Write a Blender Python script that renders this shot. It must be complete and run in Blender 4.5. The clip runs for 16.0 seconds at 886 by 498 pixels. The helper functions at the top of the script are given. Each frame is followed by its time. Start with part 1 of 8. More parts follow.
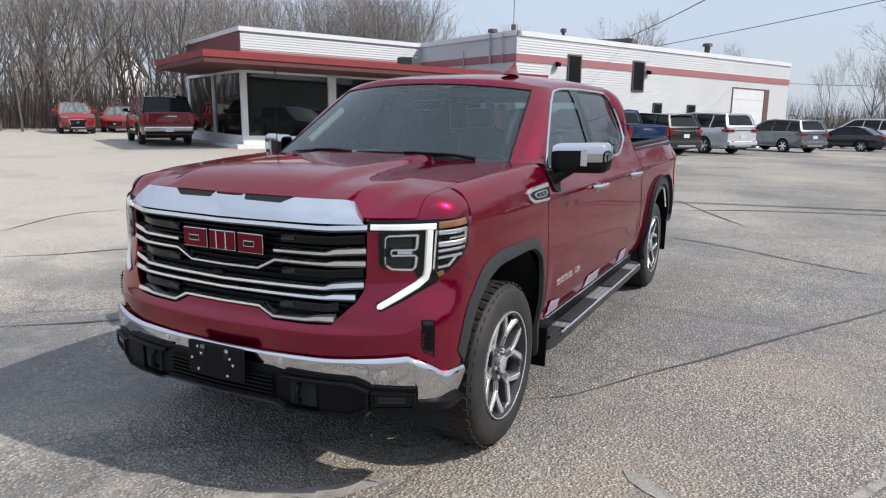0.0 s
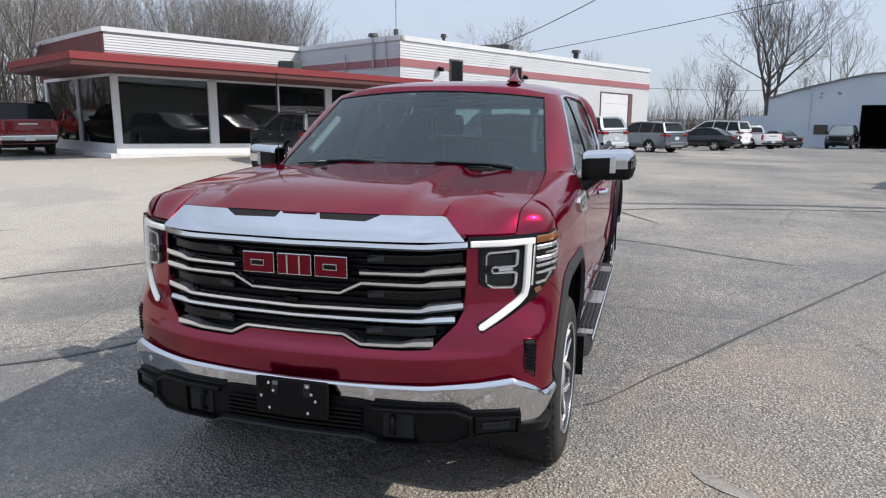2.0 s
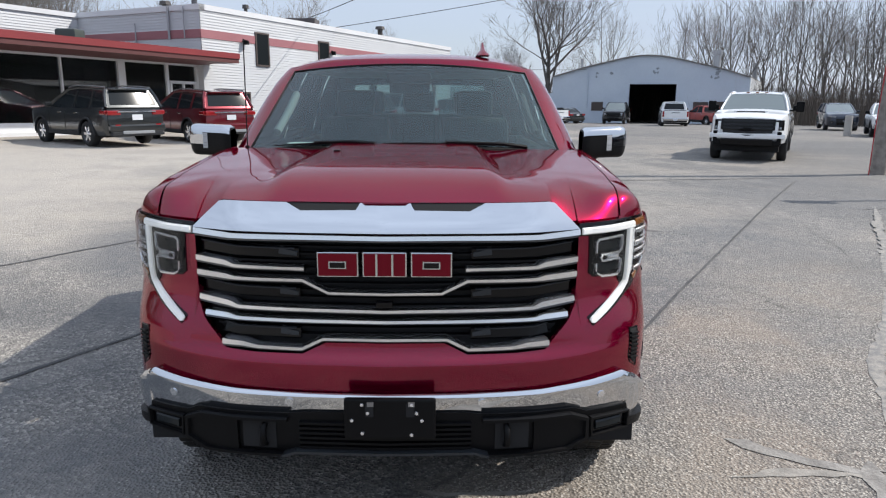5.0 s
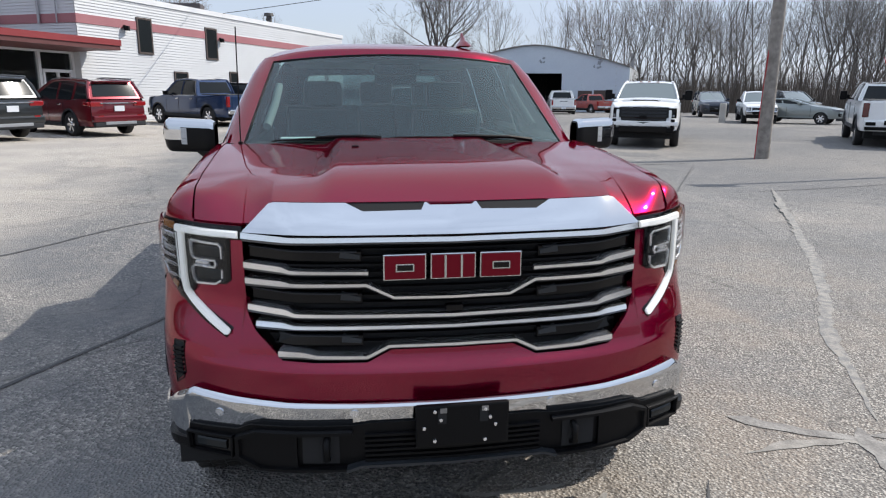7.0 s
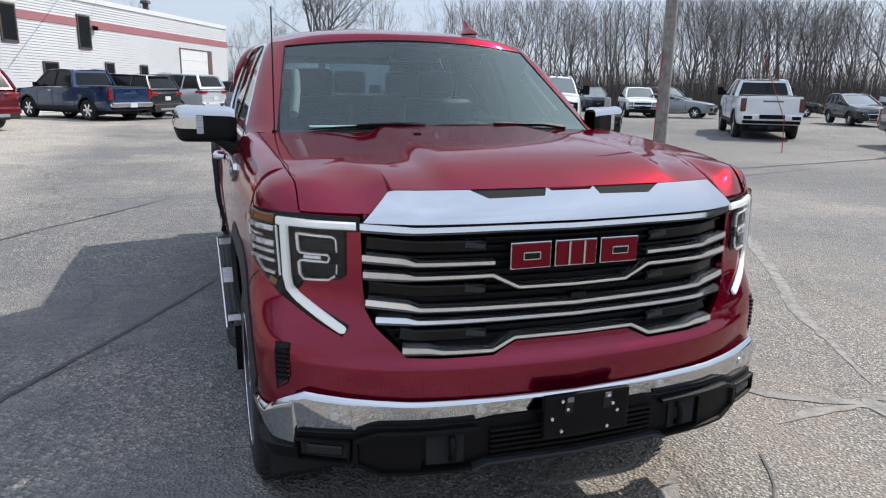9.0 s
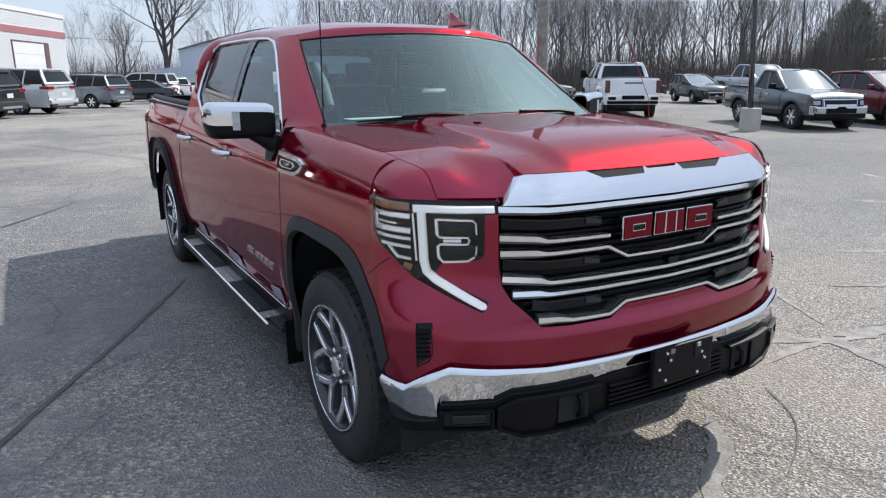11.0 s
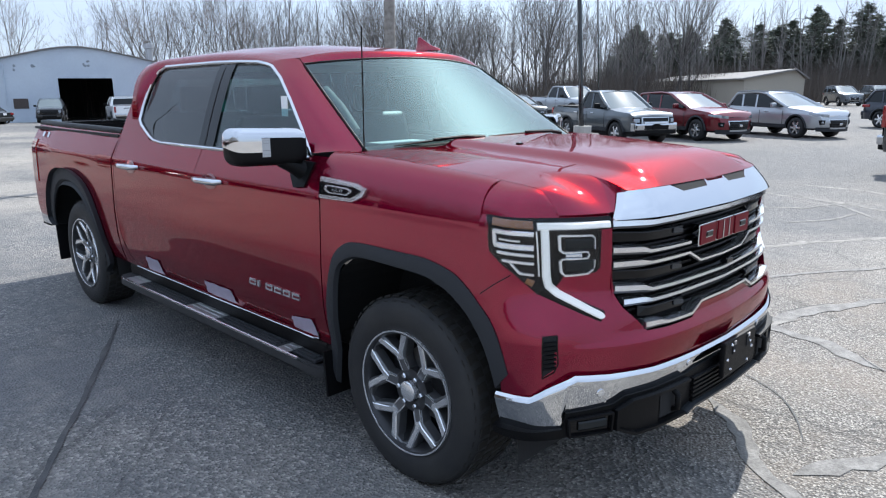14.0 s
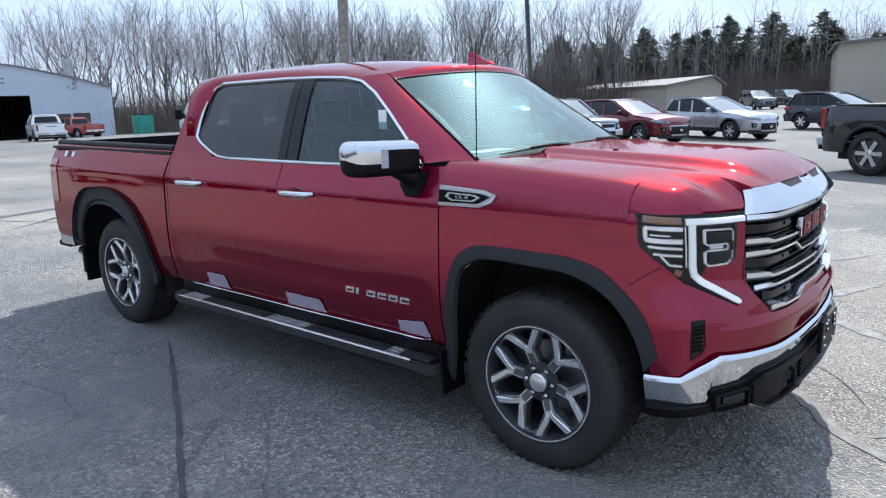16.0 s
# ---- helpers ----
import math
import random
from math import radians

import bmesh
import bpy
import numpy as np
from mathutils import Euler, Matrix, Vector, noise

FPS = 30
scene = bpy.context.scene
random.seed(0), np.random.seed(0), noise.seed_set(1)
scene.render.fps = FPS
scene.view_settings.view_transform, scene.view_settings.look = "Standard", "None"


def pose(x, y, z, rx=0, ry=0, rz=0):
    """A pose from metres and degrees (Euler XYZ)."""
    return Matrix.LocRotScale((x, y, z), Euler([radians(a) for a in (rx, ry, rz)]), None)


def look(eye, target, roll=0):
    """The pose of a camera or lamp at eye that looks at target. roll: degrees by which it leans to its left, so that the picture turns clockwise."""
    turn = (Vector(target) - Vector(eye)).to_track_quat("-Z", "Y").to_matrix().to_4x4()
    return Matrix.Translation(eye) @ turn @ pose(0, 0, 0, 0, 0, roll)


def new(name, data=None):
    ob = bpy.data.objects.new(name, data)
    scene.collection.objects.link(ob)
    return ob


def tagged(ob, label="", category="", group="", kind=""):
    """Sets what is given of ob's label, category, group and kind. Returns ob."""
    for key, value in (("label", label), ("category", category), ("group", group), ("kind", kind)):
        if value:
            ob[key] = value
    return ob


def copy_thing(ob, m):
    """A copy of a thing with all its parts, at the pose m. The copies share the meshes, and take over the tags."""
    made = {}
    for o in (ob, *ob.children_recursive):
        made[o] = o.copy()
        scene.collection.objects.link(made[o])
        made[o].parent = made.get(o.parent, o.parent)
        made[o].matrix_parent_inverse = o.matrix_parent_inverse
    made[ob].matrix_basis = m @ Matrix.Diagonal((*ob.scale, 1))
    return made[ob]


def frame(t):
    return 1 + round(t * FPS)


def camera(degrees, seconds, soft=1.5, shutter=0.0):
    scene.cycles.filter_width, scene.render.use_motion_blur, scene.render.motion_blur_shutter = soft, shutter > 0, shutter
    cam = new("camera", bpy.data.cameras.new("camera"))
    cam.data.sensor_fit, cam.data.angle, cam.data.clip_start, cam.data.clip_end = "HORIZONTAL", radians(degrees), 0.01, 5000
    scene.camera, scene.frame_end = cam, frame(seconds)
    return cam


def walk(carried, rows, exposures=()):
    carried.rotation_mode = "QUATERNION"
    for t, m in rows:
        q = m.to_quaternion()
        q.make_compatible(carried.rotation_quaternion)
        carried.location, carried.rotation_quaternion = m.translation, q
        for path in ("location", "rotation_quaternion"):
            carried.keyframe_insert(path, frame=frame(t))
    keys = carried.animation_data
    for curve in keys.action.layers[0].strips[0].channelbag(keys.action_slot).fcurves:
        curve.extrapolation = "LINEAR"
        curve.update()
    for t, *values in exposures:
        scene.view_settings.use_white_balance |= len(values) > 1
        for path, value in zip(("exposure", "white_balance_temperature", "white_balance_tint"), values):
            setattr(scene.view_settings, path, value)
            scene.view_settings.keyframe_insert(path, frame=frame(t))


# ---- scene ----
cam = camera(64.8, 16.0, soft=1.2)
METRES, EYE, TURN, TILT = 6.43, 1.66, 27.2, -0.36
START = pose(2.2355, -3.110, EYE) @ pose(0, 0, 0, TILT) @ pose(0, 0, 0, 0, 0, TURN)
ROWS = [
    (0.0, 0.0, 0.0, 0.0, 0.13, -10.85, -0.67),
    (0.5, -0.0347, 0.0167, 0.0054, -2.11, -10.82, -0.29),
    (1.0, -0.0713, 0.0159, 0.0042, -4.56, -10.71, -0.12),
    (1.5, -0.1066, 0.0143, 0.0056, -7.42, -10.56, -0.15),
    (2.0, -0.1375, 0.0345, 0.0028, -10.53, -10.44, -0.24),
    (2.5, -0.165, 0.0528, 0.0073, -13.68, -10.38, -0.34),
    (3.0, -0.2015, 0.0599, 0.005, -16.77, -10.55, -0.36),
    (3.5, -0.2283, 0.066, 0.0058, -19.72, -10.89, -0.29),
    (4.0, -0.2468, 0.0901, 0.0018, -22.43, -11.33, -0.3),
    (6.5, -0.3438, 0.1775, 0.0011, -34.03, -12.96, -0.37),
    (7.0, -0.3599, 0.1931, 0.0031, -36.37, -12.99, -0.31),
    (7.5, -0.3983, 0.2067, 0.0016, -38.6, -13.05, -0.34),
    (8.0, -0.4179, 0.2241, -0.002, -40.79, -13.1, -0.6),
    (8.5, -0.4286, 0.2554, -0.0048, -43.23, -13.17, -0.76),
    (9.0, -0.4427, 0.2792, -0.0038, -45.9, -13.32, -0.75),
    (9.5, -0.4773, 0.3004, -0.0042, -48.83, -13.63, -0.46),
    (12.0, -0.5699, 0.4114, -0.0001, -63.17, -14.17, 0.63),
    (12.5, -0.578, 0.4338, -0.003, -65.8, -13.93, 0.55),
    (13.0, -0.5816, 0.4605, 0.0003, -68.32, -13.53, 0.44),
    (13.5, -0.5949, 0.4795, 0.001, -70.59, -13.06, 0.37),
    (14.0, -0.6239, 0.507, 0.0016, -72.5, -12.72, 0.57),
    (14.5, -0.6428, 0.5325, 0.0002, -74.02, -12.54, 0.83),
    (15.0, -0.6518, 0.5628, 0.0007, -75.39, -12.39, 1.2),
    (15.5, -0.6642, 0.5926, 0.0025, -76.84, -12.18, 1.46),
    (16.0, -0.6879, 0.6277, 0.0052, -78.47, -11.99, 1.61),
]
walk(cam, [(t, START @ pose(METRES * x, METRES * y, METRES * z, 90 + pitch, roll, yaw)) for t, x, y, z, yaw, pitch, roll in ROWS], [(0.0, 0.17, 6700, 10), (4.0, 0.13, 6600, 10), (6.5, 0.20, 6580, 10), (8.0, 0.20, 6580, 10), (12.5, 0.42, 6300, 9), (16.0, 0.54, 6000, 8)])

# ---- light ----
SUN_TO = Vector((1.0, 0.23, 1.0)).normalized()
world = bpy.data.worlds.new("sky")
scene.world = world
world.use_nodes = True
wn, wl = world.node_tree.nodes, world.node_tree.links
sky = wn.new("ShaderNodeTexSky")
sky.sky_type = "NISHITA"
sky.sun_disc = False
sky.sun_elevation = math.asin(SUN_TO.z)
sky.sun_rotation = math.atan2(SUN_TO.x, SUN_TO.y)
sky.air_density, sky.dust_density, sky.ozone_density = 1.0, 0.8, 1.0
# thin high cloud over the blue
wtc = wn.new("ShaderNodeTexCoord")
wmap = wn.new("ShaderNodeMapping")
wmap.inputs["Scale"].default_value = (1.0, 1.0, 3.2)
wno = wn.new("ShaderNodeTexNoise")
wno.inputs["Scale"].default_value, wno.inputs["Detail"].default_value, wno.inputs["Roughness"].default_value = 2.2, 6.0, 0.55
wramp = wn.new("ShaderNodeMapRange")
wramp.inputs["From Min"].default_value, wramp.inputs["From Max"].default_value = 0.34, 0.68
wramp.inputs["To Min"].default_value, wramp.inputs["To Max"].default_value = 0.72, 0.97
wmix = wn.new("ShaderNodeMix")
wmix.data_type = "RGBA"
# thin cloud, a little brighter overhead than at the horizon
wsep = wn.new("ShaderNodeSeparateXYZ")
wup = wn.new("ShaderNodeMapRange")
wup.inputs["From Min"].default_value, wup.inputs["From Max"].default_value = 0.0, 1.0
wup.inputs["To Min"].default_value, wup.inputs["To Max"].default_value = 0.70, 1.22
wscale = wn.new("ShaderNodeVectorMath")
wscale.operation = "SCALE"
wscale.inputs[0].default_value = (6.0, 7.0, 8.8)
wl.new(wtc.outputs["Generated"], wsep.inputs["Vector"])
wl.new(wsep.outputs["Z"], wup.inputs["Value"])
wl.new(wup.outputs["Result"], wscale.inputs["Scale"])
wl.new(wscale.outputs["Vector"], wmix.inputs["B"])
wl.new(wtc.outputs["Generated"], wmap.inputs["Vector"])
wl.new(wmap.outputs["Vector"], wno.inputs["Vector"])
wl.new(wno.outputs["Fac"], wramp.inputs["Value"])
wl.new(wramp.outputs["Result"], wmix.inputs["Factor"])
wl.new(sky.outputs["Color"], wmix.inputs["A"])
wl.new(wmix.outputs["Result"], wn["Background"].inputs["Color"])
wn["Background"].inputs["Strength"].default_value = 0.118

sun = new("sun", bpy.data.lights.new("sun", "SUN"))
sun.data.energy, sun.data.angle, sun.data.color = 4.6, radians(0.6), (1.0, 0.95, 0.88)
sun.matrix_world = look((0, 0, 30), Vector((0, 0, 30)) - SUN_TO)

# ---- materials ----
def mat(name, base, rough=0.6, metal=0.0, vary=0.0, scale=4.0, fine=60.0, bump=0.0, coat=0.0, other=None, coat_rough=0.03, spec=0.5, random_each=0.0):
    """A surface: base colour, a second colour mixed in by broad noise, fine grain in tone and relief."""
    m = bpy.data.materials.new(name)
    m.use_nodes = True
    n, l = m.node_tree.nodes, m.node_tree.links
    b = n["Principled BSDF"]
    b.inputs["Roughness"].default_value, b.inputs["Metallic"].default_value = rough, metal
    b.inputs["Specular IOR Level"].default_value = spec
    if coat:
        b.inputs["Coat Weight"].default_value, b.inputs["Coat Roughness"].default_value = coat, coat_rough
    b.inputs["Base Color"].default_value = (*base, 1)
    if vary or bump or other or random_each:
        tc = n.new("ShaderNodeTexCoord")
        broad, grain = n.new("ShaderNodeTexNoise"), n.new("ShaderNodeTexNoise")
        broad.inputs["Scale"].default_value, broad.inputs["Detail"].default_value = scale, 5
        grain.inputs["Scale"].default_value, grain.inputs["Detail"].default_value = fine, 3
        l.new(tc.outputs["Object"], broad.inputs["Vector"])
        l.new(tc.outputs["Object"], grain.inputs["Vector"])
        mix = n.new("ShaderNodeMix")
        mix.data_type = "RGBA"
        ramp = n.new("ShaderNodeMapRange")
        ramp.inputs["From Min"].default_value, ramp.inputs["From Max"].default_value = 0.38, 0.64
        l.new(broad.outputs["Fac"], ramp.inputs["Value"])
        l.new(ramp.outputs["Result"], mix.inputs["Factor"])
        mix.inputs["A"].default_value = (*base, 1)
        mix.inputs["B"].default_value = (*(other or [c * (1 - vary) for c in base]), 1)
        hsv = n.new("ShaderNodeHueSaturation")
        val = n.new("ShaderNodeMapRange")
        val.inputs["To Min"].default_value, val.inputs["To Max"].default_value = 1 - vary, 1 + vary
        l.new(grain.outputs["Fac"], val.inputs["Value"])
        if random_each:
            info = n.new("ShaderNodeObjectInfo")
            rr = n.new("ShaderNodeMapRange")
            rr.inputs["To Min"].default_value, rr.inputs["To Max"].default_value = 1 - random_each, 1 + random_each
            mu = n.new("ShaderNodeMath")
            mu.operation = "MULTIPLY"
            l.new(info.outputs["Random"], rr.inputs["Value"])
            l.new(rr.outputs["Result"], mu.inputs[0])
            l.new(val.outputs["Result"], mu.inputs[1])
            l.new(mu.outputs[0], hsv.inputs["Value"])
        else:
            l.new(val.outputs["Result"], hsv.inputs["Value"])
        l.new(mix.outputs["Result"], hsv.inputs["Color"])
        l.new(hsv.outputs["Color"], b.inputs["Base Color"])
        if bump:
            bu = n.new("ShaderNodeBump")
            bu.inputs["Strength"].default_value, bu.inputs["Distance"].default_value = bump, 0.01
            l.new(grain.outputs["Fac"], bu.inputs["Height"])
            l.new(bu.outputs["Normal"], b.inputs["Normal"])
    return m


def paint(name, base, metal=0.35, rough=0.32, coat=1.0, spec=0.3):
    """Car paint: coloured base with fine flake under clear coat."""
    m = mat(name, base, rough, metal, vary=0.05, scale=1.2, fine=900, coat=coat, spec=spec)
    m.node_tree.nodes["Principled BSDF"].inputs["Coat IOR"].default_value = 1.54
    return m


def glass(name, tint, rough=0.0, dust=0.035, haze=0.0, ior=1.7):
    m = bpy.data.materials.new(name)
    m.use_nodes = True
    n, l = m.node_tree.nodes, m.node_tree.links
    out = n["Material Output"]
    n.remove(n["Principled BSDF"])
    tr, gl, mx, fr = n.new("ShaderNodeBsdfTransparent"), n.new("ShaderNodeBsdfGlossy"), n.new("ShaderNodeMixShader"), n.new("ShaderNodeFresnel")
    tr.inputs["Color"].default_value = (*tint, 1)
    gl.inputs["Roughness"].default_value = rough
    fr.inputs["IOR"].default_value = ior
    l.new(fr.outputs["Fac"], mx.inputs["Fac"])
    # a trace of dust on the pane
    du, dm = n.new("ShaderNodeBsdfDiffuse"), n.new("ShaderNodeMixShader")
    du.inputs["Color"].default_value = (0.6, 0.72, 0.72, 1)
    dm.inputs["Fac"].default_value = dust
    l.new(tr.outputs["BSDF"], dm.inputs[1])
    l.new(du.outputs["BSDF"], dm.inputs[2])
    l.new(dm.outputs["Shader"], mx.inputs[1])
    l.new(gl.outputs["BSDF"], mx.inputs[2])
    if haze:
        # the film of dust scatters the low sun forward
        hz, hm = n.new("ShaderNodeBsdfGlossy"), n.new("ShaderNodeMixShader")
        hz.inputs["Color"].default_value, hz.inputs["Roughness"].default_value = (0.60, 0.92, 0.98, 1), 0.46
        hm.inputs["Fac"].default_value = haze
        l.new(mx.outputs["Shader"], hm.inputs[1])
        l.new(hz.outputs["BSDF"], hm.inputs[2])
        l.new(hm.outputs["Shader"], out.inputs["Surface"])
    else:
        l.new(mx.outputs["Shader"], out.inputs["Surface"])
    return m


def glow(name, colour, strength):
    m = bpy.data.materials.new(name)
    m.use_nodes = True
    b = m.node_tree.nodes["Principled BSDF"]
    b.inputs["Base Color"].default_value = (0.66, 0.66, 0.66, 1)
    b.inputs["Emission Color"].default_value, b.inputs["Emission Strength"].default_value = (*colour, 1), strength
    return m


RED = paint("deep red metallic paint", (0.235, 0.002, 0.029), 0.82, 0.25, 0.86, 0.0)
RED.node_tree.nodes["Principled BSDF"].inputs["Specular Tint"].default_value = (0.60, 0.05, 0.12, 1)
CHROME = mat("chrome", (0.60, 0.615, 0.64), 0.045, 1.0)
BARS = mat("bright grille chrome", (0.80, 0.81, 0.83), 0.13, 0.95)
BARUNDER = mat("chrome with dark reflection painted in", (0.10, 0.105, 0.115), 0.2, 0.9)
BRIGHT = mat("satin bright metal", (0.66, 0.67, 0.69), 0.22, 0.8)
BLACK = mat("black plastic", (0.0045, 0.0045, 0.0052), 0.46, spec=0.14, vary=0.15, fine=700, bump=0.12)
GLOSSBLACK = mat("gloss black", (0.003, 0.003, 0.004), 0.12, spec=0.28)
TRIM = mat("dark grey arch trim", (0.023, 0.025, 0.029), 0.6, spec=0.28, vary=0.12, scale=3, fine=500, bump=0.15)
GREYBLACK = mat("satin charcoal plastic", (0.02, 0.023, 0.027), 0.35, spec=0.4)
STEPMETAL = mat("brushed step plate", (0.56, 0.56, 0.57), 0.34, 0.8, vary=0.2, scale=14, fine=160, bump=0.1)
STEPMAT = mat("dusty black step", (0.035, 0.035, 0.037), 0.65, vary=0.3, scale=6, fine=200, bump=0.2, spec=0.3)
RUBBER = mat("tyre rubber", (0.018, 0.0182, 0.020), 0.66, spec=0.3, vary=0.25, scale=5, fine=200, bump=0.2, other=(0.028, 0.0275, 0.027))
TREAD = mat("scuffed dusty tread", (0.023, 0.022, 0.021), 0.85, spec=0.15, vary=0.3, scale=7, fine=160, bump=0.2, other=(0.034, 0.031, 0.027))
ALLOY = mat("machined alloy", (0.80, 0.81, 0.83), 0.24, 0.85, vary=0.04, fine=300)
ALLOYDARK = mat("dark painted alloy", (0.05, 0.051, 0.055), 0.35, 0.6)
SPOKEGREY = mat("grey painted spoke", (0.13, 0.133, 0.14), 0.3, 0.6)
STEEL = mat("dull steel", (0.3, 0.3, 0.31), 0.45, 0.9, vary=0.2, scale=8)
GLASS = glass("windscreen glass", (0.40, 0.64, 0.65), dust=0.006, haze=0.028, ior=1.58)
REARGLASS = glass("tinted rear glass", (0.34, 0.38, 0.37), dust=0.004, ior=1.5)
DARKGLASS = glass("privacy glass", (0.10, 0.12, 0.12), dust=0.01)
LENS = glass("clear lamp lens", (0.95, 0.96, 0.97), dust=0.0, ior=1.3)
CABIN = mat("black cabin trim", (0.012, 0.012, 0.013), 0.7, vary=0.2)
SEAT = mat("dark leather", (0.012, 0.0115, 0.0115), 0.5, vary=0.2)
DRL = glow("lit running light", (0.95, 1.0, 0.98), 0.16)
LAMPRED = mat("red lamp lens", (0.24, 0.006, 0.009), 0.12, coat=1.0)
LAMPDARK = mat("smoked red lamp lens", (0.075, 0.005, 0.008), 0.15, coat=1.0)
LAMPAMBER = mat("amber lens", (0.20, 0.075, 0.02), 0.2, coat=1.0)
LAMPCLEAR = mat("headlamp reflector", (0.85, 0.87, 0.9), 0.25, 0.9)
REDFILL = mat("red badge enamel", (0.15, 0.004, 0.012), 0.4, spec=0.12)
WHITEPAINT = paint("white car paint", (0.78, 0.79, 0.80), 0.0, 0.35)
SILVERPAINT = paint("silver car paint", (0.42, 0.44, 0.47), 0.7, 0.3)
GREYPAINT = paint("grey car paint", (0.10, 0.115, 0.13), 0.6, 0.3)
DARKPAINT = paint("charcoal car paint", (0.025, 0.028, 0.03), 0.5, 0.3)
BLACKPAINT = paint("black car paint", (0.008, 0.009, 0.011), 0.2, 0.25)
NAVYPAINT = paint("dark blue car paint", (0.012, 0.035, 0.10), 0.4, 0.28)
MAROON = paint("dark red car paint", (0.14, 0.006, 0.014), 0.5, 0.28)
ORANGE = paint("orange red car paint", (0.29, 0.020, 0.018), 0.3, 0.3)
CARGLASS = mat("tinted car glass", (0.012, 0.015, 0.017), 0.08, spec=0.25)
SCREENGLASS = mat("car windscreen", (0.10, 0.125, 0.12), 0.09, spec=1.0, coat=1.0)
SIGNAL = mat("clear ribbed lens", (0.42, 0.43, 0.44), 0.3, spec=0.5)
PLATE = mat("pale plate", (0.6, 0.62, 0.66), 0.4)
CREAMWALL = mat("white ribbed cladding", (0.53, 0.545, 0.565), 0.55, vary=0.05, scale=0.5, fine=12)
BANDRED = mat("faded maroon band", (0.33, 0.135, 0.15), 0.6, vary=0.08, scale=0.7, fine=20)
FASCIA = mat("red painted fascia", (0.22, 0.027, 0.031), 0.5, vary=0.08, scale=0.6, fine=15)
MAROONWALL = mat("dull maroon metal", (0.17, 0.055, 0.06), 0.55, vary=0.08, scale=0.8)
SOFFIT = mat("shade-darkened maroon", (0.10, 0.03, 0.03), 0.6, vary=0.1)
WHITETRIM = mat("white painted trim", (0.66, 0.67, 0.69), 0.5, vary=0.05, scale=1.5, fine=30)
SHOPGLASS = glass("shop window glass", (0.42, 0.46, 0.50), dust=0.010, ior=1.7)
SHOPDARK = mat("showroom dimness in colour", (0.022, 0.022, 0.026), 0.8, vary=0.3, scale=0.8)
SHOPFLOOR = mat("showroom floor", (0.16, 0.155, 0.15), 0.35, vary=0.2, scale=0.6)
BLUEWALL = mat("pale blue grey cladding", (0.50, 0.56, 0.63), 0.6, vary=0.06, scale=0.25, fine=6, other=(0.44, 0.5, 0.58))
BEIGE = mat("beige cladding", (0.37, 0.33, 0.27), 0.65, vary=0.06, scale=0.3, fine=8)
ROOFGREY = mat("pale metal roof", (0.20, 0.19, 0.182), 0.8, 0.0, vary=0.08, scale=0.4)
# near-black for joints; in wells, recesses and doorways it paints in shade
DARKOPEN = mat("painted shade and joint black", (0.01, 0.01, 0.011), 0.9)
WOODPOLE = mat("weathered pole wood", (0.27, 0.245, 0.22), 0.85, vary=0.25, scale=7.0, fine=60, bump=0.5, other=(0.18, 0.162, 0.145))
CONCRETE = mat("concrete", (0.42, 0.40, 0.37), 0.9, vary=0.15, scale=3, fine=60, bump=0.3)
BARK = mat("grey brown bark", (0.078, 0.071, 0.067), 0.95, vary=0.25, scale=2.0, fine=14, bump=0.4, other=(0.13, 0.12, 0.113))
TWIG = mat("brown twigs", (0.205, 0.19, 0.18), 0.95, vary=0.2, scale=0.4, other=(0.145, 0.132, 0.124))
BRUSH = mat("dry brush", (0.082, 0.068, 0.058), 0.95, vary=0.25, scale=0.35, other=(0.115, 0.096, 0.082))
PINE = mat("pine needles", (0.075, 0.092, 0.068), 0.8, vary=0.3, scale=0.6, fine=8, other=(0.12, 0.135, 0.10))
CABLE = mat("black cable", (0.02, 0.02, 0.02), 0.7)
STAKE = mat("red marker stake", (0.34, 0.02, 0.025), 0.6)
TEAL = mat("teal painted metal", (0.03, 0.30, 0.24), 0.5, vary=0.1)
FILM = mat("clear protective film", (0.33, 0.29, 0.37), 0.18, vary=0.1, scale=12)
WHITEPAPER = mat("white paper", (0.75, 0.76, 0.76), 0.7)

# ---- building kit ----
def part(name, bm, material, parent=None, label="", smooth=None):
    """Links a bmesh as one mesh object under a thing. smooth: degrees under which edges are shaded smooth."""
    me = bpy.data.meshes.new(name)
    bm.normal_update()
    bm.to_mesh(me)
    bm.free()
    me.materials.append(material)
    if smooth is not None:
        me.shade_smooth()
        me.set_sharp_from_angle(angle=radians(smooth))
    ob = new(name, me)
    if parent is not None:
        ob.parent = parent
    if label:
        ob["label"] = label
    return ob


def thing(name, label, category, group="", kind="", m=None):
    ob = new(name)
    ob.empty_display_size = 0.2
    if m is not None:
        ob.matrix_world = m
    return tagged(ob, label, category, group, kind)


def box(bm, c, s, m=None, bevel=0.0):
    r = bmesh.ops.create_cube(bm, size=1.0, matrix=Matrix.Translation(c) @ Matrix.Diagonal((*s, 1)))
    vs = r["verts"]
    if bevel:
        es = list({e for v in vs for e in v.link_edges})
        out = bmesh.ops.bevel(bm, geom=es, offset=bevel, segments=2, affect="EDGES", profile=0.6)
        vs = list({v for f_ in out["faces"] for v in f_.verts} | {v for v in vs if v.is_valid})
    if m is not None:
        bmesh.ops.transform(bm, matrix=m, verts=vs)
    return vs


def boxes(*items, bevel=0.0):
    bm = bmesh.new()
    for c, s in items:
        box(bm, c, s, bevel=bevel)
    return bm


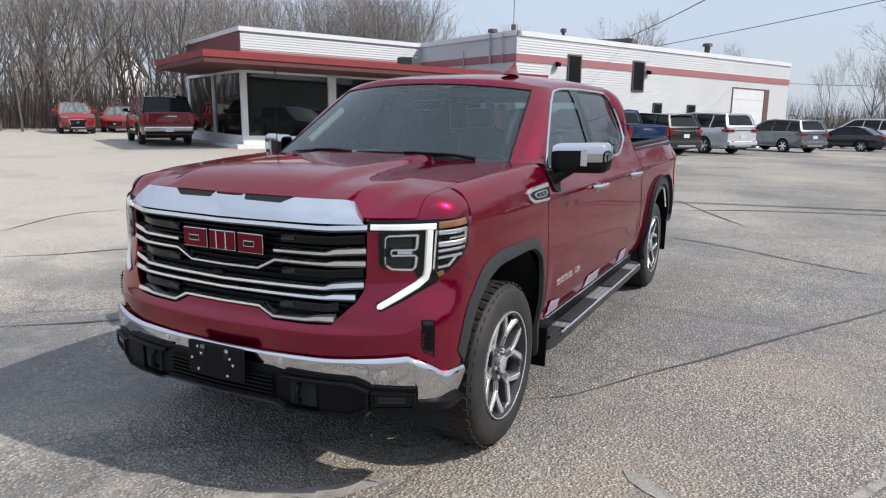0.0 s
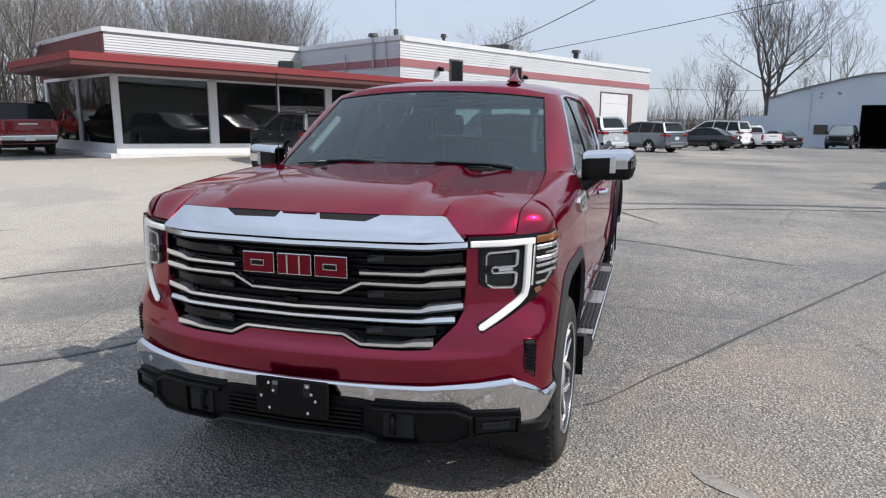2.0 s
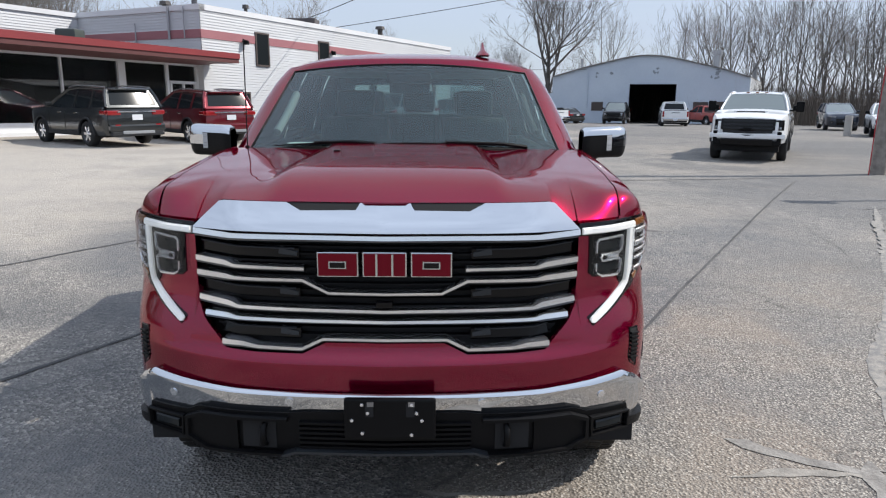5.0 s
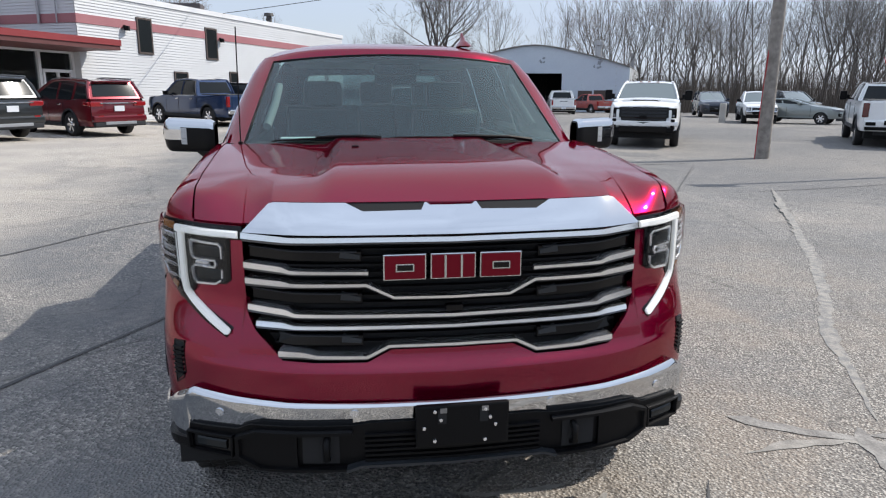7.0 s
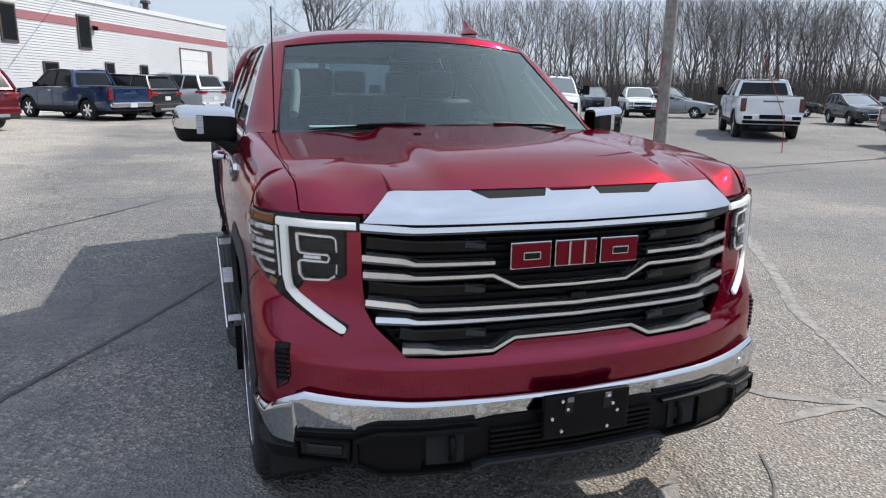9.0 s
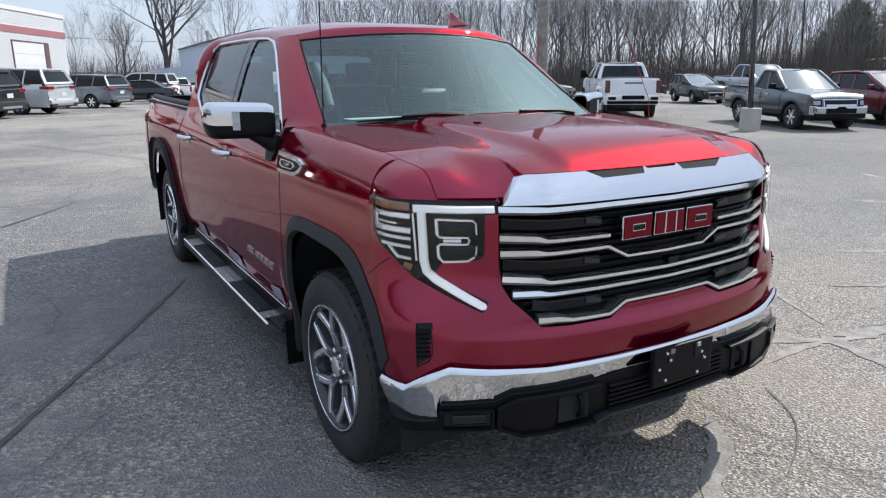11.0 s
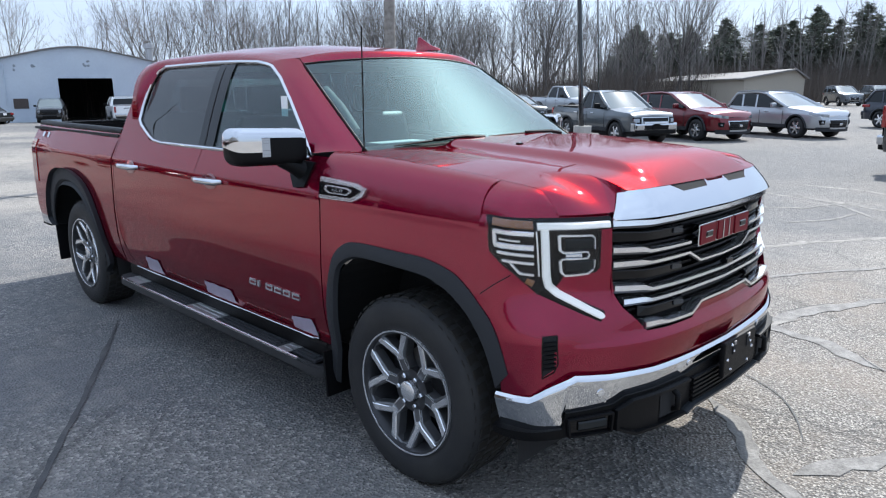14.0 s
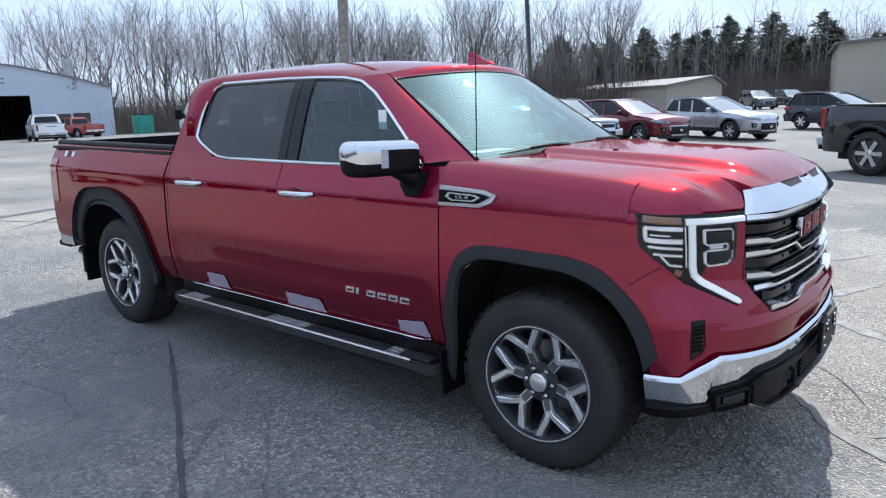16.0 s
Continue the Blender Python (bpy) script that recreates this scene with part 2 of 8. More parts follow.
def sheet(bm, fn, nu, nv, flip=False, rim=0.0, lip=None):
    """A curved panel: fn(u, v) for u, v from 0 to 1. rim: how far its edges turn inward, away from the normal."""
    vs = [[bm.verts.new(fn(i / nu, j / nv)) for j in range(nv + 1)] for i in range(nu + 1)]
    fs = []
    for i in range(nu):
        for j in range(nv):
            q = (vs[i][j], vs[i + 1][j], vs[i + 1][j + 1], vs[i][j + 1])
            try:
                fs.append(bm.faces.new(q[::-1] if flip else q))
            except ValueError:
                pass
    if rim or lip:
        bm.normal_update()
        ring = [vs[i][0] for i in range(nu)] + [vs[nu][j] for j in range(nv)] + [vs[i][nv] for i in range(nu, 0, -1)] + [vs[0][j] for j in range(nv, 0, -1)]
        mean = sum((f_.normal for f_ in fs), Vector())
        low = [bm.verts.new(v.co + Vector(lip)) if lip else bm.verts.new(v.co - (sum((f_.normal for f_ in v.link_faces), Vector()).normalized() if v.link_faces else mean) * rim) for v in ring]
        k = len(ring)
        for i in range(k):
            q = (ring[i], low[i], low[(i + 1) % k], ring[(i + 1) % k])
            try:
                bm.faces.new(q[::-1] if flip else q)
            except ValueError:
                pass
    return vs


def prism(bm, pts, place, lo, hi):
    """A solid from an outline pts (2D); place(a, b, h) puts it in space, h from lo to hi."""
    bot = [bm.verts.new(place(a, b, lo)) for a, b in pts]
    top = [bm.verts.new(place(a, b, hi)) for a, b in pts]
    k = len(pts)
    bm.faces.new(bot[::-1])
    bm.faces.new(top)
    for i in range(k):
        bm.faces.new((bot[i], bot[(i + 1) % k], top[(i + 1) % k], top[i]))
    return bot + top


def tube(bm, path, radii, sides=6, cap=True):
    """A round bar along path with a radius at each point."""
    rings = []
    path = [Vector(p) for p in path]
    if not hasattr(radii, "__len__"):
        radii = [radii] * len(path)
    for i, p in enumerate(path):
        d = (path[min(i + 1, len(path) - 1)] - path[max(i - 1, 0)]).normalized()
        a = d.orthogonal().normalized() if i == 0 else (rings[-1][1] - d * rings[-1][1].dot(d)).normalized()
        b = d.cross(a)
        rings.append(([bm.verts.new(p + radii[i] * (math.cos(w) * a + math.sin(w) * b)) for w in [2 * math.pi * s / sides for s in range(sides)]], a))
    for (r0, _), (r1, _) in zip(rings, rings[1:]):
        for s in range(sides):
            bm.faces.new((r0[s], r0[(s + 1) % sides], r1[(s + 1) % sides], r1[s]))
    if cap:
        bm.faces.new(rings[0][0][::-1])
        bm.faces.new(rings[-1][0])


def lathe(bm, profile, sides=32, m=None):
    """Turns (radius, height) points about the x axis, height along x."""
    rings = []
    for r, h in profile:
        rings.append([bm.verts.new((m or Matrix()) @ Vector((h, r * math.cos(2 * math.pi * s / sides), r * math.sin(2 * math.pi * s / sides)))) for s in range(sides)])
    for r0, r1 in zip(rings, rings[1:]):
        for s in range(sides):
            bm.faces.new((r0[s], r0[(s + 1) % sides], r1[(s + 1) % sides], r1[s]))
    return rings


def curve(*pts):
    """A smooth function through (x, y) points, flat beyond the ends."""
    xs, ys = [p[0] for p in pts], [p[1] for p in pts]
    k = len(xs)
    d = [(ys[i + 1] - ys[i]) / (xs[i + 1] - xs[i]) for i in range(k - 1)]
    t = [d[0]] + [0.0 if d[i - 1] * d[i] <= 0 else 2 * d[i - 1] * d[i] / (d[i - 1] + d[i]) for i in range(1, k - 1)] + [d[-1]]

    def at(x):
        if x <= xs[0]:
            return ys[0]
        if x >= xs[-1]:
            return ys[-1]
        i = max(j for j in range(k - 1) if xs[j] <= x)
        h = xs[i + 1] - xs[i]
        s = (x - xs[i]) / h
        return (2 * s**3 - 3 * s**2 + 1) * ys[i] + (s**3 - 2 * s**2 + s) * h * t[i] + (3 * s**2 - 2 * s**3) * ys[i + 1] + (s**3 - s**2) * h * t[i + 1]

    return at


def text_mesh(word, size, depth, squash=1.0, bevel=0.0):
    """A word in the built-in font as a bmesh, centred, in the x-y plane."""
    cu = bpy.data.curves.new("lettering", "FONT")
    cu.body, cu.size, cu.extrude, cu.align_x, cu.align_y, cu.bevel_depth = word, size, depth, "CENTER", "CENTER", bevel
    cu.space_character = 1.05
    cu.resolution_u = 3
    ob = bpy.data.objects.new("lettering", cu)
    scene.collection.objects.link(ob)
    bpy.context.view_layer.update()
    me = bpy.data.meshes.new_from_object(ob.evaluated_get(bpy.context.evaluated_depsgraph_get()))
    bm = bmesh.new()
    bm.from_mesh(me)
    bpy.data.objects.remove(ob)
    bpy.data.curves.remove(cu)
    bpy.data.meshes.remove(me)
    for v in bm.verts:
        v.co.x *= squash
    return bm


def ground_z(x, y):
    """The lot falls gently away behind the truck and rises a little towards the woods."""
    q = max(0.0, 0.95 * y + 0.1 * x - 16.0)
    q = min(q, 55.0)
    ease = lambda v: (lambda w: w * w * (3 - 2 * w))(max(0.0, min(1.0, v)))
    dip = 0.09 * ease((x - 2.5) / 6) * ease((y - 4.5) / 7) * (1 - ease((y - 19) / 12)) * (1 - ease((x - 17) / 8))
    return -dip - (0.012 * q + 0.0002 * q * q) + 0.011 * min(60.0, max(0.0, -x - 3.0))

# ---- ground ----
def asphalt():
    m = bpy.data.materials.new("worn asphalt")
    m.use_nodes = True
    n, l = m.node_tree.nodes, m.node_tree.links
    b = n["Principled BSDF"]
    b.inputs["Roughness"].default_value = 0.85
    tc = n.new("ShaderNodeTexCoord")

    def noise_tex(scale, detail, rough=0.5):
        t = n.new("ShaderNodeTexNoise")
        t.inputs["Scale"].default_value, t.inputs["Detail"].default_value, t.inputs["Roughness"].default_value = scale, detail, rough
        l.new(tc.outputs["Object"], t.inputs["Vector"])
        return t.outputs["Fac"]

    def remap(src, a, c, lo=0.0, hi=1.0):
        r = n.new("ShaderNodeMapRange")
        r.inputs["From Min"].default_value, r.inputs["From Max"].default_value = a, c
        r.inputs["To Min"].default_value, r.inputs["To Max"].default_value = lo, hi
        l.new(src, r.inputs["Value"])
        return r.outputs["Result"]

    def mixed(fac, a, c, mode="MIX"):
        x = n.new("ShaderNodeMix")
        x.data_type, x.blend_type = "RGBA", mode
        if isinstance(fac, float):
            x.inputs["Factor"].default_value = fac
        else:
            l.new(fac, x.inputs["Factor"])
        for key, v in (("A", a), ("B", c)):
            if isinstance(v, tuple):
                x.inputs[key].default_value = (*v, 1)
            else:
                l.new(v, x.inputs[key])
        return x.outputs["Result"]

    def times(a, c):
        x = n.new("ShaderNodeMath")
        x.operation = "MULTIPLY"
        for k, v in enumerate((a, c)):
            if isinstance(v, float):
                x.inputs[k].default_value = v
            else:
                l.new(v, x.inputs[k])
        return x.outputs[0]

    # broad wear: grey binder, tan worn stone in patches, dark sealed stretches
    # paler tan is biased towards -x, slightly towards +y and the front right
    xyz = n.new("ShaderNodeSeparateXYZ")
    l.new(tc.outputs["Object"], xyz.inputs["Vector"])
    bias = n.new("ShaderNodeMath")
    bias.operation = "ADD"
    l.new(noise_tex(0.16, 5, 0.6), bias.inputs[0])
    far = n.new("ShaderNodeMath")
    far.operation = "ADD"
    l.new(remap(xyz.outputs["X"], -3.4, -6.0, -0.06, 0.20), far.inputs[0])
    far2 = n.new("ShaderNodeMath")
    far2.operation = "ADD"
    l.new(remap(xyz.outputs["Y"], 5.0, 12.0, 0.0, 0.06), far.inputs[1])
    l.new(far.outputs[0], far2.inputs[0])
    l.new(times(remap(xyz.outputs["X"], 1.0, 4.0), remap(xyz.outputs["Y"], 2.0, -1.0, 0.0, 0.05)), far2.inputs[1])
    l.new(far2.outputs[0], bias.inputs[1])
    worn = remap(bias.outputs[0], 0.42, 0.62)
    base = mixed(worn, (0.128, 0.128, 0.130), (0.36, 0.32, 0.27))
    base = mixed(times(remap(noise_tex(0.9, 7, 0.65), 0.47, 0.62), 0.55), base, (0.13, 0.13, 0.131))
    base = mixed(times(remap(noise_tex(0.07, 5, 0.6), 0.48, 0.58), 0.6), base, (0.30, 0.275, 0.24))
    sealed = remap(noise_tex(0.22, 6, 0.6), 0.55, 0.60)
    base = mixed(times(sealed, 0.75), base, (0.105, 0.106, 0.108))
    base = mixed(times(remap(noise_tex(3.5, 6, 0.7), 0.5, 0.68), 0.5), base, (0.26, 0.24, 0.215))
    base = mixed(times(remap(noise_tex(13.0, 4, 0.7), 0.5, 0.66), 0.4), base, (0.085, 0.085, 0.087))
    # stones, lying open in patches
    patch = remap(noise_tex(0.6, 5, 0.65), 0.43, 0.57, 0.22, 1.0)
    vor = n.new("ShaderNodeTexVoronoi")
    vor.inputs["Scale"].default_value = 66.0
    l.new(tc.outputs["Object"], vor.inputs["Vector"])
    sep = n.new("ShaderNodeSeparateColor")
    l.new(vor.outputs["Color"], sep.inputs["Color"])
    stone = times(patch, times(remap(sep.outputs["Red"], 0.62, 0.85), times(remap(worn, 0.0, 1.0, 0.42, 0.68), remap(sealed, 0.0, 1.0, 1.0, 0.62))))
    base = mixed(stone, base, (0.52, 0.485, 0.43))
    dark = times(patch, times(remap(sep.outputs["Green"], 0.45, 0.8), 0.5))
    base = mixed(dark, base, (0.04, 0.04, 0.042))
    # before the long seam the binder has gone and the stone lies open
    edge = n.new("ShaderNodeMath")
    edge.operation = "MULTIPLY_ADD"
    l.new(xyz.outputs["Y"], edge.inputs[0])
    edge.inputs[1].default_value = -0.62
    l.new(xyz.outputs["X"], edge.inputs[2])
    rough_edge = n.new("ShaderNodeMath")
    rough_edge.operation = "MULTIPLY_ADD"
    l.new(noise_tex(1.3, 5, 0.6), rough_edge.inputs[0])
    rough_edge.inputs[1].default_value = 1.6
    l.new(edge.outputs[0], rough_edge.inputs[2])
    bare = times(remap(rough_edge.outputs[0], 1.25, 1.55), times(remap(noise_tex(0.5, 5, 0.6), 0.36, 0.5, 0.25, 1.0), times(remap(xyz.outputs["X"], 6.0, 3.4), remap(xyz.outputs["Y"], 5.0, 2.5))))
    fine = n.new("ShaderNodeTexVoronoi")
    fine.inputs["Scale"].default_value = 95.0
    l.new(tc.outputs["Object"], fine.inputs["Vector"])
    fs = n.new("ShaderNodeSeparateColor")
    l.new(fine.outputs["Color"], fs.inputs["Color"])
    face = times(remap(fs.outputs["Red"], 0.28, 0.60), remap(fine.outputs["Distance"], 0.42, 0.62, 1.0, 0.0))
    open_stone = mixed(face, (0.125, 0.113, 0.10), (0.44, 0.405, 0.355))
    open_stone = mixed(times(remap(noise_tex(0.9, 5, 0.6), 0.46, 0.60), 0.5), open_stone, (0.27, 0.22, 0.172))
    open_stone = mixed(times(remap(noise_tex(5.0, 6, 0.7), 0.50, 0.62), 0.5), open_stone, (0.17, 0.155, 0.14))
    base = mixed(times(bare, 0.85), base, open_stone)
    # scattered pale chips
    chip = n.new("ShaderNodeTexVoronoi")
    chip.inputs["Scale"].default_value = 62.0
    l.new(tc.outputs["Object"], chip.inputs["Vector"])
    cs = n.new("ShaderNodeSeparateColor")
    l.new(chip.outputs["Color"], cs.inputs["Color"])
    base = mixed(times(times(remap(cs.outputs["Blue"], 0.80, 0.84), remap(chip.outputs["Distance"], 0.25, 0.4, 1.0, 0.0)), 0.65), base, (0.5, 0.47, 0.42))
    # long fine cracks
    warp = n.new("ShaderNodeTexNoise")
    warp.inputs["Scale"].default_value, warp.inputs["Detail"].default_value = 0.8, 5
    l.new(tc.outputs["Object"], warp.inputs["Vector"])
    mv = n.new("ShaderNodeMix")
    mv.data_type = "VECTOR"
    mv.inputs["Factor"].default_value = 0.35
    l.new(tc.outputs["Object"], mv.inputs["A"])
    l.new(warp.outputs["Color"], mv.inputs["B"])
    for sc, wid in ((0.32, 0.006), (1.1, 0.010)):
        ck = n.new("ShaderNodeTexVoronoi")
        ck.feature = "DISTANCE_TO_EDGE"
        ck.inputs["Scale"].default_value = sc
        l.new(mv.outputs["Result"], ck.inputs["Vector"])
        line = times(remap(ck.outputs["Distance"], 0.0, wid, 1.0, 0.0), remap(noise_tex(0.35, 2), 0.46, 0.56))
        base = mixed(times(line, 0.45), base, (0.035, 0.034, 0.034))
    # overlays: darker grey towards +x, paler tan towards -x
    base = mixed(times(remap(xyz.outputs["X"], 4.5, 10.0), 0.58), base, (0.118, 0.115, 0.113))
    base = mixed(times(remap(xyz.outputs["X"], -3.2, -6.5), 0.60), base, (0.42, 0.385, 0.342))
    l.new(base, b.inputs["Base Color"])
    bu = n.new("ShaderNodeBump")
    bu.inputs["Strength"].default_value, bu.inputs["Distance"].default_value = 0.9, 0.012
    l.new(vor.outputs["Distance"], bu.inputs["Height"])
    l.new(bu.outputs["Normal"], b.inputs["Normal"])
    return m


ASPHALT = asphalt()
bm = bmesh.new()
ticks = [-900, -500, -300, -200, -140] + list(range(-100, 101, 4)) + [140, 200, 300, 500, 900]
gv = [[bm.verts.new((x, y, ground_z(x, y))) for y in ticks] for x in ticks]
for i in range(len(ticks) - 1):
    for j in range(len(ticks) - 1):
        bm.faces.new((gv[i][j], gv[i + 1][j], gv[i + 1][j + 1], gv[i][j + 1]))
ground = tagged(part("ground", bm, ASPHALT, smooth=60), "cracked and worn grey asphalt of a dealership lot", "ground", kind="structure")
TAR = mat("tar crack filler", (0.032, 0.032, 0.034), 0.7, vary=0.35, scale=5, fine=90, bump=0.3, other=(0.07, 0.068, 0.066))
FADED = mat("worn pale asphalt", (0.30, 0.28, 0.25), 0.9, vary=0.3, scale=9, fine=80, bump=0.4, other=(0.19, 0.178, 0.16))
SKIM = mat("smooth pale patching", (0.265, 0.252, 0.232), 0.9, vary=0.45, scale=9, fine=70, bump=0.5, other=(0.17, 0.16, 0.148))
PATCHED = mat("worn grey patching", (0.17, 0.167, 0.162), 0.9, vary=0.4, scale=14, fine=110, bump=0.5, other=(0.29, 0.27, 0.24))


def grid_z(x, y):
    """The height of the ground sheet itself, between its corners."""
    i = max(k for k in range(len(ticks) - 1) if ticks[k] <= x)
    j = max(k for k in range(len(ticks) - 1) if ticks[k] <= y)
    u, v = (x - ticks[i]) / (ticks[i + 1] - ticks[i]), (y - ticks[j]) / (ticks[j + 1] - ticks[j])
    q = [ground_z(ticks[i + a], ticks[j + b]) for a in (0, 1) for b in (0, 1)]
    return max(q[0] * (1 - u) * (1 - v) + q[2] * u * (1 - v) + q[1] * (1 - u) * v + q[3] * u * v, ground_z(x, y) if abs(x + 3) > 1.2 else -9)


def seam(name, pts, width, material, seed, lift=0.004, ragged=0.35):
    """An uneven ribbon lying on the asphalt, tapering out at both ends."""
    r_ = random.Random(seed)
    bm = bmesh.new()
    run = [0.0]
    for p, q in zip(pts, pts[1:]):
        run.append(run[-1] + math.hypot(q[0] - p[0], q[1] - p[1]))
    fx, fy = curve(*zip(run, [p[0] for p in pts])), curve(*zip(run, [p[1] for p in pts]))
    k = max(6, int(run[-1] / 0.09))
    wob = [r_.gauss(0, 1) for _ in range(k + 12)]
    prev = None
    for i in range(k + 1):
        s_ = run[-1] * i / k
        c = Vector((fx(s_), fy(s_), 0))
        d = (Vector((fx(s_ + 0.05), fy(s_ + 0.05), 0)) - Vector((fx(s_ - 0.05), fy(s_ - 0.05), 0)))
        d = d.normalized() if d.length > 1e-6 else Vector((1, 0, 0))
        side = Vector((-d.y, d.x, 0))
        c = c + side * min(width, 0.05) * 0.25 * sum(wob[i:i + 10]) / 5
        end = min(1.0, 0.12 + 6 * min(i, k - i) / k)
        row = []
        for g in (-1, 1):
            p = c + side * g * width * 0.5 * end * max(0.15, 1 + r_.gauss(0, ragged))
            row.append(bm.verts.new((p.x, p.y, grid_z(p.x, p.y) + lift)))
        if prev:
            bm.faces.new((prev[0], row[0], row[1], prev[1])[::-1])
        prev = row
    return part(name, bm, material, ground)


for k, (w, pts) in enumerate((
    (0.026, [(0.84, 0.49), (1.12, 0.72), (1.44, 1.27), (1.89, 2.02), (2.55, 3.14), (3.63, 4.89), (5.21, 7.51), (7.82, 11.75)]),
    (0.06, [(0.1, 9.27), (1.55, 10.16), (4.69, 11.04), (7.96, 12.05)]),
    (0.04, [(-5.59, 1.37), (-5.14, 1.86), (-4.82, 2.4), (-4.52, 2.74), (-3.96, 3.55), (-3.66, 4.07), (-3.43, 4.38), (-2.9, 5.36), (-2.14, 6.41), (-1.57, 7.33)]),
    (0.034, [(-3.13, -0.1), (-2.78, 0.17), (-2.49, 0.47), (-2.26, 0.87), (-1.89, 1.53), (-1.50, 2.23), (-1.02, 3.12)]),
    (0.03, [(6.22, 7.35), (8.32, 7.73), (11.17, 8.48)]),
    (0.03, [(0.57, 6.7), (1.55, 6.24), (2.32, 5.71), (3.1, 5.3)]),
    (0.03, [(-7.16, 2.3), (-7.72, 3.85), (-7.4, 4.53)]),
    (0.03, [(0.11, 10.98), (0.93, 9.29), (1.54, 8.16)]))):
    seam("filled_crack", pts, w, TAR, 50 + k, 0.0050 + 0.0001 * k, 0.18)
for k, (w, pts) in enumerate((
    (0.025, [(0.05, -0.46), (0.19, -0.51), (0.37, -0.51), (0.58, -0.49)]), (0.09, [(8.66, 1.6), (8.35, 0.79), (7.92, 0.07)]), (0.09, [(10.09, 2.01), (10.05, 1.23), (9.61, 0.42)]), (0.1, [(5.09, 0.5), (5.64, 0.1), (6.25, -0.27)]),
    (0.08, [(4.22, 0.93), (4.6, 0.7), (5.43, 0.25)]), (0.09, [(6.87, 2.32), (7.25, 1.71), (7.66, 1.06)]), (0.09, [(9.28, 3.59), (8.86, 2.42), (8.48, 1.56)]))):
    seam("faded_marking", pts, w, FADED, 80 + k, 0.0020 + 0.0002 * k, 0.5)
seam("patched_strip", [(7.08, 7.79), (5.57, 5.16), (4.49, 3.26), (3.61, 1.87), (3.02, 1.06), (2.59, 0.28), (2.36, -0.17)], 0.10, PATCHED, 95, 0.0036, 0.3)
seam("patched_strip", [(1.5, -0.36), (1.9, -0.32), (2.3, -0.4), (2.83, -0.46), (3.39, -0.85)], 0.06, FADED, 96, 0.0038, 0.6)

for k, (w, pts) in enumerate((
    (0.15, [(2.2, -0.22), (2.12, -0.45), (2.05, -0.74), (1.9, -0.98), (1.8, -1.17)]), (0.14, [(2.2, -0.30), (2.45, -0.36), (2.8, -0.49), (3.15, -0.66), (3.52, -0.82)]), (0.13, [(0.22, -1.18), (0.44, -1.31), (0.62, -1.43), (0.85, -1.6)]), (0.12, [(0.72, -0.58), (0.54, -0.79), (0.2, -1.03), (0.07, -1.19), (-0.05, -1.36)]), (0.10, [(1.6, -0.02), (1.86, -0.2), (2.15, -0.36)]),
    (0.08, [(3.2, 0.30), (3.75, 0.0), (4.2, -0.27), (4.66, -0.58)]), (0.07, [(6.3, 0.97), (6.85, 0.64), (7.61, 0.49)]), (0.07, [(7.5, 1.2), (8.36, 0.79), (7.96, 0.08)]), (0.07, [(8.78, 1.67), (8.23, 0.95), (7.2, 0.12)]))):
    seam("smooth_patching", pts, w * 0.8, SKIM, 120 + k, 0.0040 + 0.0001 * k, 0.25)
for k, (w, pts) in enumerate(((0.012, [(1.98, -0.98), (1.86, -1.08), (1.74, -1.24)]), (0.010, [(2.5, -0.30), (2.85, -0.43), (3.1, -0.55)]), (0.009, [(1.2, -0.55), (1.05, -0.8), (0.8, -1.0), (0.55, -1.12)]))):
    seam("open_crack", pts, w, TAR, 140 + k, 0.0060 + 0.0002 * k, 0.35)


# ---- dealership building ----
BX, BY, UX, UY = -10.6, 29.3, 0.487, 0.873


def B(a, b, h):
    """A place by the dealership: a along its front, b out from its front, h up."""
    return Vector((BX + UX * a + UY * b, BY + UY * a - UX * b, h - 0.022 * a))


def bblock(bm, a0, a1, b0, b1, h0, h1):
    prism(bm, [(a0, b0), (a0, b1), (a1, b1), (a1, b0)], lambda p, q, h: B(p, q, h), h0, h1)


def bb(*spans):
    bm = bmesh.new()
    for s in spans:
        bblock(bm, *s)
    return bm


def ribbed(bm, p0, p1, out, h0, h1, step=0.125):
    """Horizontal clapboard from p0 to p1 (a, b): each board leans out at its foot."""
    h = h0
    while h < h1 - 0.01:
        t = min(h + step, h1)
        q = [B(p0[0] + out[0] * 0.03, p0[1] + out[1] * 0.03, h), B(p1[0] + out[0] * 0.03, p1[1] + out[1] * 0.03, h), B(p1[0] + out[0] * 0.006, p1[1] + out[1] * 0.006, t), B(p0[0] + out[0] * 0.006, p0[1] + out[1] * 0.006, t)]
        bot = [B(*p0, h), B(*p1, h)]
        v = [bm.verts.new(c) for c in q + bot]
        bm.faces.new(v[:4])
        bm.faces.new((v[4], v[5], v[1], v[0]))
        h = t


dealer = thing("dealership_building", "white ribbed dealership building with maroon band and red canopy", "building")
HT, WL = 5.47, 23.3
part("wall", bb((0.02, WL, -17, -0.0, -1.2, HT - 0.25)), CREAMWALL, dealer)
bm = bmesh.new()
ribbed(bm, (0, 0), (WL, 0), (0, 1), -1.0, 4.05)
ribbed(bm, (0, 0), (WL, 0), (0, 1), 4.42, HT - 0.2)
ribbed(bm, (0, -8.6), (0, 0), (-1, 0), 3.2, 4.05)
ribbed(bm, (0, -8.6), (0, 0), (-1, 0), 4.42, HT - 0.2)
part("cladding", bm, CREAMWALL, dealer, "white horizontal metal siding")
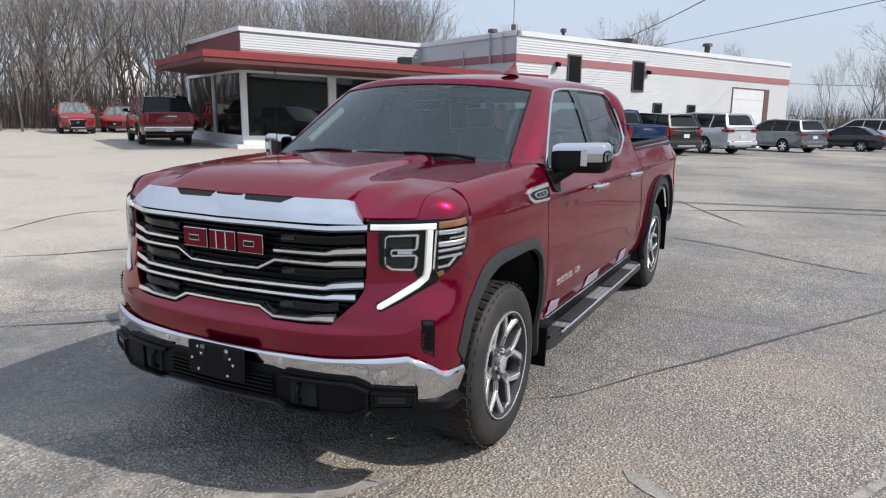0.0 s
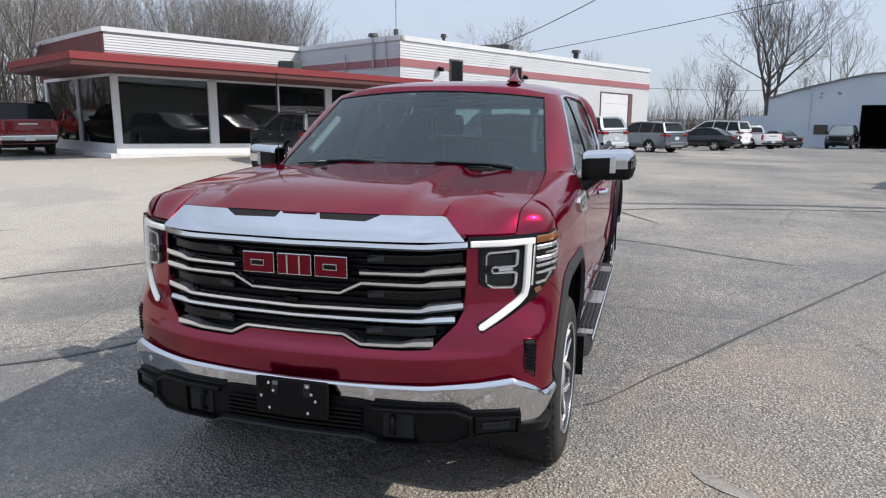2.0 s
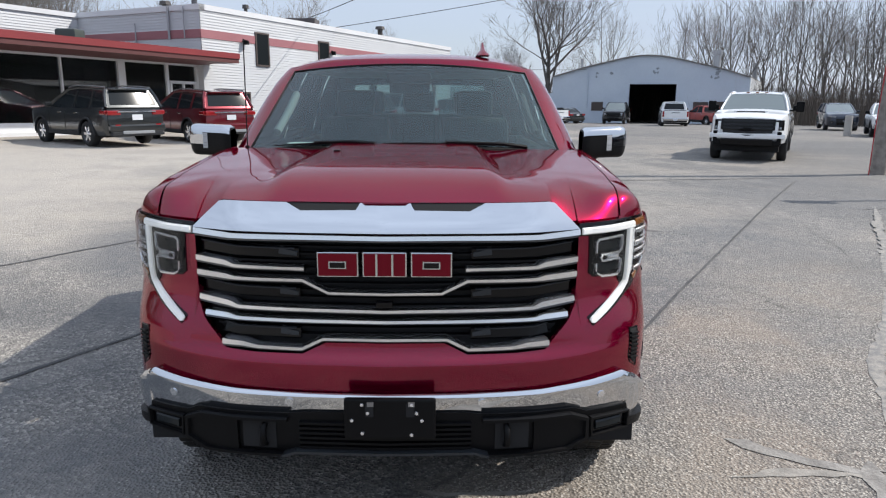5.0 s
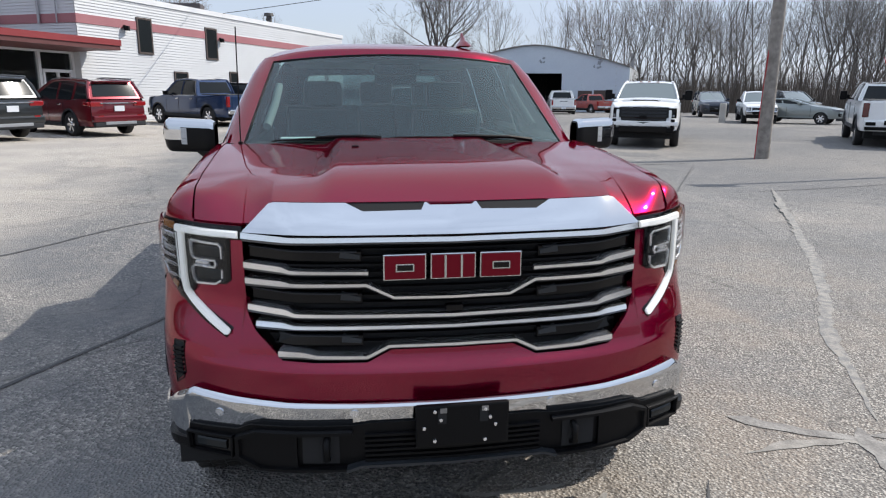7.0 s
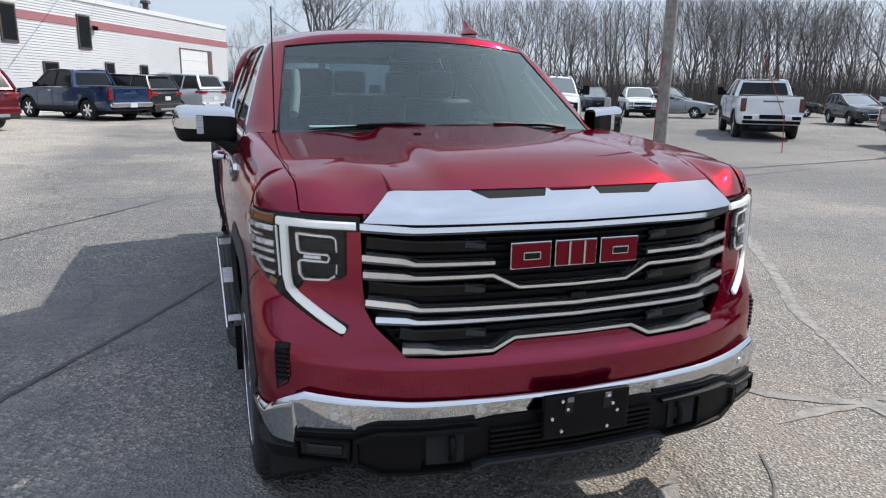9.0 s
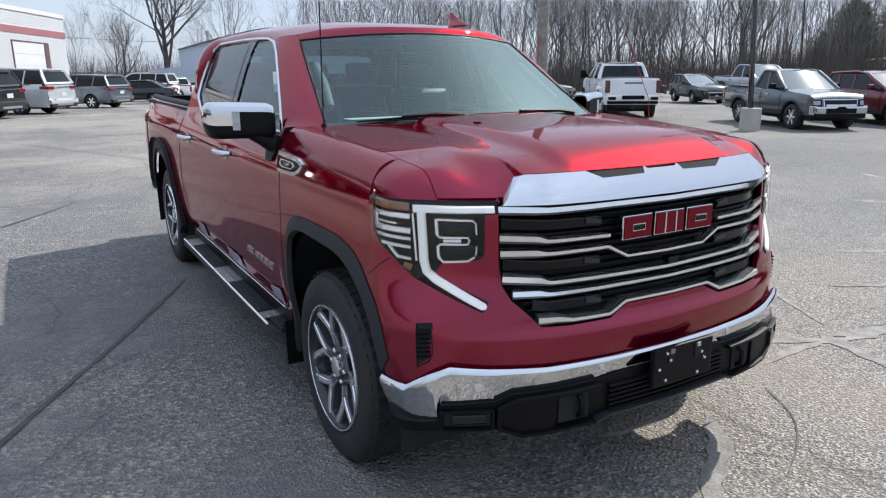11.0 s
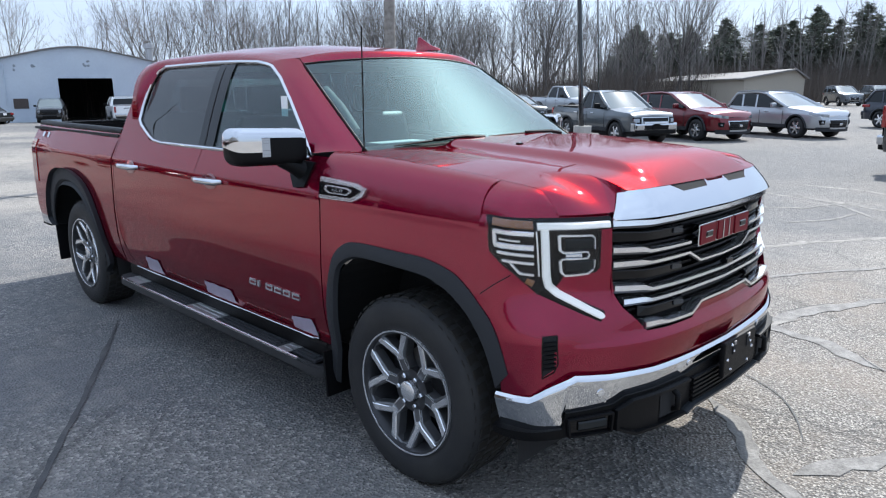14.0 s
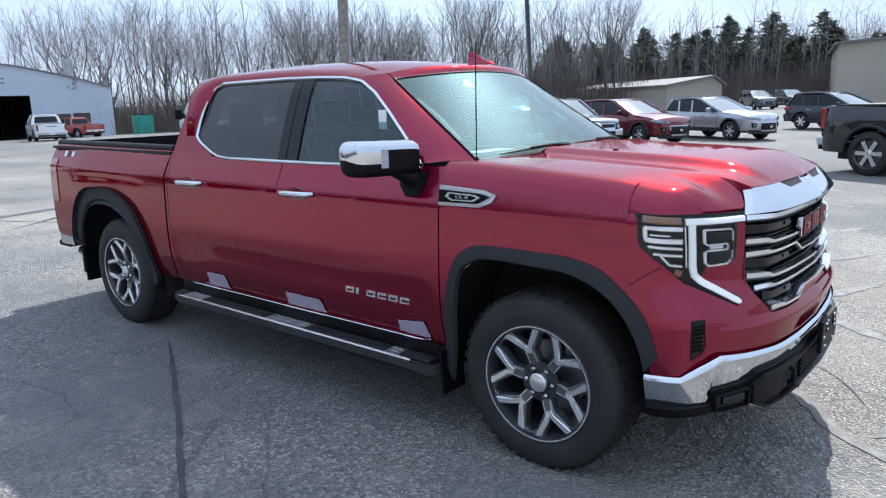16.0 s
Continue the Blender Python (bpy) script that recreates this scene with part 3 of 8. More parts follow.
part("band", bb((-0.02, WL + 0.02, -0.02, 0.045, 4.05, 4.42), (-0.045, 0, -8.6, 0.02, 4.05, 4.42)), BANDRED, dealer, "faded maroon stripe")
part("parapet_cap", bb((-0.06, WL + 0.06, -0.25, 0.07, HT - 0.22, HT + 0.02), (-0.07, 0.25, -8.6, 0.07, HT - 0.22, HT + 0.02), (0.25, WL, -17, -0.25, HT - 0.4, HT - 0.25)), WHITETRIM, dealer)


def wall_window(a, h0, h1, w, name="window"):
    f_ = part(name, bb((a, a + 0.08, 0.0, 0.075, h0, h1), (a + w - 0.08, a + w, 0.0, 0.075, h0, h1), (a + 0.08, a + w - 0.08, 0.0, 0.075, h1 - 0.08, h1), (a + 0.08, a + w - 0.08, 0.0, 0.085, h0, h0 + 0.09), (a + 0.08, a + w - 0.08, 0.0, 0.06, (h0 + h1) / 2 - 0.03, (h0 + h1) / 2 + 0.03)), WINFRAME, dealer, "dark brown framed window")
    part("pane", bb((a + 0.08, a + w - 0.08, 0.005, 0.062, h0 + 0.09, h1 - 0.08)), CARGLASS, f_)


WINFRAME = mat("dark brown frame", (0.06, 0.045, 0.04), 0.6)
for a, h0, h1, w in ((3.35, 3.0, 4.62, 0.95), (8.15, 3.0, 4.62, 0.95), (1.9, 0.35, 1.75, 0.95), (5.6, 1.6, 2.3, 1.0), (10.0, 1.65, 2.45, 0.75), (13.0, 1.65, 2.45, 0.75)):
    wall_window(a, h0, h1, w)
for a in (2.6, 9.35):
    lamp = part("wall_lamp", boxes((B(a, 0.18, 4.05), (0.22, 0.3, 0.2)), (B(a, 0.08, 4.15), (0.1, 0.2, 0.08)), bevel=0.03), BLACK, dealer, "small dark floodlight")
for k in range(7):
    part("garage_door_panel", bb((17.3, 20.6, 0.0, 0.035, -0.9 + k * 0.64, -0.9 + k * 0.64 + 0.62)), WHITETRIM, dealer, "white garage door section")
part("door_frame", bb((17.22, 17.3, 0.0, 0.06, -1, 3.6), (20.6, 21.1, 0.0, 0.07, -1, 3.6), (17.22, 21.1, 0.0, 0.065, 3.6, 3.66)), mat("brown door frame", (0.12, 0.07, 0.065), 0.6), dealer)
for a, b, h, r in ((17.2, -2.0, 0.75, 0.17), (4.4, -1.5, 0.45, 0.09), (2.4, -5, 0.55, 0.16)):
    bm = bmesh.new()
    tube(bm, [B(a, b, HT - 0.4), B(a, b, HT + h)], r, 10)
    tube(bm, [B(a, b, HT + h - 0.02), B(a, b, HT + h + 0.16)], [r * 1.9, r * 1.6], 10)
    part("roof_vent", bm, mat("dark vent metal", (0.05, 0.045, 0.045), 0.6), dealer)
part("roof_vent", boxes((B(8.6, -1.6, HT + 0.22), (2.0, 1.4, 0.36)), bevel=0.06), mat("dark roof unit", (0.08, 0.07, 0.07), 0.7), dealer)
# conduits and mast on the shaded end wall
CONDUIT = mat("grey conduit", (0.35, 0.36, 0.38), 0.5, 0.4)
for p, q, r in ((B(-0.12, -1.9, 4.0), B(-0.12, -1.9, HT + 0.02), 0.06), (B(-0.12, -4.2, 3.9), B(-0.12, -4.2, 4.8), 0.03), (B(-0.12, -0.9, 4.0), B(-0.12, -0.9, 5.4), 0.03), (B(-0.14, -5.4, 3.75), B(-0.14, -4.2, 3.95), 0.03)):
    bm = bmesh.new()
    tube(bm, [p, q], r, 8)
    part("conduit", bm, CONDUIT, dealer)
bm = bmesh.new()
tube(bm, [B(0.3, -0.6, HT), B(0.3, -0.6, HT + 0.35)], 0.13, 8)
tube(bm, [B(0.3, -0.6, HT + 0.3), B(0.3, -0.6, HT + 4.0)], 0.018, 5)
part("antenna_mast", bm, mat("mast metal", (0.1, 0.1, 0.11), 0.5, 0.5), dealer)

# showroom
A0, B0, AC, BC = -13.3, -0.35, -15.2, 1.7
part("upper_wall", bb((-10.6, 0.0, -19, -8.6, 3.2, HT - 0.1)), CREAMWALL, dealer)
bm = bmesh.new()
ribbed(bm, (-10.6, -8.6), (0, -8.6), (0, 1), 4.42, HT - 0.1)
part("cladding", bm, CREAMWALL, dealer, "white horizontal metal siding")
part("band", bb((-10.62, -0.05, -8.6, -8.55, 3.4, 4.35)), BANDRED, dealer)
part("end_wall", bb((-10.66, -10.6, -19, -8.62, 3.2, HT - 0.12)), MAROONWALL, dealer, "dull maroon metal end wall")
part("parapet_cap", bb((-10.7, 0, -9.0, -8.5, HT - 0.22, HT + 0.0), (-10.7, -10.3, -19, -9.0, HT - 0.22, HT)), WHITETRIM, dealer)
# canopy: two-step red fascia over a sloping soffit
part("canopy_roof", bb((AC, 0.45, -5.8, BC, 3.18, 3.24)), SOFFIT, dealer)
# lower step and soffit: fascia red darkened for shade under the canopy
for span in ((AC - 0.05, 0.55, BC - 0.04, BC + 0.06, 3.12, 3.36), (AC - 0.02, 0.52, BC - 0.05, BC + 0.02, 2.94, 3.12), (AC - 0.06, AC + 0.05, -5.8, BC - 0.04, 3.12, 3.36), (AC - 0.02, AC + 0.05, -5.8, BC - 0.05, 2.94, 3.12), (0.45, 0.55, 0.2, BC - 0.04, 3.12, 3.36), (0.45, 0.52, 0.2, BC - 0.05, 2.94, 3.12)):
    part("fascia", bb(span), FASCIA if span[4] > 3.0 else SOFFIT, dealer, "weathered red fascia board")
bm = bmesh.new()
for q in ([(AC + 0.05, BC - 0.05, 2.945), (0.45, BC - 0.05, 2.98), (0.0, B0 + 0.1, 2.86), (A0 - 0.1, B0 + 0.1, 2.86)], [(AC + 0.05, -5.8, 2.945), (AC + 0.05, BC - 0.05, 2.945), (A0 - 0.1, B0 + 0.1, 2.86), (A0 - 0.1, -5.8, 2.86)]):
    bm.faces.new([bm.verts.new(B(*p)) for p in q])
part("soffit", bm, SOFFIT, dealer, "canopy soffit with shade painted in")
bm = bmesh.new()
box(bm, B(-3.9, -3.5, 3.72), (0.88, 0.88, 0.86), bevel=0.11)
box(bm, B(-3.9, -3.5, 3.42), (1.0, 1.0, 0.10), bevel=0.02)
part("roof_fan", bm, mat("dark green-grey fan housing", (0.055, 0.066, 0.060), 0.55, 0.2), dealer, smooth=40)
# base, frames, panes
part("base_wall", bb((A0, 0.0, B0 - 0.2, B0, -0.9, 0.36), (A0, A0 + 0.2, -8.5, B0 - 0.2, -0.9, 0.36)), WHITETRIM, dealer)
part("base_step", bb((A0 - 0.1, 0.0, B0, B0 + 0.35, -0.9, 0.02), (A0 - 0.35, A0, -8.5, B0 + 0.35, -0.9, 0.02)), WHITETRIM, dealer)
mull = [(-13.3, 0.22), (-9.65, 0.34), (-6.55, 0.06), (-4.1, 0.32), (-1.75, 0.12), (-0.12, 0.12)]
for a, w in mull:
    part("mullion", bb((a, a + w, B0 - 0.16, B0 + 0.03, 0.36, 2.86)), WHITETRIM, dealer)
for (a, w), (c, _) in zip(mull, mull[1:]):
    part("pane", bb((a + w, c, B0 - 0.1, B0 - 0.08, 0.36, 2.78)), SHOPGLASS, dealer)
part("head_rail", bb((A0, 0.0, B0 - 0.16, B0 + 0.03, 2.78, 2.9), (A0, A0 + 0.16, -8.5, B0 - 0.16, 2.78, 2.9)), WHITETRIM, dealer)
for b in (-8.5, -4.4):
    part("mullion", bb((A0 + 0.0, A0 + 0.16, b, b + 0.2, 0.36, 2.78)), WHITETRIM, dealer)
part("pane", bb((A0 + 0.07, A0 + 0.09, -4.2, B0 - 0.16, 0.36, 2.78)), SHOPGLASS, dealer)
part("pane", bb((A0 + 0.07, A0 + 0.09, -8.3, -4.4, 0.36, 2.78)), SHOPGLASS, dealer)
door = part("entrance_door", bb((-1.6, -1.5, B0 - 0.05, B0 + 0.05, 0.0, 2.1), (-0.25, -0.15, B0 - 0.05, B0 + 0.05, 0, 2.1), (-1.6, -0.15, B0 - 0.05, B0 + 0.05, 2.0, 2.12), (-0.9, -0.82, B0 - 0.05, B0 + 0.05, 0, 2.0)), WHITETRIM, dealer)
# walls and ceiling near-black: the dimness indoors is put into their colour
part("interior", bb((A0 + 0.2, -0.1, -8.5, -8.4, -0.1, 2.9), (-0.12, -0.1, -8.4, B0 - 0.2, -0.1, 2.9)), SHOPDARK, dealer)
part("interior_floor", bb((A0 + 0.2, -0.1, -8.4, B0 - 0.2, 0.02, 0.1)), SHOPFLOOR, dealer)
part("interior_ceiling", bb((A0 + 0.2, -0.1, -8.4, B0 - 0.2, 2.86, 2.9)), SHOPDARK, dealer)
for a, b in ((-11.8, -3.5), (-11.0, -5.0), (-8.9, -2.5), (-3.4, -3)):
    desk = part("desk", bb((a, a + 1.5, b, b + 0.7, 0.75, 0.8), (a + 0.05, a + 0.1, b, b + 0.7, 0.1, 0.75), (a + 1.4, a + 1.45, b, b + 0.7, 0.1, 0.75)), CABIN, dealer)

# ---- warehouse ----
WX, WY, VX, VY = 29.4, 64.8, -0.9, 0.435


def Wp(a, b, h):
    """A place by the warehouse: a from its near corner along the gable front, b out from it."""
    return Vector((WX + VX * a - VY * b, WY + VY * a + VX * b, h - 1.25))


ware = thing("warehouse", "pale blue-grey metal warehouse with shallow arched gable", "building")
arc = curve((0, 4.6), (4, 5.75), (9.7, 6.75), (15, 5.85), (19.4, 4.7))
outl = [(19.4, -0.6)] + [(19.4 - 19.4 * k / 24, arc(19.4 - 19.4 * k / 24)) for k in range(25)] + [(0, -0.6)]
dl, dr, dh = 11.3, 6.7, 4.0
for seg in ([(0, -0.6)] + [(dr * k / 8, arc(dr * k / 8)) for k in range(9)] + [(dr, -0.6)], [(dl, -0.6)] + [(dl + (19.4 - dl) * k / 8, arc(dl + (19.4 - dl) * k / 8)) for k in range(9)] + [(19.4, -0.6)], [(dr, dh)] + [(dr + (dl - dr) * k / 8, arc(dr + (dl - dr) * k / 8)) for k in range(9)] + [(dl, dh)]):
    bm = bmesh.new()
    prism(bm, seg, lambda p, q, h: Wp(p, h, q), -0.2, 0.0)
    part("front_wall", bm, BLUEWALL, ware)
bm = bmesh.new()
prism(bm, [(p, q + 0.12) for p, q in outl[1:-1]] + [(p, q + 0.02) for p, q in outl[-2:0:-1]], lambda p, q, h: Wp(p, h, q), -34, 0.25)
part("roof", bm, ROOFGREY, ware)
bm = bmesh.new()
for a0 in (0.0, 19.2):
    prism(bm, [(a0, -0.6), (a0 + 0.2, -0.6), (a0 + 0.2, 4.6), (a0, 4.6)], lambda p, q, h: Wp(p, h, q), -34, -0.2)
part("side_wall", bm, CREAMWALL, ware)
# near-black inner wall and ceiling paint the shade seen through the doorway
bm = bmesh.new()
prism(bm, [(0.25, -0.4), (19.15, -0.4), (19.15, 4.55), (0.25, 4.55)], lambda p, q, h: Wp(p, h, q), -12, -11.8)
part("inner_wall", bm, DARKOPEN, ware)
bm = bmesh.new()
prism(bm, [(1, 4.55), (18.4, 4.55), (18.4, 4.6), (1, 4.6)], lambda p, q, h: Wp(p, h, q), -11.8, -0.3)
part("inner_ceiling", bm, DARKOPEN, ware)
for a0, a1, h0, h1 in ((3.6, 5.0, 1.35, 2.3), (2.0, 3.4, 1.4, 2.35), (13.9, 15.1, 1.3, 2.2)):
    bm = bmesh.new()
    prism(bm, [(a0, h0), (a1, h0), (a1, h1), (a0, h1)], lambda p, q, h: Wp(p, h, q), 0.0, 0.05)
    part("window", bm, WINFRAME, ware)
# flaked paint on the gable
BARE = mat("bare weathered metal", (0.25, 0.28, 0.32), 0.7, vary=0.2)
random.seed(4)
for cx, cz, k in ((8.9, 5.3, 4), (3.2, 4.7, 6), (12.8, 5.0, 3), (2.7, 5.2, 4), (14.5, 5.0, 2)):
    for _ in range(k):
        a, h = cx + random.uniform(-0.5, 0.5), cz + random.uniform(-0.25, 0.25)
        bm = bmesh.new()
        prism(bm, [(a + random.uniform(0.08, 0.25) * math.cos(w) * 0.8, h + random.uniform(0.05, 0.2) * math.sin(w)) for w in [k2 * math.pi / 3 for k2 in range(6)]], lambda p, q, h_: Wp(p, h_, q), 0.002, 0.012)
        part("bare_patch", bm, BARE, ware)
bm = bmesh.new()
tube(bm, [Wp(15.6, 0.06, 1.6), Wp(15.6, 0.06, 5.2)], 0.07, 8)
part("conduit", bm, BLUEWALL, ware)
for a, b, h, r in ((3.4, -3.0, 6.85, 0.36), (0.35, -16.0, 6.1, 0.26), (17.6, -5, 6.3, 0.16)):
    bm = bmesh.new()
    tube(bm, [Wp(a, b, 4.4), Wp(a, b, h), Wp(a, b, h + 0.05), Wp(a, b, h + 0.5)], [r, r, r * 1.35, r * 1.35], 12)
    part("chimney", bm, mat("galvanised flue", (0.4, 0.41, 0.43), 0.45, 0.7), ware)
bm = bmesh.new()
prism(bm, [(19.4, -0.6), (24.5, -0.6), (24.5, 2.9), (19.4, 3.2)], lambda p, q, h: Wp(p, h, q), -14, -7)
part("lean_to", bm, BLUEWALL, ware, "low pale blue lean-to")

# ---- beige sheds far across the road ----
def shed(name, x, y, turn, length, width, eave, rise, label, door=False, clad=None):
    t = thing(name, label, "building", m=pose(x, y, ground_z(x, y), 0, 0, turn))
    part("wall", boxes(((0, 0, eave / 2 - 0.5), (length, width, eave + 1.0))), clad or BEIGE, t)
    bm = bmesh.new()
    o = 0.5
    prism(bm, [(-width / 2, eave), (width / 2, eave), (0, eave + rise)], lambda p, q, h: Vector((h, p, q)), -length / 2 + 0.01, length / 2 - 0.01)
    part("gable", bm, clad or BEIGE, t)
    bm = bmesh.new()
    for s in (-1, 1):
        prism(bm, [(s * (width / 2 + o), eave - 0.12), (0, eave + rise + 0.02), (0, eave + rise + 0.16), (s * (width / 2 + o), eave + 0.03)][:: s], lambda p, q, h: Vector((h, p, q)), -length / 2 - o, length / 2 + o)
    part("roof", bm, ROOFGREY, t)
    if door:
        part("door", boxes(((length / 2 + 0.04, -1.5, 1.0), (0.1, 1.1, 2.2))), WINFRAME, t)
        part("window", boxes(((0, -width / 2 - 0.04, 2.6), (1.2, 0.1, 1.6))), WINFRAME, t)
    return t

# ---- the red pickup ----
truck = thing("pickup_truck", "new deep red crew cab pickup with chrome grille, bumper and steps", "pickup truck", "parked cars")

prof = curve((0.40, 0.955), (0.48, 0.972), (0.58, 0.998), (0.70, 1.014), (0.85, 1.018), (1.0, 1.014), (1.12, 1.010), (1.19, 1.003), (1.25, 0.982), (1.31, 0.952), (1.37, 0.926), (1.45, 0.900), (1.55, 0.865), (1.65, 0.828), (1.75, 0.785), (1.82, 0.742), (1.86, 0.707))
taper = curve((-0.45, 0.024), (-0.40, 0.022), (-0.2, 0.014), (0.0, 0.006), (0.3, 0.001), (0.5, 0.0), (4.2, 0.0), (4.9, 0.03))


def side_x(y, z):
    k = min(1.0, max(0.0, (z - 0.68) / 0.45)) if y < 1 else 1.0
    crease = 0.006 * math.exp(-((z - 1.19) / 0.025) ** 2) - 0.010 * math.exp(-((z - 0.70) / 0.10) ** 2) * (1 if 0.6 < y < 2.9 else 0)
    return prof(z) - taper(y) * (0.18 + 0.82 * k) + crease


def side(s, y, z, off=0.0):
    return Vector((s * (side_x(y, z) + off), y, z))


# front surface: plan outlines, blended from low to high, by distance from the centre line
FRONT_HI = [(0, -0.885), (0.3, -0.87), (0.5, -0.845), (0.62, -0.80), (0.7, -0.762), (0.8, -0.71), (0.87, -0.652), (0.940, -0.57), (0.982, -0.48), (0.999, -0.40)]
FRONT_LO = [(0, -0.905), (0.3, -0.892), (0.5, -0.870), (0.635, -0.835), (0.735, -0.795), (0.845, -0.740), (0.925, -0.68), (0.968, -0.60), (0.992, -0.50), (1.0, -0.40)]
arcs = [0.0]
for (ax, ay), (bx_, by_) in zip(FRONT_HI, FRONT_HI[1:]):
    arcs.append(arcs[-1] + math.hypot(bx_ - ax, by_ - ay))
S_END = arcs[-1]
hx, hy = curve(*[(a, p[0]) for a, p in zip(arcs, FRONT_HI)]), curve(*[(a, p[1]) for a, p in zip(arcs, FRONT_HI)])
lx_, ly_ = curve(*[(a, p[0]) for a, p in zip(arcs, FRONT_LO)]), curve(*[(a, p[1]) for a, p in zip(arcs, FRONT_LO)])
lean = curve((0.4, 0.0), (0.8, 0.0), (1.0, 0.002), (1.18, 0.008), (1.25, 0.03), (1.32, 0.07))


def front(s, z, off=0.0):
    """A place on the nose: s metres round from the centre line, z up, off out from the surface."""
    a, sg = abs(s), 1 if s >= 0 else -1
    w = min(1.0, max(0.0, (z - 0.78) / 0.2))
    w = w * w * (3 - 2 * w)

    def at(q):
        return lx_(q) * (1 - w) + hx(q) * w, ly_(q) * (1 - w) + hy(q) * w
    x, y = at(a)
    x2, y2 = at(min(S_END, a + 0.01))
    x1, y1 = at(max(0.0, a - 0.01))
    tx, ty = x2 - x1, y2 - y1
    n_ = math.hypot(tx, ty) or 1.0
    end = min(1.0, max(0.0, (a - 0.9) / (S_END - 0.9)))
    x = x * (1 - end) + end * min(x * 1.03, side_x(-0.40, z)) if end else x
    return Vector((sg * (x + off * ty / n_), y - off * tx / n_ + lean(z) * (1 - 0.5 * end), z))


def along(points, step):
    """Points put between those of a polyline."""
    out = [points[0]]
    for p, q in zip(points, points[1:]):
        k = max(1, int(math.dist(p[:2], q[:2]) / step))
        out += [tuple(p[i] + (q[i] - p[i]) * j / k for i in range(len(p))) for j in range(1, k + 1)]
    return out


def rounded(points, n_):
    """A smooth run of points through those given."""
    p = [np.array(q, float) for q in points]
    p = [2 * p[0] - p[1]] + p + [2 * p[-1] - p[-2]]
    out = []
    for i in range(1, len(p) - 2):
        a, b, c, d = p[i - 1:i + 3]
        for j in range(n_):
            t = j / n_
            out.append(tuple(float(x) for x in 0.5 * (2 * b + (c - a) * t + (2 * a - 5 * b + 4 * c - d) * t * t + (3 * b - a - 3 * c + d) * t ** 3)))
    return out + [tuple(float(x) for x in p[-2])]


def ribbon(bm, pts, surf, o0, o1, step=0.03, bev=0.35):
    """A raised strip on a surface: pts of (s, z, half width), from offset o0 to o1, its outer edges chamfered."""
    pts = along(pts, step)
    rings = []
    for i, (s, z, w) in enumerate(pts):
        a, c = pts[max(0, i - 1)], pts[min(len(pts) - 1, i + 1)]
        dx, dz = c[0] - a[0], c[1] - a[1]
        n_ = math.hypot(dx, dz) or 1.0
        nx, nz = -dz / n_, dx / n_
        ring = []
        for k, o in ((-1, o0), (-1, o0 + (o1 - o0) * 0.6), (-(1 - bev), o1), (1 - bev, o1), (1, o0 + (o1 - o0) * 0.6), (1, o0)):
            ring.append(bm.verts.new(surf(s + nx * w * k, z + nz * w * k, o)))
        rings.append(ring)
    for r0, r1 in zip(rings, rings[1:]):
        for k in range(6):
            bm.faces.new((r0[k], r1[k], r1[(k + 1) % 6], r0[(k + 1) % 6]))
    bm.faces.new(rings[0])
    bm.faces.new(rings[-1][::-1])


def columns(bm, ss, top, bot, surf, rows, flip=False, rim=0.0):
    k = len(ss) - 1
    return sheet(bm, lambda u, v: surf(ss[round(u * k)], bot(ss[round(u * k)]) + (top(ss[round(u * k)]) - bot(ss[round(u * k)])) * v), k, rows, flip, rim)


def spread(a, b, n_, *extra):
    return sorted({round(a + (b - a) * k / n_, 5) for k in range(n_ + 1)} | set(extra))


def lin(*pts):
    xs, ys = [p[0] for p in pts], [p[1] for p in pts]
    return lambda x: float(np.interp(x, xs, ys))


# wheel arch outlines, outer and inner edge of the trim
f_out = [(0.535, 0.40), (0.507, 0.69), (0.478, 0.836), (0.440, 0.935), (0.371, 0.996), (0.271, 1.023), (0.0, 1.024), (-0.143, 1.021), (-0.273, 0.995), (-0.348, 0.957), (-0.424, 0.896), (-0.485, 0.835), (-0.525, 0.759), (-0.558, 0.66)]
f_in = [(0.48, 0.30), (0.434, 0.70), (0.414, 0.832), (0.388, 0.895), (0.320, 0.938), (0.221, 0.957), (-0.05, 0.951), (-0.15, 0.944), (-0.233, 0.920), (-0.293, 0.894), (-0.367, 0.841), (-0.430, 0.762), (-0.474, 0.670), (-0.494, 0.58)]
r_out = [(3.20, 0.42), (3.262, 0.70), (3.38, 0.888), (3.54, 1.0), (3.75, 1.058), (3.92, 1.066), (4.08, 1.054), (4.22, 1.0), (4.33, 0.88), (4.39, 0.76), (4.44, 0.62)]
r_in = [(3.27, 0.34), (3.36, 0.68), (3.46, 0.82), (3.59, 0.905), (3.76, 0.96), (3.92, 0.966), (4.03, 0.953), (4.13, 0.905), (4.22, 0.81), (4.29, 0.70), (4.34, 0.57)]
arch_f = lin(*[(y, z - 0.02) for y, z in sorted(f_out)])
arch_r = lin(*[(y, z - 0.02) for y, z in sorted(r_out)])


# -- red front fascia --
g_edge = lin((0.0, 0.822), (0.205, 0.822), (0.285, 0.784), (0.46, 0.784), (0.562, 0.790), (0.60, 0.832), (0.655, 0.885), (0.686, 0.935), (0.694, 1.0), (0.6975, 1.205), (0.703, 1.222), (1.2, 1.228))
b_top = lin((0.0, 0.645), (0.25, 0.646), (0.55, 0.650), (0.72, 0.660), (0.84, 0.672), (0.90, 0.640), (0.985, 0.588), (1.17, 0.578), (1.3, 0.578))
chin = lambda z: 0.038 * (math.exp(-((z - 0.752) / 0.028) ** 2) if z > 0.752 else max(0.0, 1 - 0.5 * ((0.752 - z) / 0.105) ** 1.4))
bm = bmesh.new()
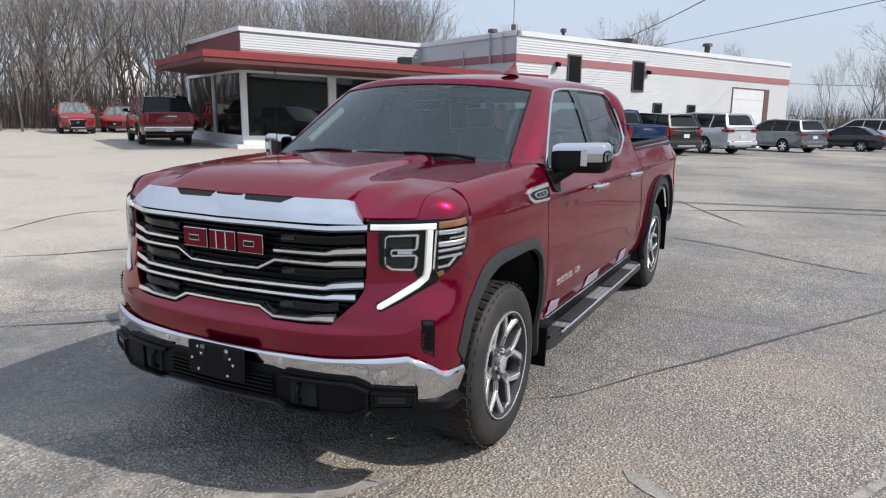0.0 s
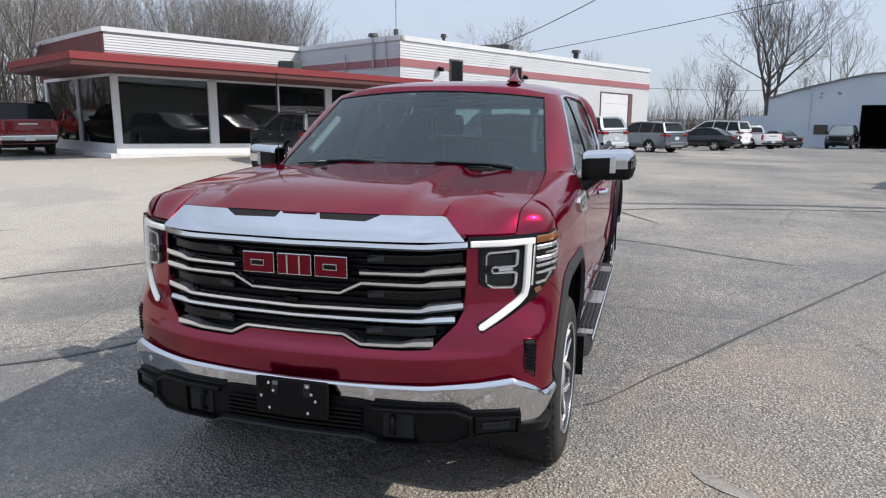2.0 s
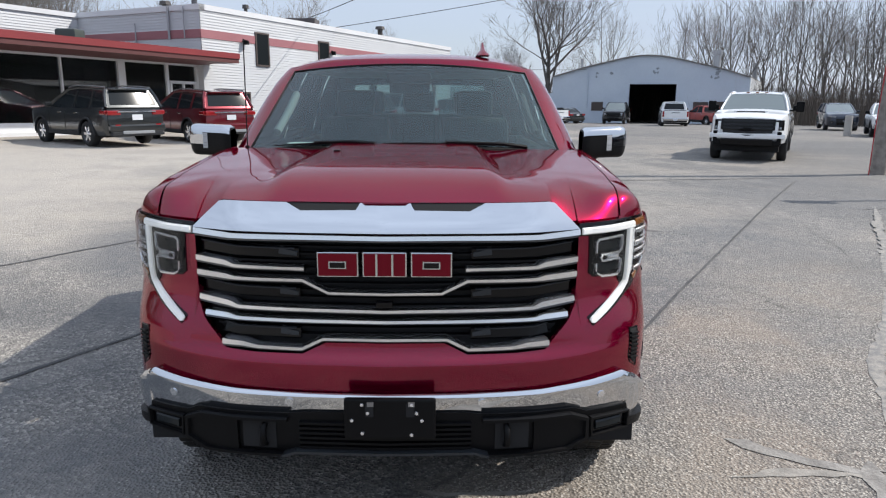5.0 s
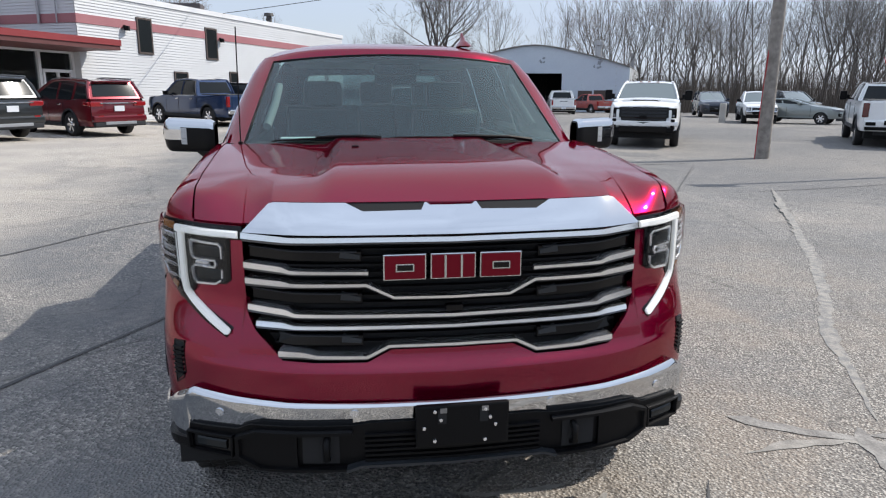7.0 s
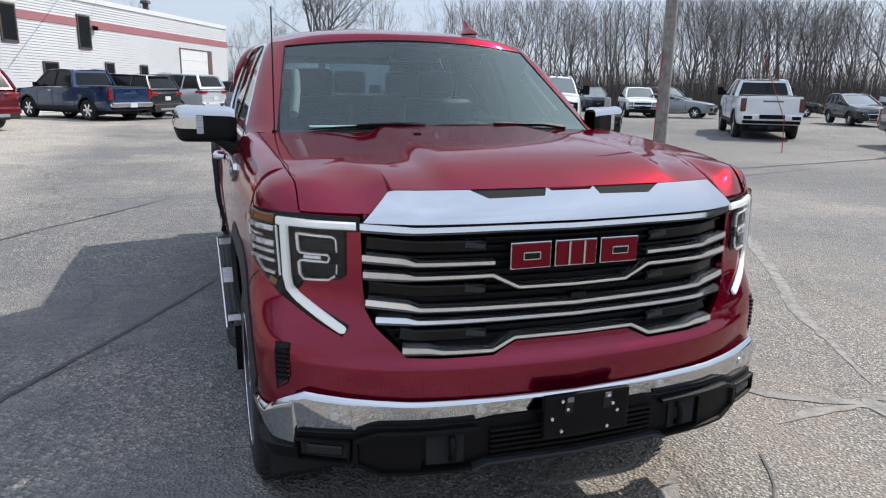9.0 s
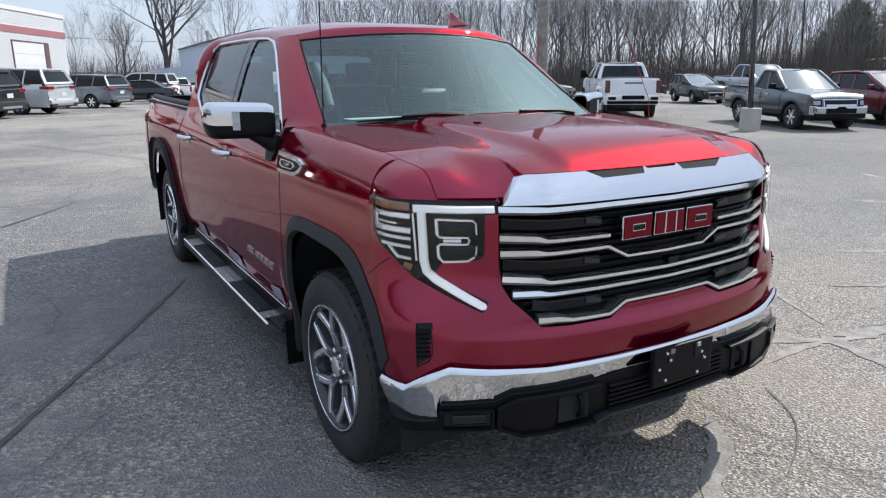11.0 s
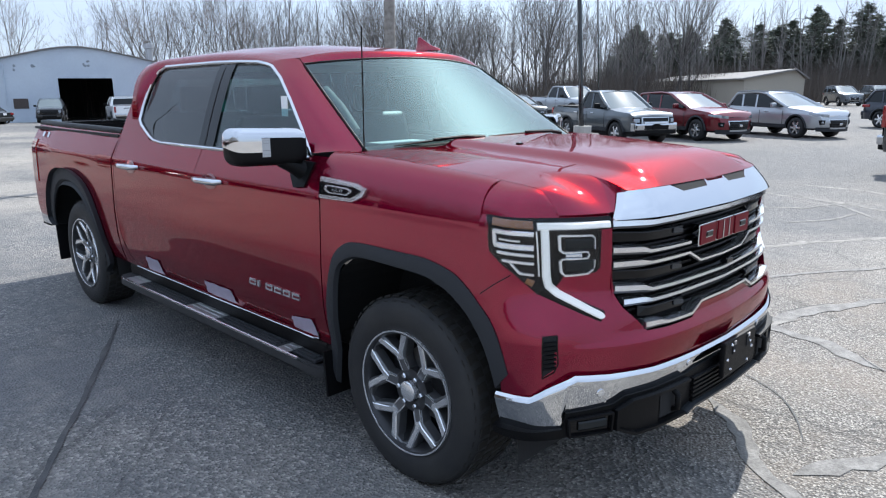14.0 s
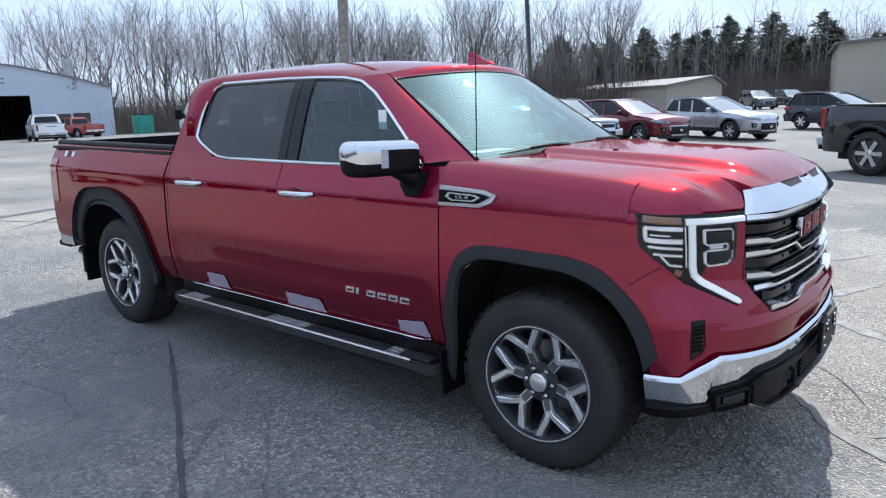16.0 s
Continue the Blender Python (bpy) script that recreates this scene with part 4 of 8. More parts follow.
ss = spread(-S_END, S_END, 70, *[s * q for s in (-1, 1) for q in (0.205, 0.285, 0.46, 0.562, 0.58, 0.60, 0.62, 0.64, 0.655, 0.67, 0.686, 0.694, 0.6975, 0.703, 0.84, 0.855, 0.87, 0.885, 0.90, 0.925, 0.95, 0.97, 0.985)])
skin_pt = lambda s, z: front(s, z, chin(z) * max(0.0, 1 - (abs(s) / 0.92) ** 2))
columns(bm, ss, lambda s: 0.779, lambda s: b_top(abs(s)) - 0.045, skin_pt, 20, rim=0.02)
columns(bm, ss, lambda s: g_edge(abs(s)), lambda s: 0.779, skin_pt, 16, rim=0.02)
bmesh.ops.delete(bm, geom=[f_ for f_ in bm.faces if f_.calc_center_median().y > -0.54 and f_.calc_center_median().z < arch_f(f_.calc_center_median().y) - 0.012], context="FACES")
part("front_fascia", bm, RED, truck, smooth=35)
# seam lines from headlamp to wheel arch and vents
for s in (-1, 1):
    bm = bmesh.new()
    ribbon(bm, [(s * 0.894, 0.816, 0.003), (s * 0.945, 0.812, 0.003), (s * 0.942, 0.656, 0.003), (s * 0.900, 0.682, 0.003), (s * 0.888, 0.712, 0.003), (s * 0.894, 0.816, 0.003)], front, -0.01, 0.004)
    v_ = part("side_vent", bm, GLOSSBLACK, truck, "black bumper air vent")
    # near-black sheet on the surface stands for the vent's inner shade
    bm = bmesh.new()
    columns(bm, [s * q for q in (0.890, 0.91, 0.93, 0.944)], lambda q: 0.813, lambda q: 0.70 - 0.75 * (abs(q) - 0.89), lambda q, z: front(q, z, 0.0015), 4, flip=s < 0)
    part("vent_recess", bm, DARKOPEN, v_)
    for k in range(7):
        bm = bmesh.new()
        ribbon(bm, [(s * 0.895, 0.700 + k * 0.016, 0.004), (s * 0.941, 0.694 + k * 0.016, 0.004)], front, 0.0, 0.010)
        part("louvre", bm, BLACK, v_)

# dark gap over the bumper
bm = bmesh.new()
ribbon(bm, [(q, b_top(abs(q)) + 0.010, 0.011) for q in spread(-0.80, 0.80, 44)], front, -0.01, 0.004)
part("bumper_gap", bm, DARKOPEN, truck)

# -- grille --
grille = thing("grille", "", "")
grille.parent = truck
# near-black backing paints the shade behind the bars
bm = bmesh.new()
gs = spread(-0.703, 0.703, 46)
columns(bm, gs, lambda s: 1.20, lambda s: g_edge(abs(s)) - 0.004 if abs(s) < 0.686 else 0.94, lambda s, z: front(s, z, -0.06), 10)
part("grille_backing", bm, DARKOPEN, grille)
for z0 in [0.838 + 0.026 * k for k in range(14)]:
    bm = bmesh.new()
    lim = 0.68 if z0 > 0.95 else 0.56 + (z0 - 0.79) * 0.75
    ribbon(bm, [(-lim, z0, 0.005), (lim, z0, 0.005)], front, -0.055, -0.030, 0.08)
    part("mesh_bar", bm, BLACK, grille)
for s in (-1, 1):
    # dark louvre boxes between the bars, each with a ledge and a cut inner end
    for z0, lim in ((1.133, 0.685), (0.992, 0.68), (0.852, 0.58)):
        bm = bmesh.new()
        ribbon(bm, [(s * 0.30, z0 - 0.004, 0.024), (s * 0.53, z0 - 0.002, 0.024), (s * lim, z0 + 0.006, 0.026)], front, -0.05, -0.022)
        part("grille_blade", bm, GLOSSBLACK, grille)
        bm = bmesh.new()
        ribbon(bm, [(s * 0.315, z0 + 0.012, 0.003), (s * 0.53, z0 + 0.014, 0.003), (s * lim, z0 + 0.024, 0.003)], front, -0.03, -0.016)
        part("blade_ledge", bm, TRIM, grille)
        bm = bmesh.new()
        ribbon(bm, [(s * 0.305, z0 - 0.006, 0.010), (s * 0.37, z0 + 0.004, 0.016)], front, -0.04, -0.017)
        part("shutter_tab", bm, GREYBLACK, grille)


def chrome_bar(pts, o=0.005):
    """One bright bar with a dark lower facet, or a pair of them where it does not start on the centre line."""
    whole = [(-s, z, w) for s, z, w in reversed(pts) if s > 0] + list(pts)
    for run in [whole] if pts[0][0] == 0 else [[(s_ * s, z, w) for s, z, w in pts] for s_ in (-1, 1)]:
        bm_ = bmesh.new()
        ribbon(bm_, [(s, z + 0.14 * w, 0.80 * w) for s, z, w in run], front, -0.04, o, bev=0.3)
        bar = part("chrome_bar", bm_, BARS, grille, smooth=25)
        # lower facet: the bevel's dark reflection is put into its colour
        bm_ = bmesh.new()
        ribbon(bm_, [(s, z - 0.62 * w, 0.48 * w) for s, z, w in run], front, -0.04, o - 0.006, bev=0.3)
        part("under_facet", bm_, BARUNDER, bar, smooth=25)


chrome_bar([(0, 1.187, 0.0135), (0.28, 1.188, 0.0135), (0.53, 1.186, 0.0150), (0.56, 1.187, 0.0165), (0.697, 1.192, 0.0170)], o=0.010)
chrome_bar([(0.278, 1.078, 0.0095), (0.35, 1.079, 0.0085), (0.53, 1.080, 0.0100), (0.565, 1.088, 0.0160), (0.694, 1.095, 0.0165)])
chrome_bar([(0, 0.993, 0.0075), (0.195, 0.994, 0.0075), (0.285, 1.038, 0.0085), (0.53, 1.037, 0.0100), (0.565, 1.040, 0.0160), (0.692, 1.042, 0.0170)])
chrome_bar([(0, 0.931, 0.0090), (0.52, 0.936, 0.0100), (0.555, 0.945, 0.0165), (0.684, 0.954, 0.0165)])
chrome_bar([(0, 0.895, 0.0085), (0.525, 0.897, 0.0100), (0.56, 0.902, 0.0155), (0.650, 0.903, 0.0150)])
chrome_bar([(0, 0.836, 0.0080), (0.215, 0.836, 0.0080), (0.288, 0.800, 0.0090), (0.45, 0.803, 0.0100), (0.50, 0.811, 0.0145), (0.572, 0.813, 0.0165)], o=0.012)
part("front_camera", boxes(((0.0, -0.90, 0.964), (0.055, 0.03, 0.018))), GLOSSBLACK, grille)
# emblem as plain framed blocks
for ex, ew in ((-0.160, 0.142), (0.0, 0.152), (0.160, 0.142)):
    part("emblem_block", boxes(((ex, -0.8660, 1.098), (ew, 0.03, 0.088)), bevel=0.004), CHROME, grille, "chrome edged emblem block")
    part("emblem_fill", boxes(((ex, -0.8825, 1.098), (ew - 0.011, 0.008, 0.077))), REDFILL, grille)
    if ex:
        part("emblem_slot", boxes(((ex, -0.8870, 1.098), (ew - 0.082, 0.006, 0.026))), CHROME, grille)
        part("emblem_core", boxes(((ex, -0.8905, 1.098), (ew - 0.091, 0.005, 0.018))), GLOSSBLACK, grille)
    else:
        for k in (-0.027, 0.027):
            part("emblem_slot", boxes(((ex + k, -0.8870, 1.098), (0.007, 0.006, 0.076))), CHROME, grille)

# -- chrome hood band --
top_z = lin((0.0, 1.293), (0.07, 1.293), (0.085, 1.303), (0.10, 1.279), (0.29, 1.276), (0.35, 1.303), (0.58, 1.300), (0.60, 1.296), (0.693, 1.212))


def band(s, v):
    z0, z1 = 1.209, top_z(abs(s))
    z = z0 + (z1 - z0) * v
    p = front(s, min(z, 1.2))
    back = 0.085 * ((z - z0 + 0.004) / 0.098) ** 1.25 - 0.018
    return Vector((p.x, p.y + back - lean(min(z, 1.2)), z))


bm = bmesh.new()
bs = spread(-0.693, 0.693, 44, *[s * q for s in (-1, 1) for q in (0.07, 0.085, 0.10, 0.29, 0.35, 0.58, 0.60)])
kb = len(bs) - 1
sheet(bm, lambda u, v: band(bs[round(u * kb)], v), kb, 6, lip=(0, 0.03, -0.006))
part("hood_band", bm, CHROME, truck, "wide polished chrome band on the hood edge", smooth=30)
# -- hood --
seam_end = front(0.893, 1.228)
seam_x = curve((seam_end.y, seam_end.x), (-0.60, 0.849), (-0.5, 0.856), (-0.35, 0.861), (-0.115, 0.869), (0.1, 0.876), (0.45, 0.884))
crown_z = curve((-0.80, 1.300), (-0.66, 1.3125), (-0.565, 1.3175), (-0.505, 1.325), (-0.41, 1.334), (-0.33, 1.344), (-0.115, 1.359), (0.09, 1.373), (0.30, 1.384), (0.45, 1.390))
centre_z = curve((-0.84, 1.345), (-0.64, 1.386), (-0.395, 1.405), (-0.06, 1.413), (0.17, 1.420), (0.45, 1.428))


def roll_off(d, reach=0.105):
    """How far the hood has rolled down, d metres behind its front edge."""
    return max(0.0, 1 - max(0.0, d) / reach) ** 2.1


def seam_z(y):
    return crown_z(y) - (crown_z(seam_end.y) - 1.233) * roll_off(y - seam_end.y)


def hood_z(x, y):
    a = abs(x)
    e = min(1.0, a / seam_x(y))
    base = crown_z(y) + (centre_z(y) - 0.024 - crown_z(y)) * (1 - e**2.4)
    edge = 0.385 - 0.045 * max(0.0, min(1.0, (y + 0.65) / 0.85))
    w = max(0.0, min(1.0, (edge + 0.075 - a) / 0.085))
    fade = max(0.0, min(1.0, (y + 0.78) / 0.40))
    valley = -0.007 * math.exp(-((a - edge - 0.13) / 0.075) ** 2) * fade
    return base + 0.024 * w * w * (3 - 2 * w) + valley


hood_rear = lambda x: 0.440 - 0.125 * (1 - (x / 0.87) ** 2)


def hood_edge(q):
    """The hood's front edge, q metres round from the centre line: over the band, down its end, then over the lamp."""
    if q < 0.59:
        p = front(q, 1.2)
        return Vector((p.x, p.y + 0.064 - lean(1.2), 1.303))
    p = front(q, 1.228)
    return Vector((p.x, p.y + (0.012 if q < 0.693 else 0.003), 1.231))


bm = bmesh.new()
hq = spread(-0.893, 0.893, 130, *[g * q for g in (-1, 1) for q in (0.588, 0.592, 0.62, 0.64, 0.66, 0.68, 0.692, 0.694, 0.70)])


def hood_pt(u, v):
    q = hq[round(u * (len(hq) - 1))]
    g = 1 if q >= 0 else -1
    e = hood_edge(abs(q))
    f_ = min(1.0, e.x / seam_end.x)
    yr = hood_rear(f_ * 0.868)
    y = e.y + (yr - e.y) * v ** 1.5
    x = f_ * seam_x(y)
    z = hood_z(x, y) - (hood_z(f_ * seam_x(e.y), e.y) - e.z) * roll_off(y - e.y, 0.105 + 0.17 * (1 - f_ * f_) + 0.16 * math.exp(-((abs(q) - 0.70) / 0.085) ** 2))
    return Vector((g * x, y, z))


sheet(bm, hood_pt, len(hq) - 1, 72, lip=(0, 0.010, -0.018))
part("hood", bm, RED, truck, smooth=30)
for s in (-1, 1):
    # near-black sheet paints the shade inside the hood slot
    bm = bmesh.new()
    def slot(u, v):
        q = 0.088 + 0.262 * u
        lo, hi = band(s * q, 1.0), hood_edge(q)
        p = lo + (Vector((s * hi.x, hi.y, hi.z)) - lo) * v
        return p + Vector((0, 0.003, -0.001))
    sheet(bm, slot, 24, 2, flip=s > 0)
    part("hood_scoop", bm, DARKOPEN, truck)
part("washer_nozzle", boxes(((-0.28, -0.02, hood_z(-0.28, -0.02) - 0.0), (0.03, 0.02, 0.012)), bevel=0.003), BLACK, truck)

# -- side panels --
def arch_at(y):
    if -0.555 < y < 0.535:
        return arch_f(y)
    if 3.20 < y < 4.44:
        return arch_r(y)
    return 0.45


def body_x(y, z):
    """Half the body's width at y, z, round the nose as well."""
    if y >= -0.40:
        return side_x(y, z)
    lo_, hi_ = 0.6, S_END
    for _ in range(16):
        mid = (lo_ + hi_) / 2
        if front(mid, z).y < y:
            lo_ = mid
        else:
            hi_ = mid
    return front(lo_, z).x


def fender_pt(s, y, v):
    z0 = max(0.45, arch_at(y))
    zs, xs = seam_z(y), seam_x(y)
    if v <= 0.72:
        return side(s, y, z0 + (1.20 - z0) * v / 0.72)
    t = (v - 0.72) / 0.28
    a, c = side(s, y, 1.20), Vector((s * (xs + 0.005), y, zs))
    m_ = Vector((s * (side_x(y, 1.20) - 0.022), y, zs + 0.004))
    return a * (1 - t) ** 2 + m_ * 2 * t * (1 - t) + c * t * t


for s in (-1, 1):
    # front wing, from the lamp back to the door
    fy = spread(-0.405, 0.530, 44, 0.527, 0.505, 0.455)
    k = len(fy) - 1
    bm = bmesh.new()
    sheet(bm, lambda u, v: fender_pt(s, fy[round(u * k)], v), k, 22, flip=s < 0, rim=0.012)
    # the wing's nose over the headlamp
    def nose(u, v):
        q = S_END - (S_END - 0.895) * u
        lo = front(s * q, 1.224)
        y = -0.405 + (seam_end.y + 0.405) * u
        hi = Vector((s * (seam_x(y) + 0.005), y, seam_z(y)))
        m_ = Vector((lo.x * 0.99, lo.y, lo.z + (hi.z - lo.z) * 0.85))
        return lo * (1 - v) ** 2 + m_ * 2 * v * (1 - v) + hi * v * v
    sheet(bm, nose, 12, 8, flip=s > 0)
    part("front_wing", bm, RED, truck, smooth=35)
    # arch flares
    for o, i, nm in ((f_out, f_in, "front_arch_trim"), (r_out, r_in, "rear_arch_trim")):
        bm = bmesh.new()
        pts = rounded([(a[0], a[1], b[0], b[1]) for a, b in zip(o, i)], 5)
        kk = len(pts) - 1

        def flare(u, v):
            a, b_, c, d = pts[round(u * kk)]
            yy, zz = a + (c - a) * v, b_ + (d - b_) * v
            x = body_x(yy, max(0.5, zz)) + 0.004 + 0.009 * math.sin(math.pi * v * 0.62) * min(1.0, max(0.0, (yy + 0.62) / 0.3))
            if v > 0.93:
                x -= 0.02
            return Vector((s * x, yy, zz))
        sheet(bm, flare, kk, 7, flip=s < 0, rim=0.035)
        part(nm, bm, TRIM, truck, "textured dark grey arch flare", smooth=40)
    # doors
    dz0, dz1 = 0.478, 1.336
    bm = bmesh.new()
    sheet(bm, lambda u, v: side(s, 0.538 + (1.748 - 0.538) * u + (0.03 * (1 - v) if u > 0.99 else 0), dz0 + (dz1 - dz0) * v), 26, 26, flip=s < 0, rim=0.012)
    d1 = part("front_door", bm, RED, truck, smooth=40)
    edge = lin((0.478, 2.80), (0.58, 2.875), (0.70, 2.925), (0.85, 2.937), (1.34, 2.937))
    bm = bmesh.new()

    def rdoor(u, v):
        z = dz0 + (dz1 + 0.012 - dz0) * v
        return side(s, 1.756 + (edge(z) - 1.756) * u, z)
    sheet(bm, rdoor, 26, 26, flip=s < 0, rim=0.012)
    d2 = part("rear_door", bm, RED, truck, smooth=40)
    for d, y0 in ((d1, 1.562), (d2, 2.648)):
        bm = bmesh.new()
        tube(bm, [side(s, y0 - 0.13, 1.178, 0.0), side(s, y0 - 0.115, 1.178, 0.034), side(s, y0 - 0.06, 1.178, 0.046), side(s, y0 + 0.06, 1.176, 0.046), side(s, y0 + 0.115, 1.176, 0.034), side(s, y0 + 0.13, 1.176, 0.0)], [0.013, 0.017, 0.018, 0.018, 0.017, 0.013], 10)
        part("handle", bm, CHROME, d, "chrome door handle", smooth=60)
        # flat disc in darker red paints the shade of the hollow behind the handle
        bm = bmesh.new()
        prism(bm, [(y0 + 0.085 * math.cos(a), 1.172 + 0.042 * math.sin(a)) for a in [2 * math.pi * q / 16 for q in range(16)]][::1 if s < 0 else -1], lambda p, q, h: side(s, p, q, h), 0.0, 0.0025)
        part("handle_cup", bm, MAROON, d)
    # rear quarter panel behind the door, cab corner
    bm = bmesh.new()
    sheet(bm, lambda u, v: side(s, edge(0.47 + 0.88 * v) + 0.006 + (2.965 - edge(0.47 + 0.88 * v) - 0.006) * u, 0.47 + 0.88 * v), 4, 22, flip=s < 0)
    part("cab_corner", bm, RED, truck, smooth=40)
    # bed side
    by = spread(2.985, 4.845, 56, *[p[0] for p in r_out])
    k2 = len(by) - 1
    bm = bmesh.new()

    def bed(u, v):
        y = by[round(u * k2)]
        z0 = max(0.47, arch_at(y)) if y < 4.44 else 0.60
        z1 = 1.368 + 0.004 * (y - 2.98)
        z = z0 + (z1 - z0) * v
        p = side(s, y, z)
        if v > 0.93:
            p.x -= s * 0.012 * (v - 0.93) / 0.07
        return p
    sheet(bm, bed, k2, 22, flip=s < 0, rim=0.012)
    part("bed_side", bm, RED, truck, smooth=40)
    bm = bmesh.new()
    tube(bm, [(s * (side_x(y, 1.36) - 0.045), y, 1.375 + 0.004 * (y - 2.98)) for y in (2.985, 3.5, 4.2, 4.84)], 0.032, 8)
    part("bed_rail", bm, BLACK, truck, smooth=60)
    bm = bmesh.new()
    box(bm, (s * 0.78, 3.92, 1.10), (0.05, 1.80, 0.52))
    box(bm, (s * 0.855, 3.915, 1.352), (0.16, 1.85, 0.02))
    part("bed_inner_wall", bm, CABIN, truck)
    # tail lamp, wrapped round the corner
    bm = bmesh.new()
    sheet(bm, lambda u, v: side(s, 4.70 + 0.16 * u, 0.90 + 0.36 * v, 0.006) if u < 0.95 else side(s, 4.875, 0.90 + 0.36 * v, -0.09), 6, 6, flip=s < 0, rim=0.02)
    part("tail_light", bm, LAMPRED, truck, smooth=40)
    # sill and step
    part("sill", boxes(((s * 0.925, 1.73, 0.415), (0.08, 2.42, 0.11)), bevel=0.015), BLACK, truck)
    bm = bmesh.new()
    tube(bm, [side(s, 0.62, 0.53, 0.006), side(s, 0.625, 0.49, 0.006), side(s, 0.68, 0.478, 0.006), side(s, 1.74, 0.472, 0.006), side(s, 2.78, 0.470, 0.006)], 0.0038, 6)
    part("sill_trim", bm, CHROME, truck, "thin bright strip along the door bottoms")
    plan_ = [(0.905, 0.66), (0.93, 0.575), (0.97, 0.545), (1.02, 0.565), (1.058, 0.62), (1.066, 0.72), (1.066, 2.86), (1.04, 2.93), (0.98, 2.96), (0.905, 2.93)]
    bm = bmesh.new()
    prism(bm, [(s * p, q) for p, q in plan_], lambda p, q, h: Vector((p, q, h - 0.03 * max(0.0, 0.66 - q) / 0.11)), 0.335, 0.392)
    bmesh.ops.recalc_face_normals(bm, faces=bm.faces)
    bmesh.ops.bevel(bm, geom=[e_ for e_ in bm.edges if abs(e_.verts[0].co.z - e_.verts[1].co.z) < 0.04], offset=0.010, segments=2, affect="EDGES")
    step = part("running_board", bm, STEPMAT, truck, "black running board with bright plates and ribbed pads", smooth=40)
    for y0, y1 in ((0.80, 0.895), (1.535, 1.895), (2.585, 2.80)):
        part("bright_plate", boxes(((s * 0.983, (y0 + y1) / 2, 0.3925), (0.142, y1 - y0, 0.006)), bevel=0.002), STEPMETAL, step)
        for q in range(3):
            part("plate_rib", boxes(((s * (0.950 + 0.033 * q), (y0 + y1) / 2, 0.3965), (0.012, y1 - y0 - 0.03, 0.004))), STEPMETAL, step)
    bm = bmesh.new()
    tube(bm, [(s * 1.061, 0.70, 0.390), (s * 1.063, 2.84, 0.390)], 0.008, 8)
    tube(bm, [(s * 0.908, 0.76, 0.390), (s * 0.908, 2.84, 0.390)], 0.006, 8)
    part("bright_strip", bm, BARS, step)
    for y0, y1 in ((0.60, 0.80), (0.895, 1.535), (1.895, 2.585)):
        bm = bmesh.new()
        box(bm, (s * 0.983, (y0 + y1) / 2, 0.388), (0.140 if y0 > 0.7 else 0.09, y1 - y0, 0.014), bevel=0.003)
        for q in range(5 if y0 > 0.7 else 3):
            box(bm, (s * ((0.931 if y0 > 0.7 else 0.956) + 0.026 * q), (y0 + y1) / 2, 0.398), (0.011, y1 - y0 - 0.05, 0.009), bevel=0.002)
        part("tread_pad", bm, TRIM, step)
    for y0 in (0.75, 1.75, 2.75):
        part("bracket", boxes(((s * 0.90, y0, 0.335), (0.16, 0.06, 0.04)), bevel=0.008), BLACK, step)
    bm = bmesh.new()
    sheet(bm, lambda u, v: Vector((s * (0.86 + 0.17 * u), 0.505 + 0.02 * v, 0.24 + 0.22 * v)), 4, 3, flip=s < 0, rim=0.012)
    part("mud_flap", bm, BLACK, truck)
    bm = bmesh.new()
    sheet(bm, lambda u, v: Vector((s * (0.84 + 0.17 * u), 4.335 + 0.02 * v, 0.26 + 0.30 * v)), 4, 3, flip=s < 0, rim=0.012)
    part("mud_flap", bm, BLACK, truck)
    # wheel wells, lined near-black so their shade is in the colour
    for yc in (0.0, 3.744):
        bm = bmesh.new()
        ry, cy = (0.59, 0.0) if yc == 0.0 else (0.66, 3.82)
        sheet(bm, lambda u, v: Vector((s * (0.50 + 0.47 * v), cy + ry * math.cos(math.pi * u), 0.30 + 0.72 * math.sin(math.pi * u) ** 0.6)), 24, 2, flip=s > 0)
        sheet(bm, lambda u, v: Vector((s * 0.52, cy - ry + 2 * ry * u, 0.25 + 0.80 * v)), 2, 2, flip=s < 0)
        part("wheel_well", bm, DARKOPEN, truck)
    # protective film left on the sills
    for y0, y1, z0, z1 in ((0.62, 0.83, 0.50, 0.585), (1.40, 1.74, 0.495, 0.572), (2.33, 2.56, 0.49, 0.582)):
        bm = bmesh.new()
        sheet(bm, lambda u, v: side(s, y0 + (y1 - y0) * u + 0.03 * v * (1 - u), z0 + (z1 - z0) * v * (1 - 0.25 * u if y0 < 1 else 1), 0.004 + 0.006 * math.sin(7 * u + 5 * v) ** 2), 8, 4, flip=s < 0)
        part("protective_film", bm, FILM, truck, "loose clear protective film", smooth=60)
    # engine badge on the wing and bars for the model name
    bm = bmesh.new()
    out_ = [(0.545, 1.285), (0.27, 1.274), (0.205, 1.255), (0.225, 1.222), (0.29, 1.196), (0.545, 1.190)]
    def wing(y, z, o):
        p = fender_pt(s, y, 0.72) if z <= 1.20 else None
        if p is None:
            lo_, hi_ = 0.72, 1.0
            for _ in range(18):
                mid = (lo_ + hi_) / 2
                if fender_pt(s, y, mid).z < z:
                    lo_ = mid
                else:
                    hi_ = mid
            p = fender_pt(s, y, lo_)
        return Vector((p.x + s * o, y, z))
    prism(bm, [(min(y, 0.525), z) for y, z in out_][::1 if s > 0 else -1], lambda p, q, h: wing(p, q, h), 0.0, 0.014)
    bd = part("engine_badge", bm, BRIGHT, truck, "chrome wing badge with dark centre")
